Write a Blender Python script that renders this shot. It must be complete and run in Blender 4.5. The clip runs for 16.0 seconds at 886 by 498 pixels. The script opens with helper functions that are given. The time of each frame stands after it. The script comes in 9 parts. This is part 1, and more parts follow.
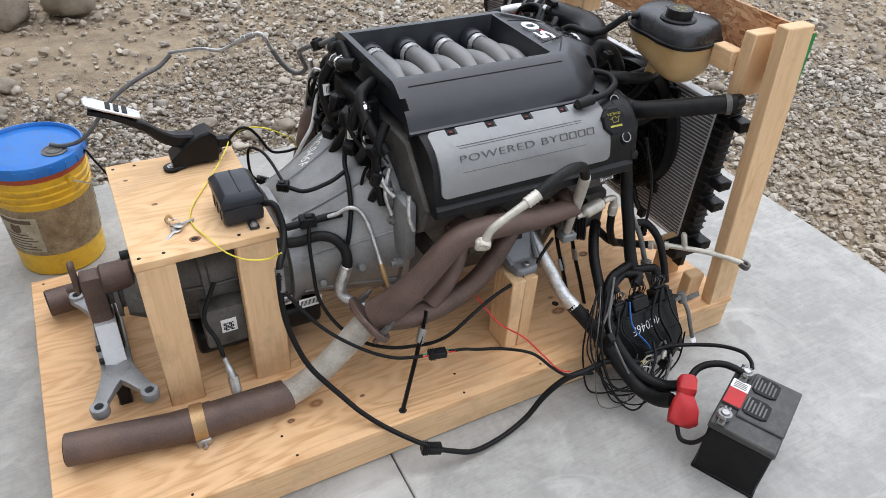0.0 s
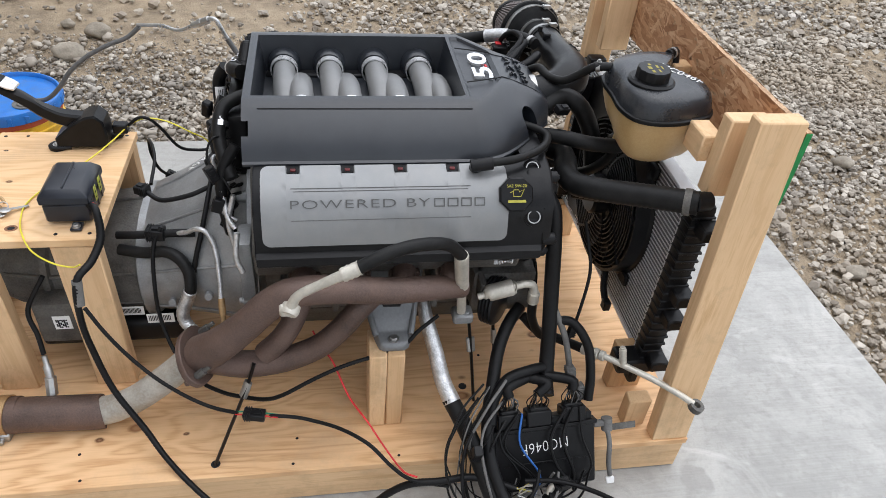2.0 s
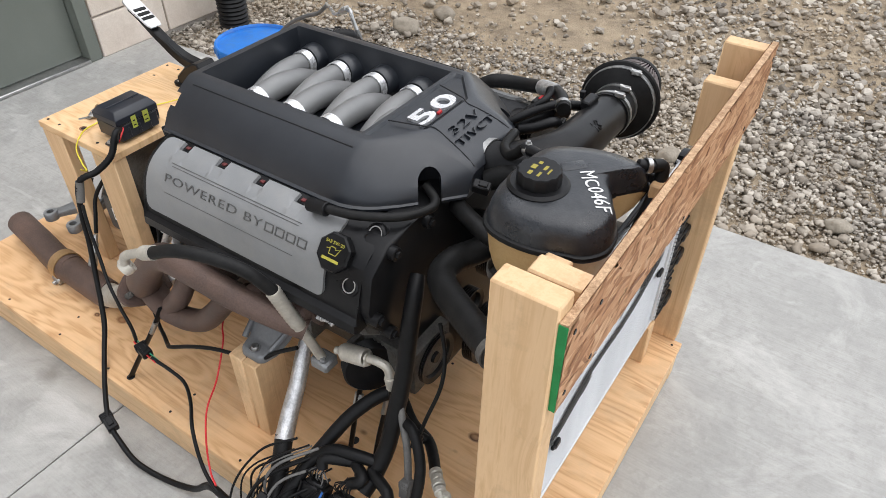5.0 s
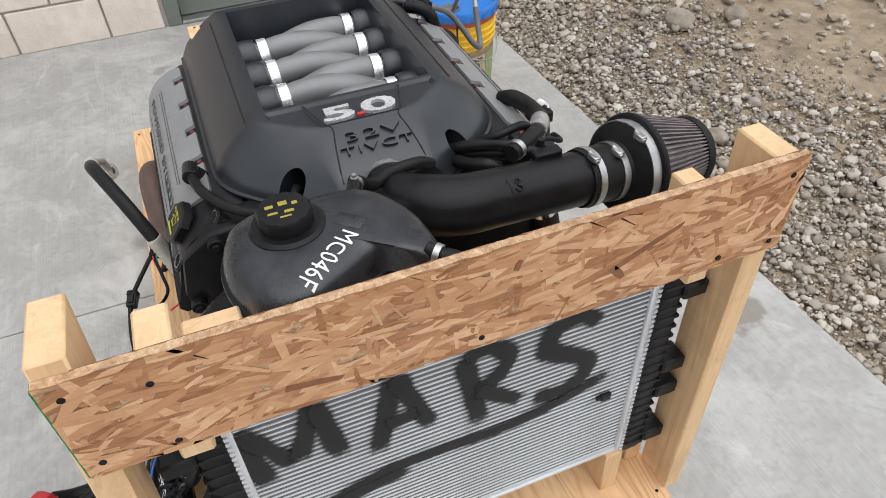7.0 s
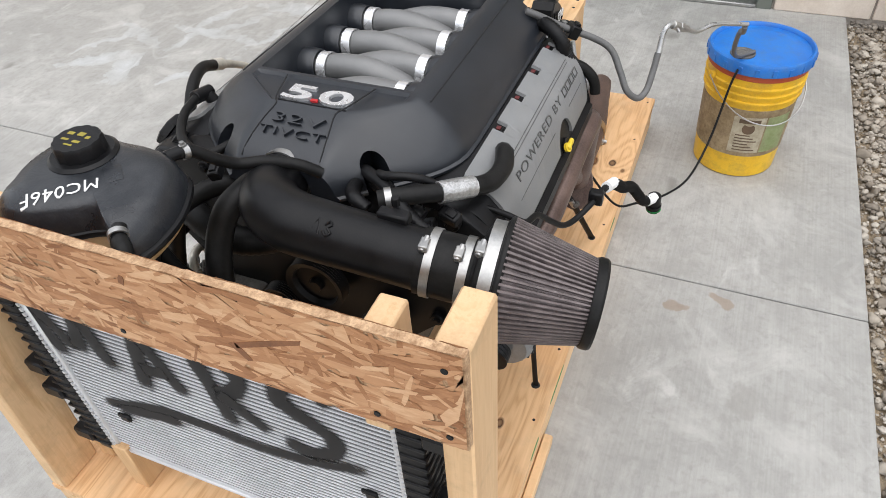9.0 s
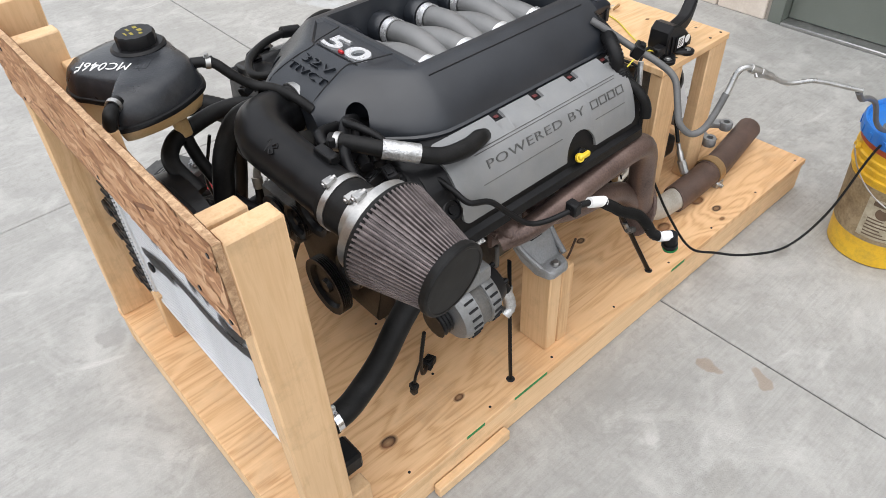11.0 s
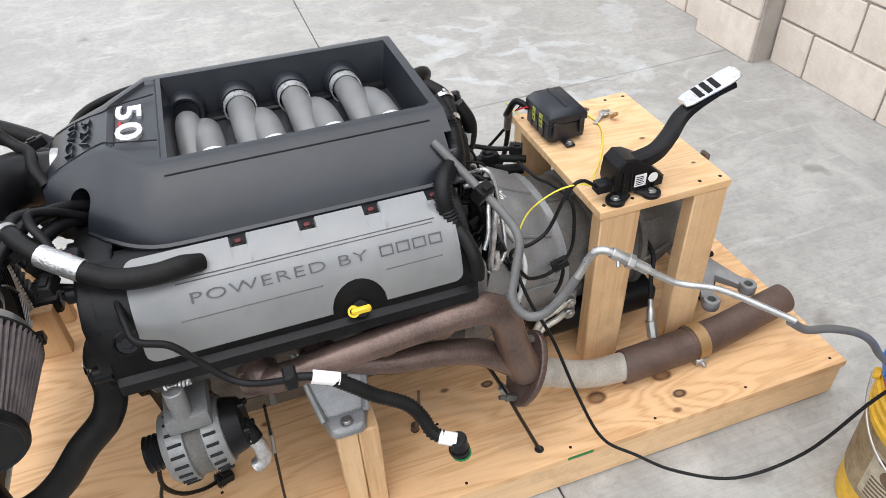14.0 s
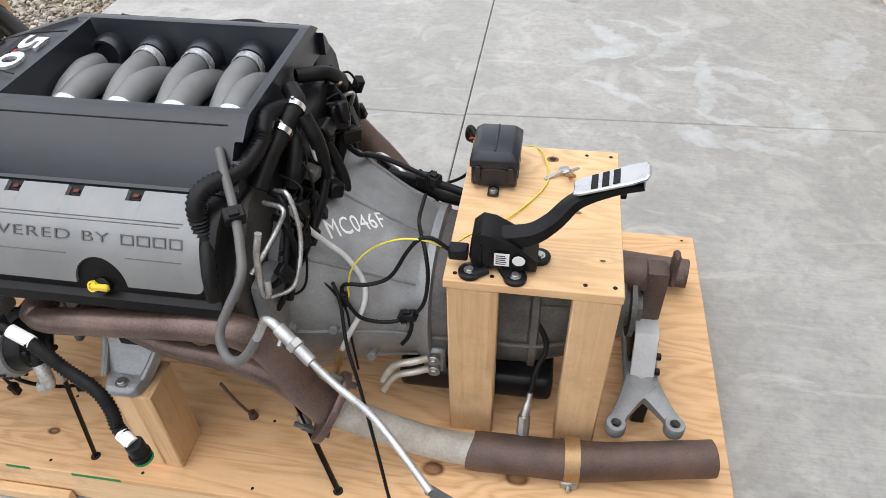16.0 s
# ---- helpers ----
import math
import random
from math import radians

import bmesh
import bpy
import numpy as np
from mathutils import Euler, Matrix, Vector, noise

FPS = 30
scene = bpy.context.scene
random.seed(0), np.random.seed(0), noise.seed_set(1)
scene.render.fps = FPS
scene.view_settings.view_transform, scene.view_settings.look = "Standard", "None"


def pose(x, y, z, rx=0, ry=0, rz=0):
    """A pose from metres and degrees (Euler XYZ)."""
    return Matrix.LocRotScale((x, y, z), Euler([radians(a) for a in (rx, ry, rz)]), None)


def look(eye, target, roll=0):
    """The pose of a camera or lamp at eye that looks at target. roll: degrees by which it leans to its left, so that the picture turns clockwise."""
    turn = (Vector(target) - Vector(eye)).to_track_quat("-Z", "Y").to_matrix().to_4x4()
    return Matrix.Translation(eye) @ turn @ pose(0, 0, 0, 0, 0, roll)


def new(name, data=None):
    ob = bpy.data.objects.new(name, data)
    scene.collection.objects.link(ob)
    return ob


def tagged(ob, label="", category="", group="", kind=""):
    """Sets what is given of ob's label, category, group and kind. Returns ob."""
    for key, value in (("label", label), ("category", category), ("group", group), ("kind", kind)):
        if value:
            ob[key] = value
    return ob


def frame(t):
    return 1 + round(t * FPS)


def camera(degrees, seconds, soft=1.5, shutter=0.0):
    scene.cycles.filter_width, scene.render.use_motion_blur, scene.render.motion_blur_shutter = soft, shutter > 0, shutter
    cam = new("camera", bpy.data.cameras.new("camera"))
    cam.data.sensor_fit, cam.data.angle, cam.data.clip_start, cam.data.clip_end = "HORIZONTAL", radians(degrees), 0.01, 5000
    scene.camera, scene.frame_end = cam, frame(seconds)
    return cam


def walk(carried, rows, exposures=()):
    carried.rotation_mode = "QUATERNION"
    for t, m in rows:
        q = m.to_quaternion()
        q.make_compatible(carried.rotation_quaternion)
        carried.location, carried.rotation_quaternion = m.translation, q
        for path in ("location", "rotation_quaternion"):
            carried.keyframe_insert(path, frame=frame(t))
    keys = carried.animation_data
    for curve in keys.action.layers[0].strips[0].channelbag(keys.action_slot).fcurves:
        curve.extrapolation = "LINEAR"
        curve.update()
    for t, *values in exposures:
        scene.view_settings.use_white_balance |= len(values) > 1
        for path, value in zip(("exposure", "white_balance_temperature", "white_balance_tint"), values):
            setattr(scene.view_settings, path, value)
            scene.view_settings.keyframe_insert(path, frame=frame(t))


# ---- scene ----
cam = camera(64.7, 16.0, soft=0.6)
PATH = [
    (0, (-1.114, -1.498, 1.506), (-0.319, -0.123, 0.291), 3.8),
    (0.5, (-0.914, -1.462, 1.511), (-0.246, -0.054, 0.257), 2.4),
    (1, (-0.671, -1.5, 1.528), (-0.207, -0.016, 0.27), 2.3),
    (1.5, (-0.506, -1.502, 1.513), (-0.124, 0.016, 0.267), 1.7),
    (2, (-0.344, -1.415, 1.504), (-0.021, 0.099, 0.238), 5.8),
    (2.5, (-0.163, -1.367, 1.499), (-0.016, 0.15, 0.205), 4.4),
    (3, (0.072, -1.376, 1.511), (-0.051, 0.151, 0.226), 3.8),
    (3.5, (0.244, -1.364, 1.508), (-0.103, 0.128, 0.222), 0.6),
    (4, (0.396, -1.242, 1.501), (-0.079, 0.213, 0.214), 1.6),
    (4.2, (0.458, -1.192, 1.505), (-0.098, 0.237, 0.22), 1.3),
    (6.3, (0.902, -0.553, 1.462), (-0.314, 0.322, 0.137), -0.5),
    (6.5, (0.923, -0.477, 1.454), (-0.344, 0.317, 0.125), -0.8),
    (7, (1.001, -0.23, 1.457), (-0.381, 0.278, 0.103), -2.6),
    (7.5, (1.009, -0.035, 1.44), (-0.446, 0.264, 0.1), -2.8),
    (8, (0.904, 0.192, 1.44), (-0.537, 0.251, 0.055), -1.1),
    (8.5, (0.876, 0.406, 1.43), (-0.555, 0.115, 0.064), -2.4),
    (9, (0.856, 0.607, 1.437), (-0.473, -0.012, 0.077), -4.2),
    (9.5, (0.767, 0.734, 1.418), (-0.475, -0.082, 0.08), -1.2),
    (9.7, (0.736, 0.79, 1.42), (-0.453, -0.091, 0.074), -0.6),
    (11.8, (0.584, 1.117, 1.443), (-0.294, -0.135, 0.154), -2.2),
    (12, (0.516, 1.095, 1.424), (-0.373, -0.164, 0.15), 0.2),
    (12.5, (0.353, 1.059, 1.424), (-0.46, -0.214, 0.112), 0.1),
    (13, (0.2, 1.105, 1.402), (-0.496, -0.231, 0.086), -0.6),
    (13.5, (0.023, 1.169, 1.43), (-0.534, -0.24, 0.124), -1.7),
    (14, (-0.168, 1.156, 1.403), (-0.642, -0.313, 0.131), -2.8),
    (14.5, (-0.355, 1.109, 1.416), (-0.634, -0.4, 0.134), -2.5),
    (15, (-0.565, 1.116, 1.417), (-0.612, -0.383, 0.094), -3.6),
    (15.5, (-0.798, 1.141, 1.442), (-0.692, -0.319, 0.079), -3.4),
    (16, (-0.959, 1.05, 1.418), (-0.7, -0.409, 0.075), -1.6),
]
walk(cam, [(t, look(e, a, r)) for t, e, a, r in PATH], [(0, 0.87, 6200, 10), (2, 0.93, 6250, 10), (4.2, 0.95, 6420, 10), (7.0, 0.82, 6450, 10), (9.5, 0.93, 6500, 10), (12, 0.99, 6450, 10), (13.5, 1.10, 6400, 10), (16, 0.94, 6400, 10)])

# ---- world and light ----
world = bpy.data.worlds.new("sky")
scene.world = world
world.use_nodes = True
wn, wl = world.node_tree.nodes, world.node_tree.links
sky = wn.new("ShaderNodeTexSky")
sky.sky_type, sky.sun_disc = 'NISHITA', False
sky.sun_elevation, sky.sun_rotation = radians(78), radians(54)
grey_sky = wn.new("ShaderNodeHueSaturation")
grey_sky.inputs["Saturation"].default_value = 0.2
wl.new(sky.outputs[0], grey_sky.inputs["Color"])
wl.new(grey_sky.outputs[0], wn["Background"].inputs[0])
wn["Background"].inputs[1].default_value = 0.15
sun = new("sun", bpy.data.lights.new("sun", 'SUN'))
sun.data.energy, sun.data.angle, sun.data.color = 1.10, radians(95), (1.0, 0.985, 0.98)
sun.matrix_world = look((0.70, 0.50, 4.0), (0, 0, 0))


# ---- mesh helpers ----
ORG = {}


def thing(name, base, label, category, group="", kind=""):
    ob = new(name)
    ob.empty_display_size = 0.05
    ob.location = base
    ORG[ob.name] = Vector(base)
    return tagged(ob, label, category, group, kind)


def part(name, bm, material, parent=None, label="", sharp=38, fix=True):
    """Links a bmesh, given in world metres, as one mesh object under its thing or part."""
    if fix:
        bmesh.ops.recalc_face_normals(bm, faces=bm.faces)
    for f in bm.faces:
        f.smooth = True
    lim = radians(sharp)
    for e in bm.edges:
        if len(e.link_faces) == 2 and e.calc_face_angle(0) > lim:
            e.smooth = False
    base = ORG[parent.name] if parent else Vector((0, 0, 0))
    bmesh.ops.translate(bm, verts=bm.verts, vec=-base)
    me = bpy.data.meshes.new(name)
    bm.to_mesh(me)
    bm.free()
    for m in (material if isinstance(material, (list, tuple)) else [material]):
        me.materials.append(m)
    ob = new(name, me)
    if parent:
        ob.parent = parent
    ORG[ob.name] = base
    return tagged(ob, label) if label else ob


def rbox(bm, x0, x1, y0, y1, z0, z1, bev=0.002, m=None, seg=1):
    mat = Matrix.LocRotScale(((x0 + x1) / 2, (y0 + y1) / 2, (z0 + z1) / 2), None, (x1 - x0, y1 - y0, z1 - z0))
    vs = bmesh.ops.create_cube(bm, size=1, matrix=(m @ mat) if m else mat)["verts"]
    if bev:
        es = list({e for v in vs for e in v.link_edges})
        bmesh.ops.bevel(bm, geom=es, offset=bev, segments=seg, affect='EDGES', profile=0.6)
    return bm


def spline(pts, n=6):
    p = [Vector(q) for q in pts]
    p = [p[0] * 2 - p[1]] + p + [p[-1] * 2 - p[-2]]
    out = []
    for i in range(1, len(p) - 2):
        for k in range(n):
            t = k / n
            a, b, c, d = p[i - 1], p[i], p[i + 1], p[i + 2]
            out.append(0.5 * (2 * b + (c - a) * t + (2 * a - 5 * b + 4 * c - d) * t * t + (3 * b - a - 3 * c + d) * t ** 3))
    return out + [p[-2]]


def sweep(bm, line, radii, seg=10, squash=1.0, cap=True):
    """A tube along a dense line, with a radius at each of its points."""
    line = [Vector(q) for q in line]
    tang = [(line[min(i + 1, len(line) - 1)] - line[max(i - 1, 0)]).normalized() for i in range(len(line))]
    up = Vector((0, 0, 1)) if abs(tang[0].z) < 0.9 else Vector((1, 0, 0))
    side = tang[0].cross(up).normalized()
    rings = []
    for p, t, r in zip(line, tang, radii):
        side = (side - t * side.dot(t)).normalized()
        other = t.cross(side)
        rings.append([bm.verts.new(p + r * (math.cos(a) * side + squash * math.sin(a) * other)) for a in (2 * math.pi * k / seg for k in range(seg))])
    for a, b in zip(rings, rings[1:]):
        for k in range(seg):
            bm.faces.new((a[k], a[(k + 1) % seg], b[(k + 1) % seg], b[k]))
    if cap:
        bm.faces.new(rings[0][::-1])
        bm.faces.new(rings[-1])
    return bm


def tube(bm, pts, r, seg=10, n=6, rib=0.0, pitch=0.006, squash=1.0):
    line = spline(pts, n)
    m = len(pts) - 1
    rs = r if isinstance(r, (list, tuple)) else [r] * len(pts)
    radii = []
    for i in range(len(line)):
        u = i / n
        k = min(int(u), m - 1)
        radii.append(rs[k] + (rs[k + 1] - rs[k]) * (u - k))
    if rib:
        total = [0.0]
        for a, b in zip(line, line[1:]):
            total.append(total[-1] + (b - a).length)
        count = max(4, int(total[-1] / pitch * 2))
        dense, rr, j = [], [], 0
        for i in range(count + 1):
            s = total[-1] * i / count
            while j < len(total) - 2 and total[j + 1] < s:
                j += 1
            f = (s - total[j]) / max(1e-9, total[j + 1] - total[j])
            dense.append(line[j].lerp(line[j + 1], f))
            rr.append(radii[j] + (radii[j + 1] - radii[j]) * f + (rib if i % 2 else 0))
        line, radii = dense, rr
    return sweep(bm, line, radii, seg, squash)


def along(a, b, roll=0.0):
    """A frame at a whose z axis points at b."""
    d = Vector(b) - Vector(a)
    return Matrix.Translation(a) @ d.to_track_quat('Z', 'Y').to_matrix().to_4x4() @ Matrix.Rotation(roll, 4, 'Z')


def lathe(bm, prof, m, seg=24, close=True, arc=None, start=0.0):
    """Turns (radius, height) pairs about the local z axis of m."""
    turns = seg if arc is None else seg + 1
    span = 2 * math.pi if arc is None else arc
    rings = []
    for r, h in prof:
        rings.append([bm.verts.new(m @ Vector((max(r, 1e-5) * math.cos(start + span * k / seg), max(r, 1e-5) * math.sin(start + span * k / seg), h))) for k in range(turns)])
    for a, b in zip(rings, rings[1:]):
        for k in range(seg):
            j = (k + 1) % turns
            bm.faces.new((a[k], a[j], b[j], b[k]))
    if close and arc is None:
        bm.faces.new(rings[0][::-1])
        bm.faces.new(rings[-1])
    return bm


def rod(bm, a, b, r, seg=12, r2=None, bev=0.0):
    length = (Vector(b) - Vector(a)).length
    r2 = r if r2 is None else r2
    e = bev or min(r, r2) * 0.12
    return lathe(bm, [(r - e, 0), (r, e), (r2, length - e), (r2 - e, length)], along(a, b), seg)


def ring(bm, c, axis, r, w, t, seg=28, arc=None, start=0.0):
    """A band of inner radius r, width w along the axis and thickness t."""
    a = Vector(c) - Vector(axis).normalized() * (w / 2)
    m = along(a, a + Vector(axis))
    prof = [(r, 0), (r + t, 0), (r + t, w), (r, w), (r, 0)]
    lathe(bm, prof, m, seg, close=False, arc=arc, start=start)
    bmesh.ops.remove_doubles(bm, verts=bm.verts, dist=1e-6)
    return bm


def prism(bm, outline, h0, h1, m=None, bev=0.0, seg=1):
    """A flat outline in the local xy plane, drawn out from h0 to h1."""
    m = m or Matrix.Identity(4)
    lo = [bm.verts.new(m @ Vector((x, y, h0))) for x, y in outline]
    hi = [bm.verts.new(m @ Vector((x, y, h1))) for x, y in outline]
    n = len(outline)
    fs = [bm.faces.new(lo[::-1]), bm.faces.new(hi)]
    for k in range(n):
        fs.append(bm.faces.new((lo[k], lo[(k + 1) % n], hi[(k + 1) % n], hi[k])))
    if bev:
        es = list({e for f in fs[:2] for e in f.edges})
        bmesh.ops.bevel(bm, geom=es, offset=bev, segments=seg, affect='EDGES', profile=0.6)
    return bm


def loft(bm, rings, cap=True):
    vs = [[bm.verts.new(p) for p in r] for r in rings]
    n = len(vs[0])
    for a, b in zip(vs, vs[1:]):
        for k in range(n):
            bm.faces.new((a[k], a[(k + 1) % n], b[(k + 1) % n], b[k]))
    if cap:
        bm.faces.new(vs[0][::-1])
        bm.faces.new(vs[-1])
    return bm


def bolt(bm, p, axis, r=0.007, h=0.006):
    p, axis = Vector(p), Vector(axis).normalized()
    m = along(p, p + axis)
    lathe(bm, [(r * 1.5, 0), (r * 1.5, 0.0015), (r, 0.0018), (r, h - 0.001), (r * 0.85, h)], m, 6 if r < 0.006 else 12)
    return bm




def basis(o, x, y):
    """A frame at o with the given x axis and, as nearly as can be, y axis."""
    x = Vector(x).normalized()
    z = x.cross(Vector(y)).normalized()
    y = z.cross(x)
    return Matrix(((x.x, y.x, z.x, o[0]), (x.y, y.y, z.y, o[1]), (x.z, y.z, z.z, o[2]), (0, 0, 0, 1)))


def lettering(name, s, size, depth, m, material, parent, label="", squeeze=1.0, space=1.0, fat=0.0):
    cu = bpy.data.curves.new(name, 'FONT')
    cu.body, cu.size, cu.extrude, cu.offset = s, size, depth / 2, fat
    cu.align_x, cu.align_y, cu.resolution_u, cu.space_character = 'CENTER', 'CENTER', 3, space
    tmp = new(name, cu)
    dg = bpy.context.evaluated_depsgraph_get()
    me = bpy.data.meshes.new_from_object(tmp.evaluated_get(dg))
    bpy.data.objects.remove(tmp)
    base = ORG[parent.name]
    me.transform(Matrix.Translation(-base) @ m @ Matrix.Diagonal((squeeze, 1, 1, 1)))
    me.materials.clear()
    me.materials.append(material)
    ob = new(name, me)
    ob.parent = parent
    ORG[ob.name] = base
    return tagged(ob, label) if label else ob


def written(s, size, m, target, squeeze=1.0):
    """Hand-written letters draped on an upward-facing surface."""
    ob = lettering("written_mark", s, size, 0.0012, m, WHITE, target, "white hand-written mark", squeeze, 1.05)
    bpy.context.view_layer.update()
    for k, v in enumerate(ob.data.vertices):
        wob = 0.0016 * noise.noise(v.co * 90)
        hit, loc, nor, idx = target.ray_cast(Vector((v.co.x + wob, v.co.y + wob, 2.0)), Vector((0, 0, -1)))
        if hit:
            v.co = (v.co.x + wob, v.co.y + wob, loc.z + (0.0012 if v.co.z + ORG[target.name].z > m.translation.z else 0.0004))
    return ob


# ---- materials ----
def start_mat(name):
    m = bpy.data.materials.new(name)
    m.use_nodes = True
    nt = m.node_tree
    return m, nt.nodes, nt.links, nt.nodes["Principled BSDF"]


def coords(ns, ls, scale=(1, 1, 1), turn=(0, 0, 0), kind="Object"):
    tc, mp = ns.new("ShaderNodeTexCoord"), ns.new("ShaderNodeMapping")
    mp.inputs["Scale"].default_value, mp.inputs["Rotation"].default_value = scale, turn
    ls.new(tc.outputs[kind], mp.inputs["Vector"])
    return mp.outputs[0]


def noise_tex(ns, ls, vec, scale, detail=4.0, rough=0.55, warp=0.0):
    t = ns.new("ShaderNodeTexNoise")
    t.inputs["Scale"].default_value, t.inputs["Detail"].default_value = scale, detail
    t.inputs["Roughness"].default_value, t.inputs["Distortion"].default_value = rough, warp
    ls.new(vec, t.inputs["Vector"])
    return t.outputs[0]


def ramp(ns, ls, fac, stops):
    r = ns.new("ShaderNodeValToRGB")
    el = r.color_ramp.elements
    while len(el) < len(stops):
        el.new(0.5)
    for e, (p, c) in zip(el, stops):
        e.position, e.color = p, (*c, 1) if len(c) == 3 else c
    ls.new(fac, r.inputs[0])
    return r.outputs[0]


def grey(v):
    return (v, v, v)


def blend(ns, ls, fac, a, b, mode='MIX'):
    x = ns.new("ShaderNodeMix")
    x.data_type, x.blend_type = 'RGBA', mode
    for sock, v in ((x.inputs[0], fac), (x.inputs[6], a), (x.inputs[7], b)):
        if isinstance(v, (int, float)):
            sock.default_value = v
        elif isinstance(v, tuple):
            sock.default_value = (*v, 1)
        else:
            ls.new(v, sock)
    return x.outputs[2]


def calc(ns, ls, op, a, b=0.0):
    x = ns.new("ShaderNodeMath")
    x.operation = op
    for sock, v in ((x.inputs[0], a), (x.inputs[1], b)):
        if isinstance(v, (int, float)):
            sock.default_value = v
        else:
            ls.new(v, sock)
    return x.outputs[0]


def relief(ns, ls, bs, height, strength=0.3, dist=0.001):
    b = ns.new("ShaderNodeBump")
    b.inputs["Strength"].default_value, b.inputs["Distance"].default_value = strength, dist
    ls.new(height, b.inputs["Height"])
    ls.new(b.outputs[0], bs.inputs["Normal"])


def surface(name, c1, c2, rough=0.5, metal=0.0, big=9.0, fine=160.0, bump=0.25, dist=0.0006, rvar=0.15, dust=None, dustamt=0.3, spec=0.5):
    """A worn surface: two colours mixed by coarse and fine grain, uneven gloss, fine relief and, where wanted, settled dust."""
    m, ns, ls, bs = start_mat(name)
    v = coords(ns, ls)
    a, b = noise_tex(ns, ls, v, big, 6), noise_tex(ns, ls, v, fine, 3)
    f = ramp(ns, ls, calc(ns, ls, 'ADD', calc(ns, ls, 'MULTIPLY', a, 0.7), calc(ns, ls, 'MULTIPLY', b, 0.3)), [(0.35, grey(0)), (0.66, grey(1))])
    col = blend(ns, ls, f, c1, c2)
    if dust:
        d = ramp(ns, ls, noise_tex(ns, ls, v, big * 2.3, 8, 0.7), [(0.45, grey(0)), (0.75, grey(dustamt))])
        col = blend(ns, ls, d, col, dust)
    ls.new(col, bs.inputs["Base Color"])
    bs.inputs["Metallic"].default_value = metal
    bs.inputs["Specular IOR Level"].default_value = spec
    ls.new(calc(ns, ls, 'ADD', calc(ns, ls, 'MULTIPLY', a, 2 * rvar), rough - rvar), bs.inputs["Roughness"])
    relief(ns, ls, bs, b, bump, dist)
    return m


def timber(name, axis, light, dark, across=34.0, lengthwise=1.6, knots=5.0, rings=True):
    """Sawn softwood whose grain runs along one axis, with knots; each piece has its own tint."""
    m, ns, ls, bs = start_mat(name)
    sc = [across, across, across]
    sc["xyz".index(axis)] = lengthwise
    info = ns.new("ShaderNodeObjectInfo")
    tc = ns.new("ShaderNodeTexCoord")
    sh = ns.new("ShaderNodeVectorMath")
    sh.operation = 'MULTIPLY_ADD'
    ls.new(info.outputs["Random"], sh.inputs[0])
    sh.inputs[1].default_value = (3.1, 5.7, 4.3)
    ls.new(tc.outputs["Object"], sh.inputs[2])
    mp = ns.new("ShaderNodeMapping")
    mp.inputs["Scale"].default_value = sc
    ls.new(sh.outputs[0], mp.inputs["Vector"])
    mk = ns.new("ShaderNodeMapping")
    ks = [1.0, 1.0, 1.0]
    ks["xyz".index(axis)] = 0.45
    mk.inputs["Scale"].default_value = ks
    ls.new(sh.outputs[0], mk.inputs["Vector"])
    vo = ns.new("ShaderNodeTexVoronoi")
    vo.inputs["Scale"].default_value = knots
    ls.new(mk.outputs[0], vo.inputs["Vector"])
    kn = ramp(ns, ls, vo.outputs["Distance"], [(0.035, grey(1)), (0.075, grey(0))])
    halo = ramp(ns, ls, vo.outputs["Distance"], [(0.05, grey(1)), (0.3, grey(0))])
    bend = ns.new("ShaderNodeVectorMath")
    bend.operation = 'MULTIPLY_ADD'
    ls.new(halo, bend.inputs[0])
    bend.inputs[1].default_value = (1.2, 1.2, 1.2)
    ls.new(mp.outputs[0], bend.inputs[2])
    g = noise_tex(ns, ls, bend.outputs[0], 1.0, 5, 0.6, 0.6)
    g2 = noise_tex(ns, ls, bend.outputs[0], 6.0, 3, 0.6)
    big = noise_tex(ns, ls, sh.outputs[0], 3.0, 4)
    f = calc(ns, ls, 'ADD', calc(ns, ls, 'MULTIPLY', g, 0.75), calc(ns, ls, 'MULTIPLY', g2, 0.25))
    col = ramp(ns, ls, f, [(0.33, dark), (0.47, light), (0.6, tuple(0.5 * (a + b) for a, b in zip(light, dark))), (0.68, light)])
    col = blend(ns, ls, ramp(ns, ls, big, [(0.4, grey(0)), (0.75, grey(0.35))]), col, tuple(c * 0.72 for c in light), 'MIX')
    tint = ramp(ns, ls, info.outputs["Random"], [(0.0, (0.80, 0.72, 0.63)), (0.5, (0.96, 0.91, 0.85)), (1.0, (1.07, 1.04, 1.0))])
    col = blend(ns, ls, 1.0, col, tint, 'MULTIPLY')
    col = blend(ns, ls, kn, col, (0.11, 0.05, 0.02))
    soil = noise_tex(ns, ls, sh.outputs[0], 8.0, 7, 0.72)
    col = blend(ns, ls, ramp(ns, ls, soil, [(0.50, grey(0)), (0.72, grey(0.55))]), col, (0.36, 0.245, 0.14))
    ls.new(col, bs.inputs["Base Color"])
    bs.inputs["Roughness"].default_value = 0.62
    bs.inputs["Specular IOR Level"].default_value = 0.3
    relief(ns, ls, bs, f, 0.25, 0.001)
    return m


PINE_L, PINE_D = (0.75, 0.54, 0.33), (0.58, 0.37, 0.195)
PINE = {a: timber("pine_" + a, a, PINE_L, PINE_D) for a in "xyz"}


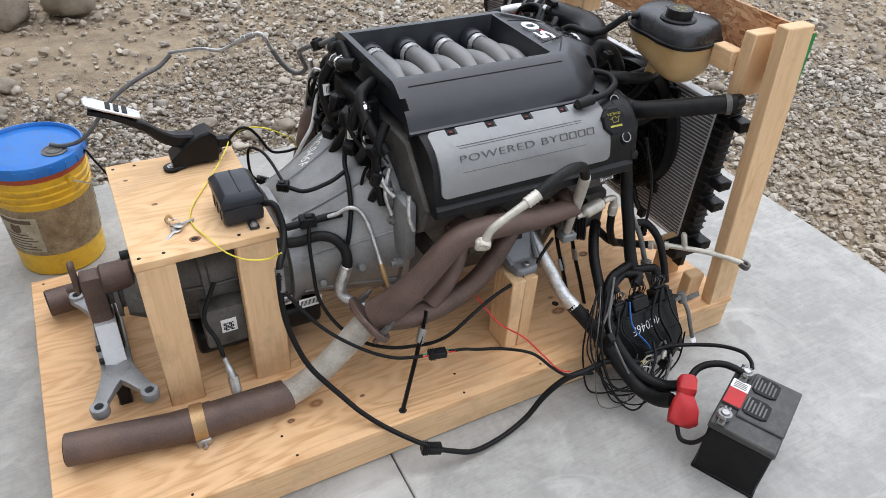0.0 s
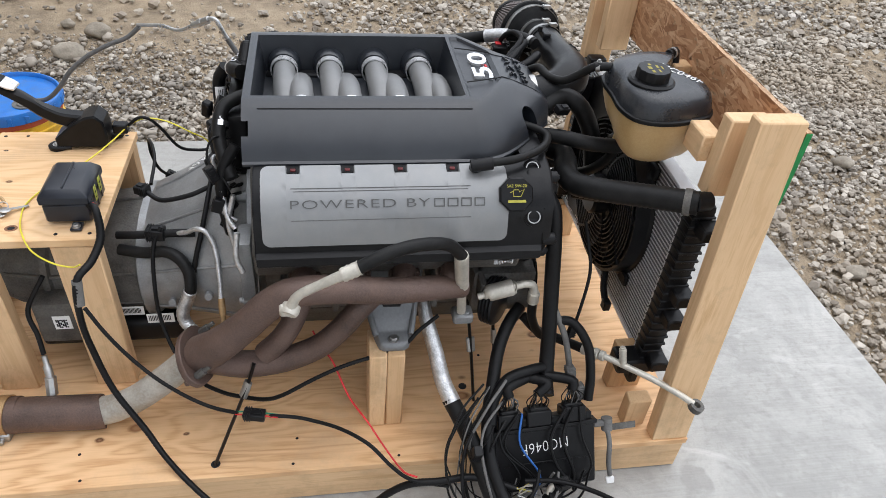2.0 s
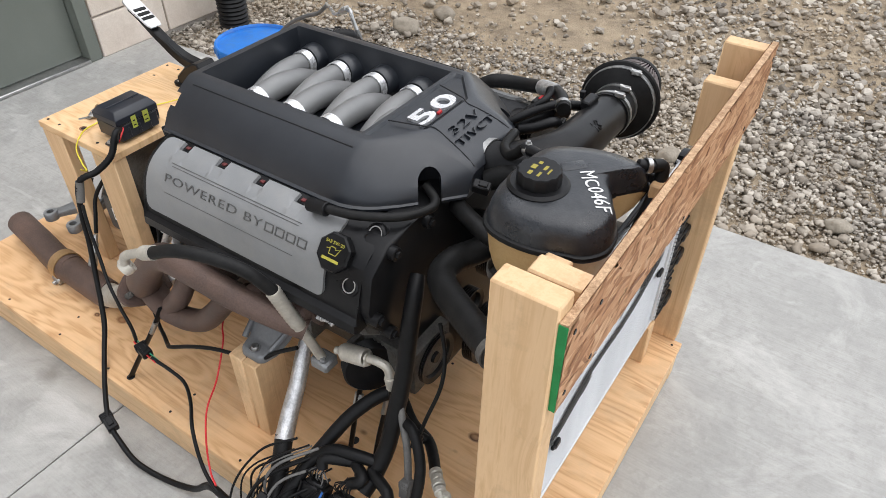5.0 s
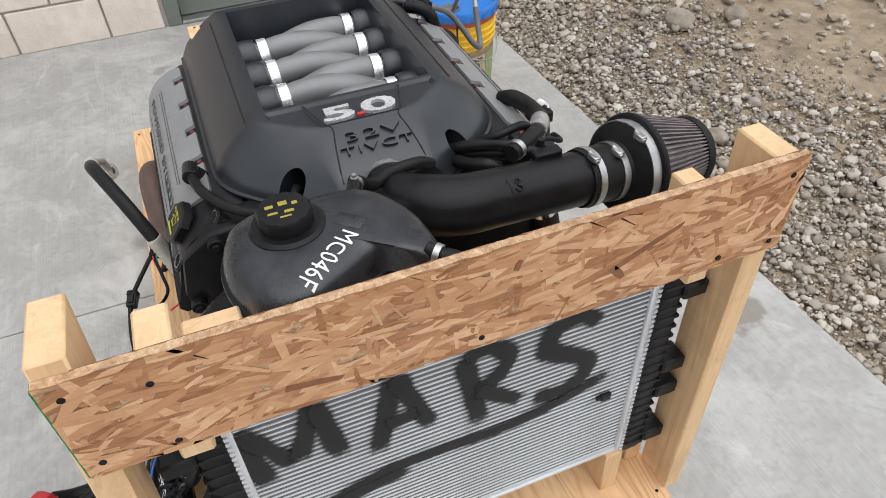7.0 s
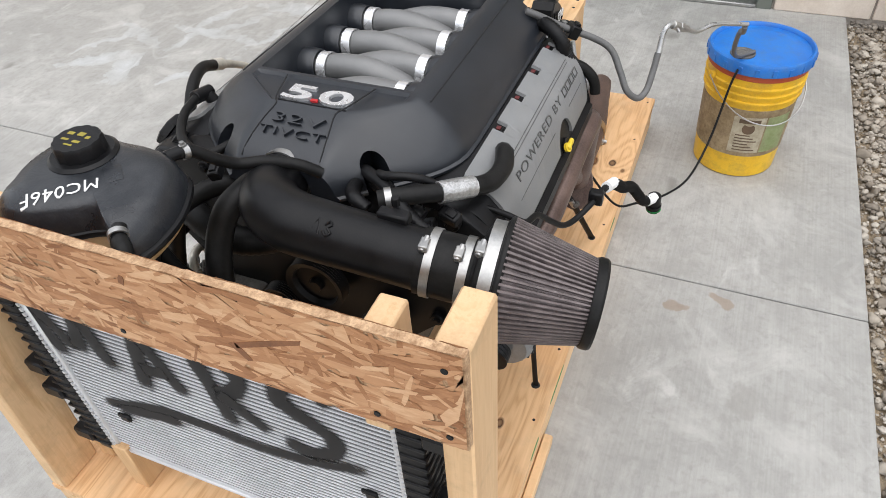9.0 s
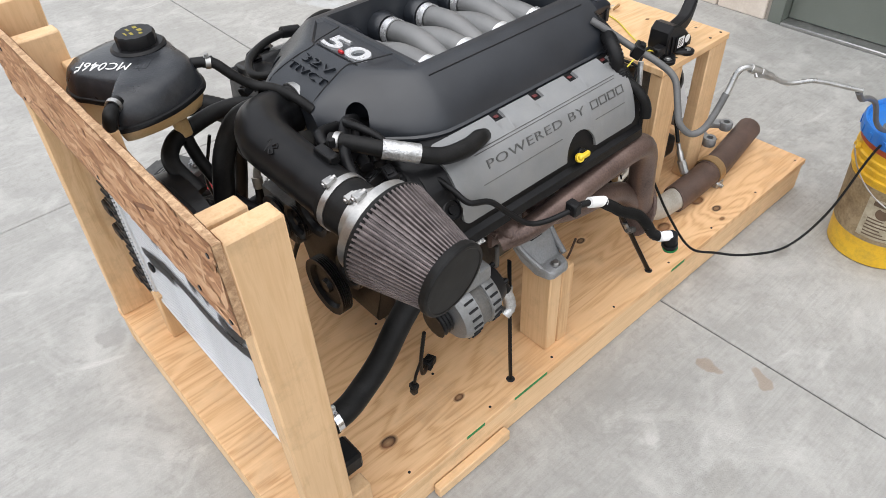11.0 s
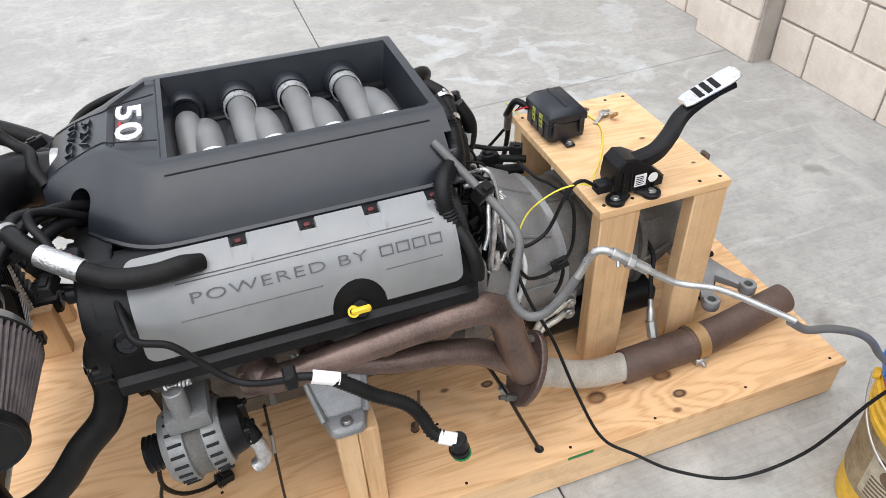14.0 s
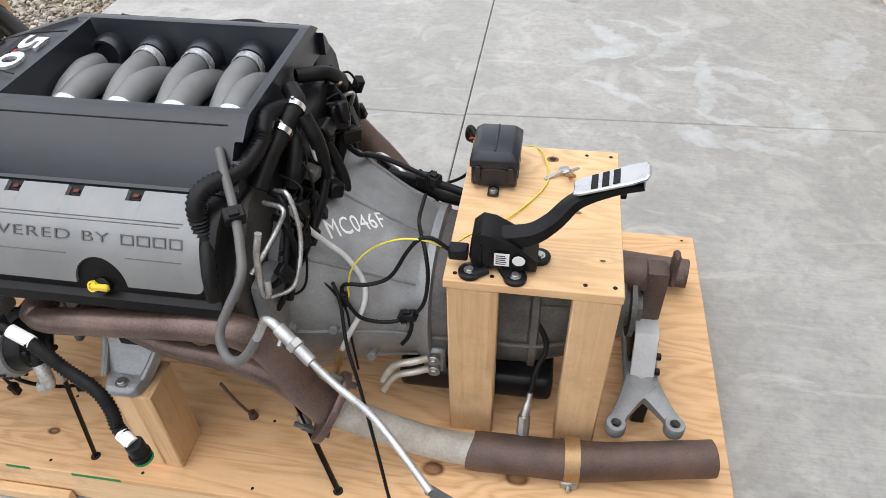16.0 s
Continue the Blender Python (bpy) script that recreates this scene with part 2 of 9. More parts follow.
def near_point(ns, ls, vec, p, stretch):
    """Distance from a place in the sheet's plane, squeezed along the grain."""
    d = ns.new("ShaderNodeVectorMath")
    d.operation = 'SUBTRACT'
    ls.new(vec, d.inputs[0])
    d.inputs[1].default_value = (p[0], p[1], 0)
    q = ns.new("ShaderNodeVectorMath")
    q.operation = 'MULTIPLY'
    ls.new(d.outputs[0], q.inputs[0])
    q.inputs[1].default_value = (1 / stretch, 1, 0)
    n = ns.new("ShaderNodeVectorMath")
    n.operation = 'LENGTH'
    ls.new(q.outputs[0], n.inputs[0])
    return n.outputs["Value"]


def plywood(name, knots, light=(0.78, 0.515, 0.285), dark=(0.50, 0.265, 0.115)):
    """Rotary-cut softwood veneer: wandering contour grain that bends round its knots."""
    m, ns, ls, bs = start_mat(name)
    v = coords(ns, ls)
    wob = ns.new("ShaderNodeTexNoise")
    wob.inputs["Scale"].default_value, wob.inputs["Detail"].default_value = 14, 4
    ls.new(v, wob.inputs["Vector"])
    base = noise_tex(ns, ls, coords(ns, ls, (0.75, 4.2, 1)), 1.6, 3, 0.5, 0.5)
    field, core = calc(ns, ls, 'ADD', base, calc(ns, ls, 'MULTIPLY', wob.outputs[0], 0.03)), None
    for x, y, r in knots:
        d = calc(ns, ls, 'ADD', near_point(ns, ls, v, (x, y), 1.5), calc(ns, ls, 'MULTIPLY', wob.outputs[0], 0.012))
        hump = calc(ns, ls, 'DIVIDE', 0.10 * r, calc(ns, ls, 'ADD', d, r))
        field = calc(ns, ls, 'ADD', field, calc(ns, ls, 'MULTIPLY', hump, 1.6))
        k = ramp(ns, ls, calc(ns, ls, 'DIVIDE', d, r), [(0.30, grey(0.62)), (0.55, grey(0.75)), (0.74, grey(1)), (0.86, grey(0.55)), (1.35, grey(0))])
        core = k if core is None else calc(ns, ls, 'MAXIMUM', core, k)
    bands = calc(ns, ls, 'ADD', calc(ns, ls, 'MULTIPLY', calc(ns, ls, 'SINE', calc(ns, ls, 'MULTIPLY', field, 95.0)), 0.5), 0.5)
    fine = noise_tex(ns, ls, coords(ns, ls, (7, 190, 60)), 1.0, 4, 0.6)
    big = noise_tex(ns, ls, v, 2.4, 4)
    f = calc(ns, ls, 'ADD', calc(ns, ls, 'MULTIPLY', bands, 0.34), calc(ns, ls, 'MULTIPLY', fine, 0.72))
    col = ramp(ns, ls, f, [(0.22, dark), (0.50, tuple(0.35 * a + 0.65 * b for a, b in zip(dark, light))), (0.85, light)])
    col = blend(ns, ls, ramp(ns, ls, big, [(0.35, grey(0)), (0.7, grey(0.45))]), col, tuple(c * k for c, k in zip(light, (0.93, 0.85, 0.76))))
    dirt = noise_tex(ns, ls, v, 7.0, 7, 0.7)
    col = blend(ns, ls, ramp(ns, ls, dirt, [(0.52, grey(0)), (0.72, grey(0.35))]), col, (0.40, 0.29, 0.19))
    # pin knots
    vo = ns.new("ShaderNodeTexVoronoi")
    vo.inputs["Scale"].default_value = 7.5
    ls.new(coords(ns, ls, (0.6, 1, 1)), vo.inputs["Vector"])
    sp = ns.new("ShaderNodeSeparateColor")
    ls.new(vo.outputs["Color"], sp.inputs[0])
    pin = calc(ns, ls, 'MULTIPLY', ramp(ns, ls, vo.outputs["Distance"], [(0.03, grey(0.9)), (0.065, grey(0))]), calc(ns, ls, 'GREATER_THAN', sp.outputs[0], 0.66))
    col = blend(ns, ls, pin, col, (0.16, 0.075, 0.03))
    if core is not None:
        col = blend(ns, ls, core, col, ramp(ns, ls, wob.outputs[0], [(0.42, (0.035, 0.014, 0.008)), (0.52, (0.15, 0.062, 0.026)), (0.62, (0.30, 0.14, 0.06))]))
    ls.new(col, bs.inputs["Base Color"])
    bs.inputs["Roughness"].default_value = 0.6
    bs.inputs["Specular IOR Level"].default_value = 0.3
    relief(ns, ls, bs, f, 0.22, 0.001)
    return m


PLY_DECK = plywood("deck_plywood", [(x + 0.44, y + 0.04, r) for x, y, r in ((0.207, -0.136, 0.020), (0.041, 0.332, 0.017), (0.234, 0.314, 0.022), (-0.973, 0.361, 0.018), (-0.792, 0.304, 0.026), (-0.577, 0.175, 0.016), (-0.866, -0.386, 0.014), (-0.68, -0.385, 0.012), (-0.792, -0.359, 0.022), (-0.965, 0.30, 0.026), (-0.03, -0.33, 0.024))])
PLY_TOP = plywood("stand_plywood", [(-0.075, 0.0, 0.012), (0.06, -0.14, 0.011), (0.09, 0.11, 0.010), (-0.12, 0.13, 0.009)], (0.78, 0.54, 0.31), (0.58, 0.345, 0.165))


def strand_board():
    m, ns, ls, bs = start_mat("strand_board")
    g = ns.new("ShaderNodeNewGeometry")
    v = coords(ns, ls, (60, 60, 260))
    grain = noise_tex(ns, ls, v, 1.0, 4, 0.6)
    blot = noise_tex(ns, ls, coords(ns, ls), 26, 5, 0.6)
    f = calc(ns, ls, 'ADD', calc(ns, ls, 'MULTIPLY', g.outputs["Random Per Island"], 0.58), calc(ns, ls, 'ADD', calc(ns, ls, 'MULTIPLY', grain, 0.34), calc(ns, ls, 'MULTIPLY', blot, 0.20)))
    col = ramp(ns, ls, f, [(0.14, (0.13, 0.052, 0.022)), (0.27, (0.30, 0.135, 0.06)), (0.48, (0.46, 0.235, 0.115)), (0.72, (0.57, 0.325, 0.175)), (0.93, (0.72, 0.48, 0.29))])
    ls.new(col, bs.inputs["Base Color"])
    bs.inputs["Roughness"].default_value = 0.55
    bs.inputs["Specular IOR Level"].default_value = 0.35
    relief(ns, ls, bs, grain, 0.35, 0.0006)
    return m


OSB = strand_board()
OSB_EDGE = surface("strand_board_edge", (0.30, 0.165, 0.08), (0.66, 0.45, 0.27), 0.75, big=90.0, fine=420.0, bump=0.9, dist=0.002, dust=(0.16, 0.08, 0.035), dustamt=0.6)


def concrete():
    m, ns, ls, bs = start_mat("concrete_slab")
    v = coords(ns, ls, kind="Object")
    a, b, c = noise_tex(ns, ls, v, 1.3, 6, 0.6, 0.4), noise_tex(ns, ls, v, 9, 6, 0.65), noise_tex(ns, ls, v, 220, 3)
    col = ramp(ns, ls, a, [(0.3, (0.31, 0.309, 0.30)), (0.5, (0.398, 0.397, 0.386)), (0.72, (0.465, 0.461, 0.448))])
    col = blend(ns, ls, ramp(ns, ls, b, [(0.33, grey(0.65)), (0.62, grey(0))]), col, (0.27, 0.268, 0.258))
    broom = noise_tex(ns, ls, coords(ns, ls, (2.2, 160, 1)), 1.0, 3, 0.6)
    col = blend(ns, ls, ramp(ns, ls, broom, [(0.40, grey(0.24)), (0.58, grey(0))]), col, (0.25, 0.248, 0.24))
    pit = noise_tex(ns, ls, v, 38, 6, 0.7)
    col = blend(ns, ls, ramp(ns, ls, pit, [(0.34, grey(0.55)), (0.52, grey(0))]), col, (0.26, 0.257, 0.245))
    col = blend(ns, ls, ramp(ns, ls, noise_tex(ns, ls, v, 4.2, 7, 0.68, 0.8), [(0.5, grey(0)), (0.68, grey(0.5))]), col, (0.53, 0.527, 0.515))
    # oil spots
    vo = ns.new("ShaderNodeTexVoronoi")
    vo.inputs["Scale"].default_value = 2.6
    w = ns.new("ShaderNodeVectorMath")
    w.operation = 'MULTIPLY_ADD'
    nz = ns.new("ShaderNodeTexNoise")
    nz.inputs["Scale"].default_value, nz.inputs["Detail"].default_value = 9, 4
    ls.new(v, nz.inputs["Vector"])
    ls.new(nz.outputs["Color"], w.inputs[0])
    w.inputs[1].default_value = (0.16, 0.16, 0.16)
    ls.new(v, w.inputs[2])
    ls.new(w.outputs[0], vo.inputs["Vector"])
    col = blend(ns, ls, ramp(ns, ls, vo.outputs["Distance"], [(0.04, grey(0.65)), (0.12, grey(0))]), col, (0.17, 0.165, 0.15))
    # chalky residue
    chalk = noise_tex(ns, ls, coords(ns, ls, (1.0, 1.9, 1)), 2.6, 5, 0.62, 1.6)
    col = blend(ns, ls, ramp(ns, ls, chalk, [(0.60, grey(0)), (0.72, grey(0.45))]), col, (0.62, 0.618, 0.61))
    for x, y, r, tone, much in ((0.08, 0.96, 0.075, (0.20, 0.175, 0.145), 0.8), (-0.59, 0.739, 0.028, (0.27, 0.20, 0.14), 0.6), (-0.54, 0.648, 0.020, (0.27, 0.20, 0.14), 0.6), (-0.28, 0.84, 0.05, (0.27, 0.265, 0.25), 0.5), (0.55, -0.55, 0.05, (0.25, 0.245, 0.235), 0.55), (0.15, -0.70, 0.06, (0.30, 0.295, 0.28), 0.4), (-0.36, -0.83, 0.035, (0.27, 0.265, 0.25), 0.55), (-0.52, -0.80, 0.022, (0.25, 0.245, 0.23), 0.5), (-0.08, -0.98, 0.06, (0.30, 0.295, 0.28), 0.45)):
        d = calc(ns, ls, 'ADD', near_point(ns, ls, w.outputs[0], (x + 0.08, y + 0.08), 1.0), 0.0)
        col = blend(ns, ls, ramp(ns, ls, calc(ns, ls, 'DIVIDE', d, r), [(0.75, grey(much)), (1.0, grey(0))]), col, tone)
    # chalk strokes on the slab behind the skid: centre, turn, half length, half width
    ragged = noise_tex(ns, ls, v, 14, 6, 0.7)
    chalky = None
    for x, y, a, ln, wd in ((-1.19, -1.98, 2.13, 0.19, 0.05), (-1.33, -2.08, 2.61, 0.19, 0.025), (-1.44, -1.92, 1.12, 0.24, 0.03), (-1.15, -1.80, 0.43, 0.16, 0.06), (-1.21, -1.48, 2.52, 0.18, 0.022), (-1.55, -1.58, 1.49, 0.26, 0.035),
                            (-1.46, -1.70, 2.95, 0.13, 0.022), (-1.71, -1.70, 2.84, 0.18, 0.028), (-1.69, -1.53, 2.63, 0.17, 0.022), (-1.65, -1.31, 2.87, 0.20, 0.025), (-1.90, -1.37, 1.55, 0.20, 0.06), (-1.48, -1.19, 2.41, 0.11, 0.05), (-1.67, -1.15, 2.86, 0.14, 0.03), (-2.15, -1.9, 1.2, 0.25, 0.08)):
        mp = ns.new("ShaderNodeMapping")
        mp.vector_type = 'TEXTURE'
        mp.inputs["Location"].default_value, mp.inputs["Rotation"].default_value = (x + 0.06, y + 0.06, 0), (0, 0, a)
        mp.inputs["Scale"].default_value = (ln * 1.75, wd * 1.9, 1000.0)
        ls.new(w.outputs[0], mp.inputs["Vector"])
        le = ns.new("ShaderNodeVectorMath")
        le.operation = 'LENGTH'
        ls.new(mp.outputs[0], le.inputs[0])
        k = ramp(ns, ls, calc(ns, ls, 'ADD', le.outputs["Value"], calc(ns, ls, 'MULTIPLY', ragged, 0.9)), [(0.35, grey(0.62)), (1.0, grey(0.30)), (1.75, grey(0))])
        chalky = k if chalky is None else calc(ns, ls, 'MAXIMUM', chalky, k)
    col = blend(ns, ls, calc(ns, ls, 'MULTIPLY', chalky, ramp(ns, ls, noise_tex(ns, ls, v, 5.5, 5, 0.65), [(0.34, grey(0.25)), (0.60, grey(1.0))])), col, (0.58, 0.62, 0.655))
    col = blend(ns, ls, 1.0, col, (1.0, 0.985, 0.955), 'MULTIPLY')
    speck = noise_tex(ns, ls, v, 700, 2)
    col = blend(ns, ls, ramp(ns, ls, speck, [(0.3, grey(0.35)), (0.45, grey(0))]), col, (0.22, 0.22, 0.21))
    ls.new(col, bs.inputs["Base Color"])
    ls.new(ramp(ns, ls, b, [(0.3, grey(0.55)), (0.7, grey(0.85))]), bs.inputs["Roughness"])
    relief(ns, ls, bs, calc(ns, ls, 'ADD', calc(ns, ls, 'MULTIPLY', broom, 0.7), calc(ns, ls, 'ADD', c, pit)), 0.5, 0.0016)
    return m


CONCRETE = concrete()


def stone_mat(name, lo, mid, hi):
    m, ns, ls, bs = start_mat(name)
    g = ns.new("ShaderNodeNewGeometry")
    v = coords(ns, ls)
    n1 = noise_tex(ns, ls, v, 60, 5)
    f = calc(ns, ls, 'ADD', calc(ns, ls, 'MULTIPLY', g.outputs["Random Per Island"], 0.75), calc(ns, ls, 'MULTIPLY', n1, 0.3))
    col = ramp(ns, ls, f, [(0.08, lo), (0.45, mid), (0.8, hi), (1.0, tuple(min(1, 1.25 * c) for c in hi))])
    zone = noise_tex(ns, ls, v, 0.9, 4)
    col = blend(ns, ls, ramp(ns, ls, zone, [(0.36, grey(0)), (0.64, grey(0.6))]), col, (0.40, 0.325, 0.235))
    ls.new(col, bs.inputs["Base Color"])
    bs.inputs["Roughness"].default_value = 0.8
    relief(ns, ls, bs, noise_tex(ns, ls, v, 300, 4), 0.4, 0.001)
    return m


GRAVEL = stone_mat("gravel_stone", (0.112, 0.098, 0.083), (0.255, 0.230, 0.198), (0.50, 0.462, 0.405))
ROCK = surface("field_rock", (0.20, 0.17, 0.13), (0.36, 0.32, 0.26), 0.85, big=14, fine=120, bump=0.6, dist=0.004)
DIRT = surface("sandy_dirt", (0.20, 0.155, 0.105), (0.40, 0.315, 0.215), 0.95, big=6.0, fine=140, bump=1.0, dist=0.012, dust=(0.50, 0.405, 0.28), dustamt=0.7)

COVER = surface("moulded_black_plastic", (0.0105, 0.0125, 0.0165), (0.0175, 0.0205, 0.0260), 0.33, big=14, fine=1400, bump=0.30, dist=0.0004, rvar=0.06, dust=(0.05, 0.05, 0.05), dustamt=0.08, spec=0.58)
BLACK = surface("black_plastic", (0.005, 0.005, 0.0056), (0.011, 0.011, 0.0118), 0.35, big=22, fine=400, dust=(0.06, 0.057, 0.053), dustamt=0.05, spec=0.20)
RUBBER = surface("black_rubber", (0.0055, 0.0055, 0.0056), (0.013, 0.0128, 0.0126), 0.46, big=30, fine=300, dust=(0.08, 0.076, 0.07), dustamt=0.07, spec=0.18)
WIRE = surface("cable_sheath", (0.004, 0.004, 0.0044), (0.009, 0.009, 0.0094), 0.45, big=40, fine=500, dust=(0.06, 0.057, 0.053), dustamt=0.05, spec=0.20)
INSERT = surface("satin_grey_plate", (0.202, 0.207, 0.209), (0.258, 0.263, 0.265), 0.42, metal=0.22, big=10, fine=900, bump=0.15, dust=(0.30, 0.285, 0.26), dustamt=0.3)
RUNNER = surface("grey_runner_plastic", (0.165, 0.166, 0.165), (0.215, 0.215, 0.212), 0.45, metal=0.25, big=18, fine=800, bump=0.2)
ALLOY = surface("cast_aluminium", (0.215, 0.221, 0.227), (0.345, 0.350, 0.352), 0.46, metal=0.5, big=11, fine=260, bump=0.5, dist=0.0015, dust=(0.16, 0.15, 0.13), dustamt=0.45)
ALLOY_DARK = surface("dirty_casting", (0.055, 0.053, 0.05), (0.17, 0.165, 0.155), 0.6, metal=0.35, big=16, fine=200, bump=0.6, dist=0.002, dust=(0.14, 0.115, 0.085), dustamt=0.4)
CHROME = surface("bright_metal", (0.75, 0.75, 0.76), (0.86, 0.86, 0.87), 0.16, metal=1.0, big=40, fine=300, bump=0.05, rvar=0.06)
STEEL = surface("zinc_steel", (0.34, 0.34, 0.335), (0.52, 0.515, 0.50), 0.38, metal=0.9, big=30, fine=250, bump=0.2)
PALE_HOSE = surface("pale_aluminium_tube", (0.46, 0.435, 0.375), (0.66, 0.625, 0.55), 0.42, metal=0.45, big=30, fine=200, bump=0.25)
FOIL = surface("silver_heat_sleeve", (0.42, 0.42, 0.42), (0.72, 0.72, 0.72), 0.36, metal=0.85, big=60, fine=240, bump=0.8, dist=0.002)
IRON = surface("brown_exhaust_iron", (0.066, 0.044, 0.036), (0.150, 0.100, 0.083), 0.52, metal=0.35, big=9, fine=260, bump=0.55, dist=0.0016, dust=(0.20, 0.12, 0.085), dustamt=0.35)
COPPER = surface("coppery_exhaust_iron", (0.075, 0.050, 0.043), (0.215, 0.148, 0.125), 0.37, metal=0.5, big=8, fine=240, bump=0.4, dist=0.0012)
PALE_PIPE = surface("scaled_steel_pipe", (0.32, 0.30, 0.26), (0.55, 0.53, 0.48), 0.6, metal=0.3, big=16, fine=180, bump=0.5, dist=0.0015, dust=(0.30, 0.22, 0.14), dustamt=0.4)
BRASS = surface("heat_tinted_clamp", (0.32, 0.20, 0.09), (0.50, 0.34, 0.18), 0.45, metal=0.7, big=20, fine=200)
TANK = surface("amber_tank_plastic", (0.46, 0.30, 0.125), (0.60, 0.435, 0.225), 0.40, big=7, fine=300, bump=0.1, dust=(0.40, 0.22, 0.08), dustamt=0.5)
YELLOW = surface("yellow_bucket_plastic", (0.70, 0.40, 0.012), (0.80, 0.50, 0.03), 0.42, big=12, fine=300, bump=0.15, dust=(0.22, 0.14, 0.05), dustamt=0.5)
BLUE = surface("blue_lid_plastic", (0.010, 0.13, 0.48), (0.016, 0.19, 0.60), 0.40, big=14, fine=300, bump=0.15, dust=(0.10, 0.15, 0.22), dustamt=0.4)
LABEL = surface("dirty_paper_label", (0.20, 0.14, 0.07), (0.40, 0.31, 0.19), 0.75, big=14, fine=120, bump=0.2, dust=(0.09, 0.055, 0.03), dustamt=0.7)
WHITE = surface("white_mark", (0.72, 0.72, 0.71), (0.82, 0.82, 0.81), 0.6, big=30, fine=300)
RED = surface("red_plastic", (0.38, 0.010, 0.014), (0.52, 0.022, 0.026), 0.6, big=30, fine=300, dust=(0.25, 0.05, 0.04), dustamt=0.4)
YEL = surface("yellow_plastic", (0.72, 0.50, 0.02), (0.80, 0.58, 0.05), 0.45, big=30, fine=300)
GREENP = surface("green_edge_paint", (0.006, 0.16, 0.035), (0.012, 0.24, 0.06), 0.6, big=30, fine=300)
# black for print, and for shade painted into holes, slots and creases
INK_SHADE = surface("black_ink_and_shade", (0.008, 0.008, 0.009), (0.016, 0.016, 0.017), 0.9, big=30, fine=300)
BLOCKWALL = surface("cream_painted_block", (0.60, 0.52, 0.44), (0.74, 0.66, 0.58), 0.8, big=3.5, fine=120, bump=0.6, dist=0.003, dust=(0.42, 0.33, 0.26), dustamt=0.45)
MORTAR = surface("grey_mortar", (0.30, 0.27, 0.235), (0.42, 0.38, 0.34), 0.9, big=8, fine=160, bump=0.6, dist=0.003)
DOORP = surface("grey_green_door_paint", (0.125, 0.14, 0.12), (0.155, 0.17, 0.148), 0.5, big=3, fine=300, bump=0.1)
PLEAT = surface("filter_mesh", (0.09, 0.074, 0.073), (0.22, 0.185, 0.182), 0.55, metal=0.3, big=40, fine=900, bump=0.7, dist=0.001)
FIN = surface("radiator_fin", (0.62, 0.63, 0.645), (0.76, 0.77, 0.785), 0.45, metal=0.45, big=8, fine=700, bump=0.4, dist=0.0008)
GUNK = surface("spray_can_red_stain", (0.33, 0.05, 0.02), (0.45, 0.09, 0.03), 0.6, big=20, fine=200)
YELL = surface("yellow_insulation", (0.66, 0.56, 0.03), (0.76, 0.68, 0.06), 0.45, big=30, fine=300)
REDW = surface("red_insulation", (0.55, 0.012, 0.016), (0.66, 0.03, 0.032), 0.45, big=30, fine=300)
GREENW = surface("green_insulation", (0.01, 0.22, 0.12), (0.02, 0.30, 0.16), 0.45, big=30, fine=300)
BLUEW = surface("blue_insulation", (0.02, 0.10, 0.36), (0.03, 0.14, 0.44), 0.45, big=30, fine=300)
GREYT = surface("grey_cloth_tape", (0.09, 0.088, 0.085), (0.17, 0.165, 0.155), 0.7, big=30, fine=400, bump=0.4)
GREYH = surface("grey_fuel_hose", (0.088, 0.088, 0.088), (0.135, 0.133, 0.130), 0.45, big=30, fine=300)
GREYL = surface("pale_grey_sleeve", (0.50, 0.50, 0.49), (0.66, 0.66, 0.645), 0.6, big=40, fine=500, bump=0.4)
PEDAL = surface("brushed_pedal_plate", (0.62, 0.62, 0.62), (0.74, 0.74, 0.74), 0.3, metal=0.9, big=30, fine=700, bump=0.1)
BATLID = surface("dusty_black_lid", (0.030, 0.030, 0.030), (0.055, 0.054, 0.052), 0.5, big=14, fine=300, dust=(0.14, 0.13, 0.12), dustamt=0.45)
LABELP = surface("pale_label_panel", (0.34, 0.29, 0.20), (0.50, 0.45, 0.34), 0.75, big=16, fine=120, dust=(0.13, 0.085, 0.045), dustamt=0.6)
LABELG = surface("faded_green_label", (0.20, 0.25, 0.10), (0.33, 0.37, 0.20), 0.75, big=16, fine=120, dust=(0.16, 0.11, 0.06), dustamt=0.5)
LABELD = surface("dark_label_ink", (0.09, 0.06, 0.035), (0.14, 0.09, 0.055), 0.75, big=30, fine=200)
ENGRAVE = surface("engraved_shadow_grey", (0.085, 0.085, 0.083), (0.12, 0.119, 0.115), 0.5, metal=0.2, big=30, fine=400)
LATCH = surface("dull_red_latch", (0.09, 0.014, 0.014), (0.14, 0.022, 0.022), 0.5, big=30, fine=300)
BARK = surface("dark_bark_flake", (0.17, 0.07, 0.03), (0.27, 0.12, 0.055), 0.6, big=40, fine=300)
TANKTOP = surface("glossy_black_tank_top", (0.0095, 0.011, 0.014), (0.020, 0.0225, 0.027), 0.30, big=16, fine=300, bump=0.4, dist=0.001, dust=(0.15, 0.15, 0.15), dustamt=0.16)
BAND = surface("bright_runner_band", (0.74, 0.745, 0.75), (0.88, 0.88, 0.885), 0.28, metal=0.7, big=40, fine=300, bump=0.15)
ZINC = surface("bright_galvanised_sheet", (0.56, 0.57, 0.58), (0.70, 0.71, 0.72), 0.42, metal=0.35, big=24, fine=240, bump=0.15)
PIPE = surface("bright_steel_pipe", (0.36, 0.36, 0.355), (0.52, 0.52, 0.51), 0.30, metal=0.75, big=30, fine=200, bump=0.2)

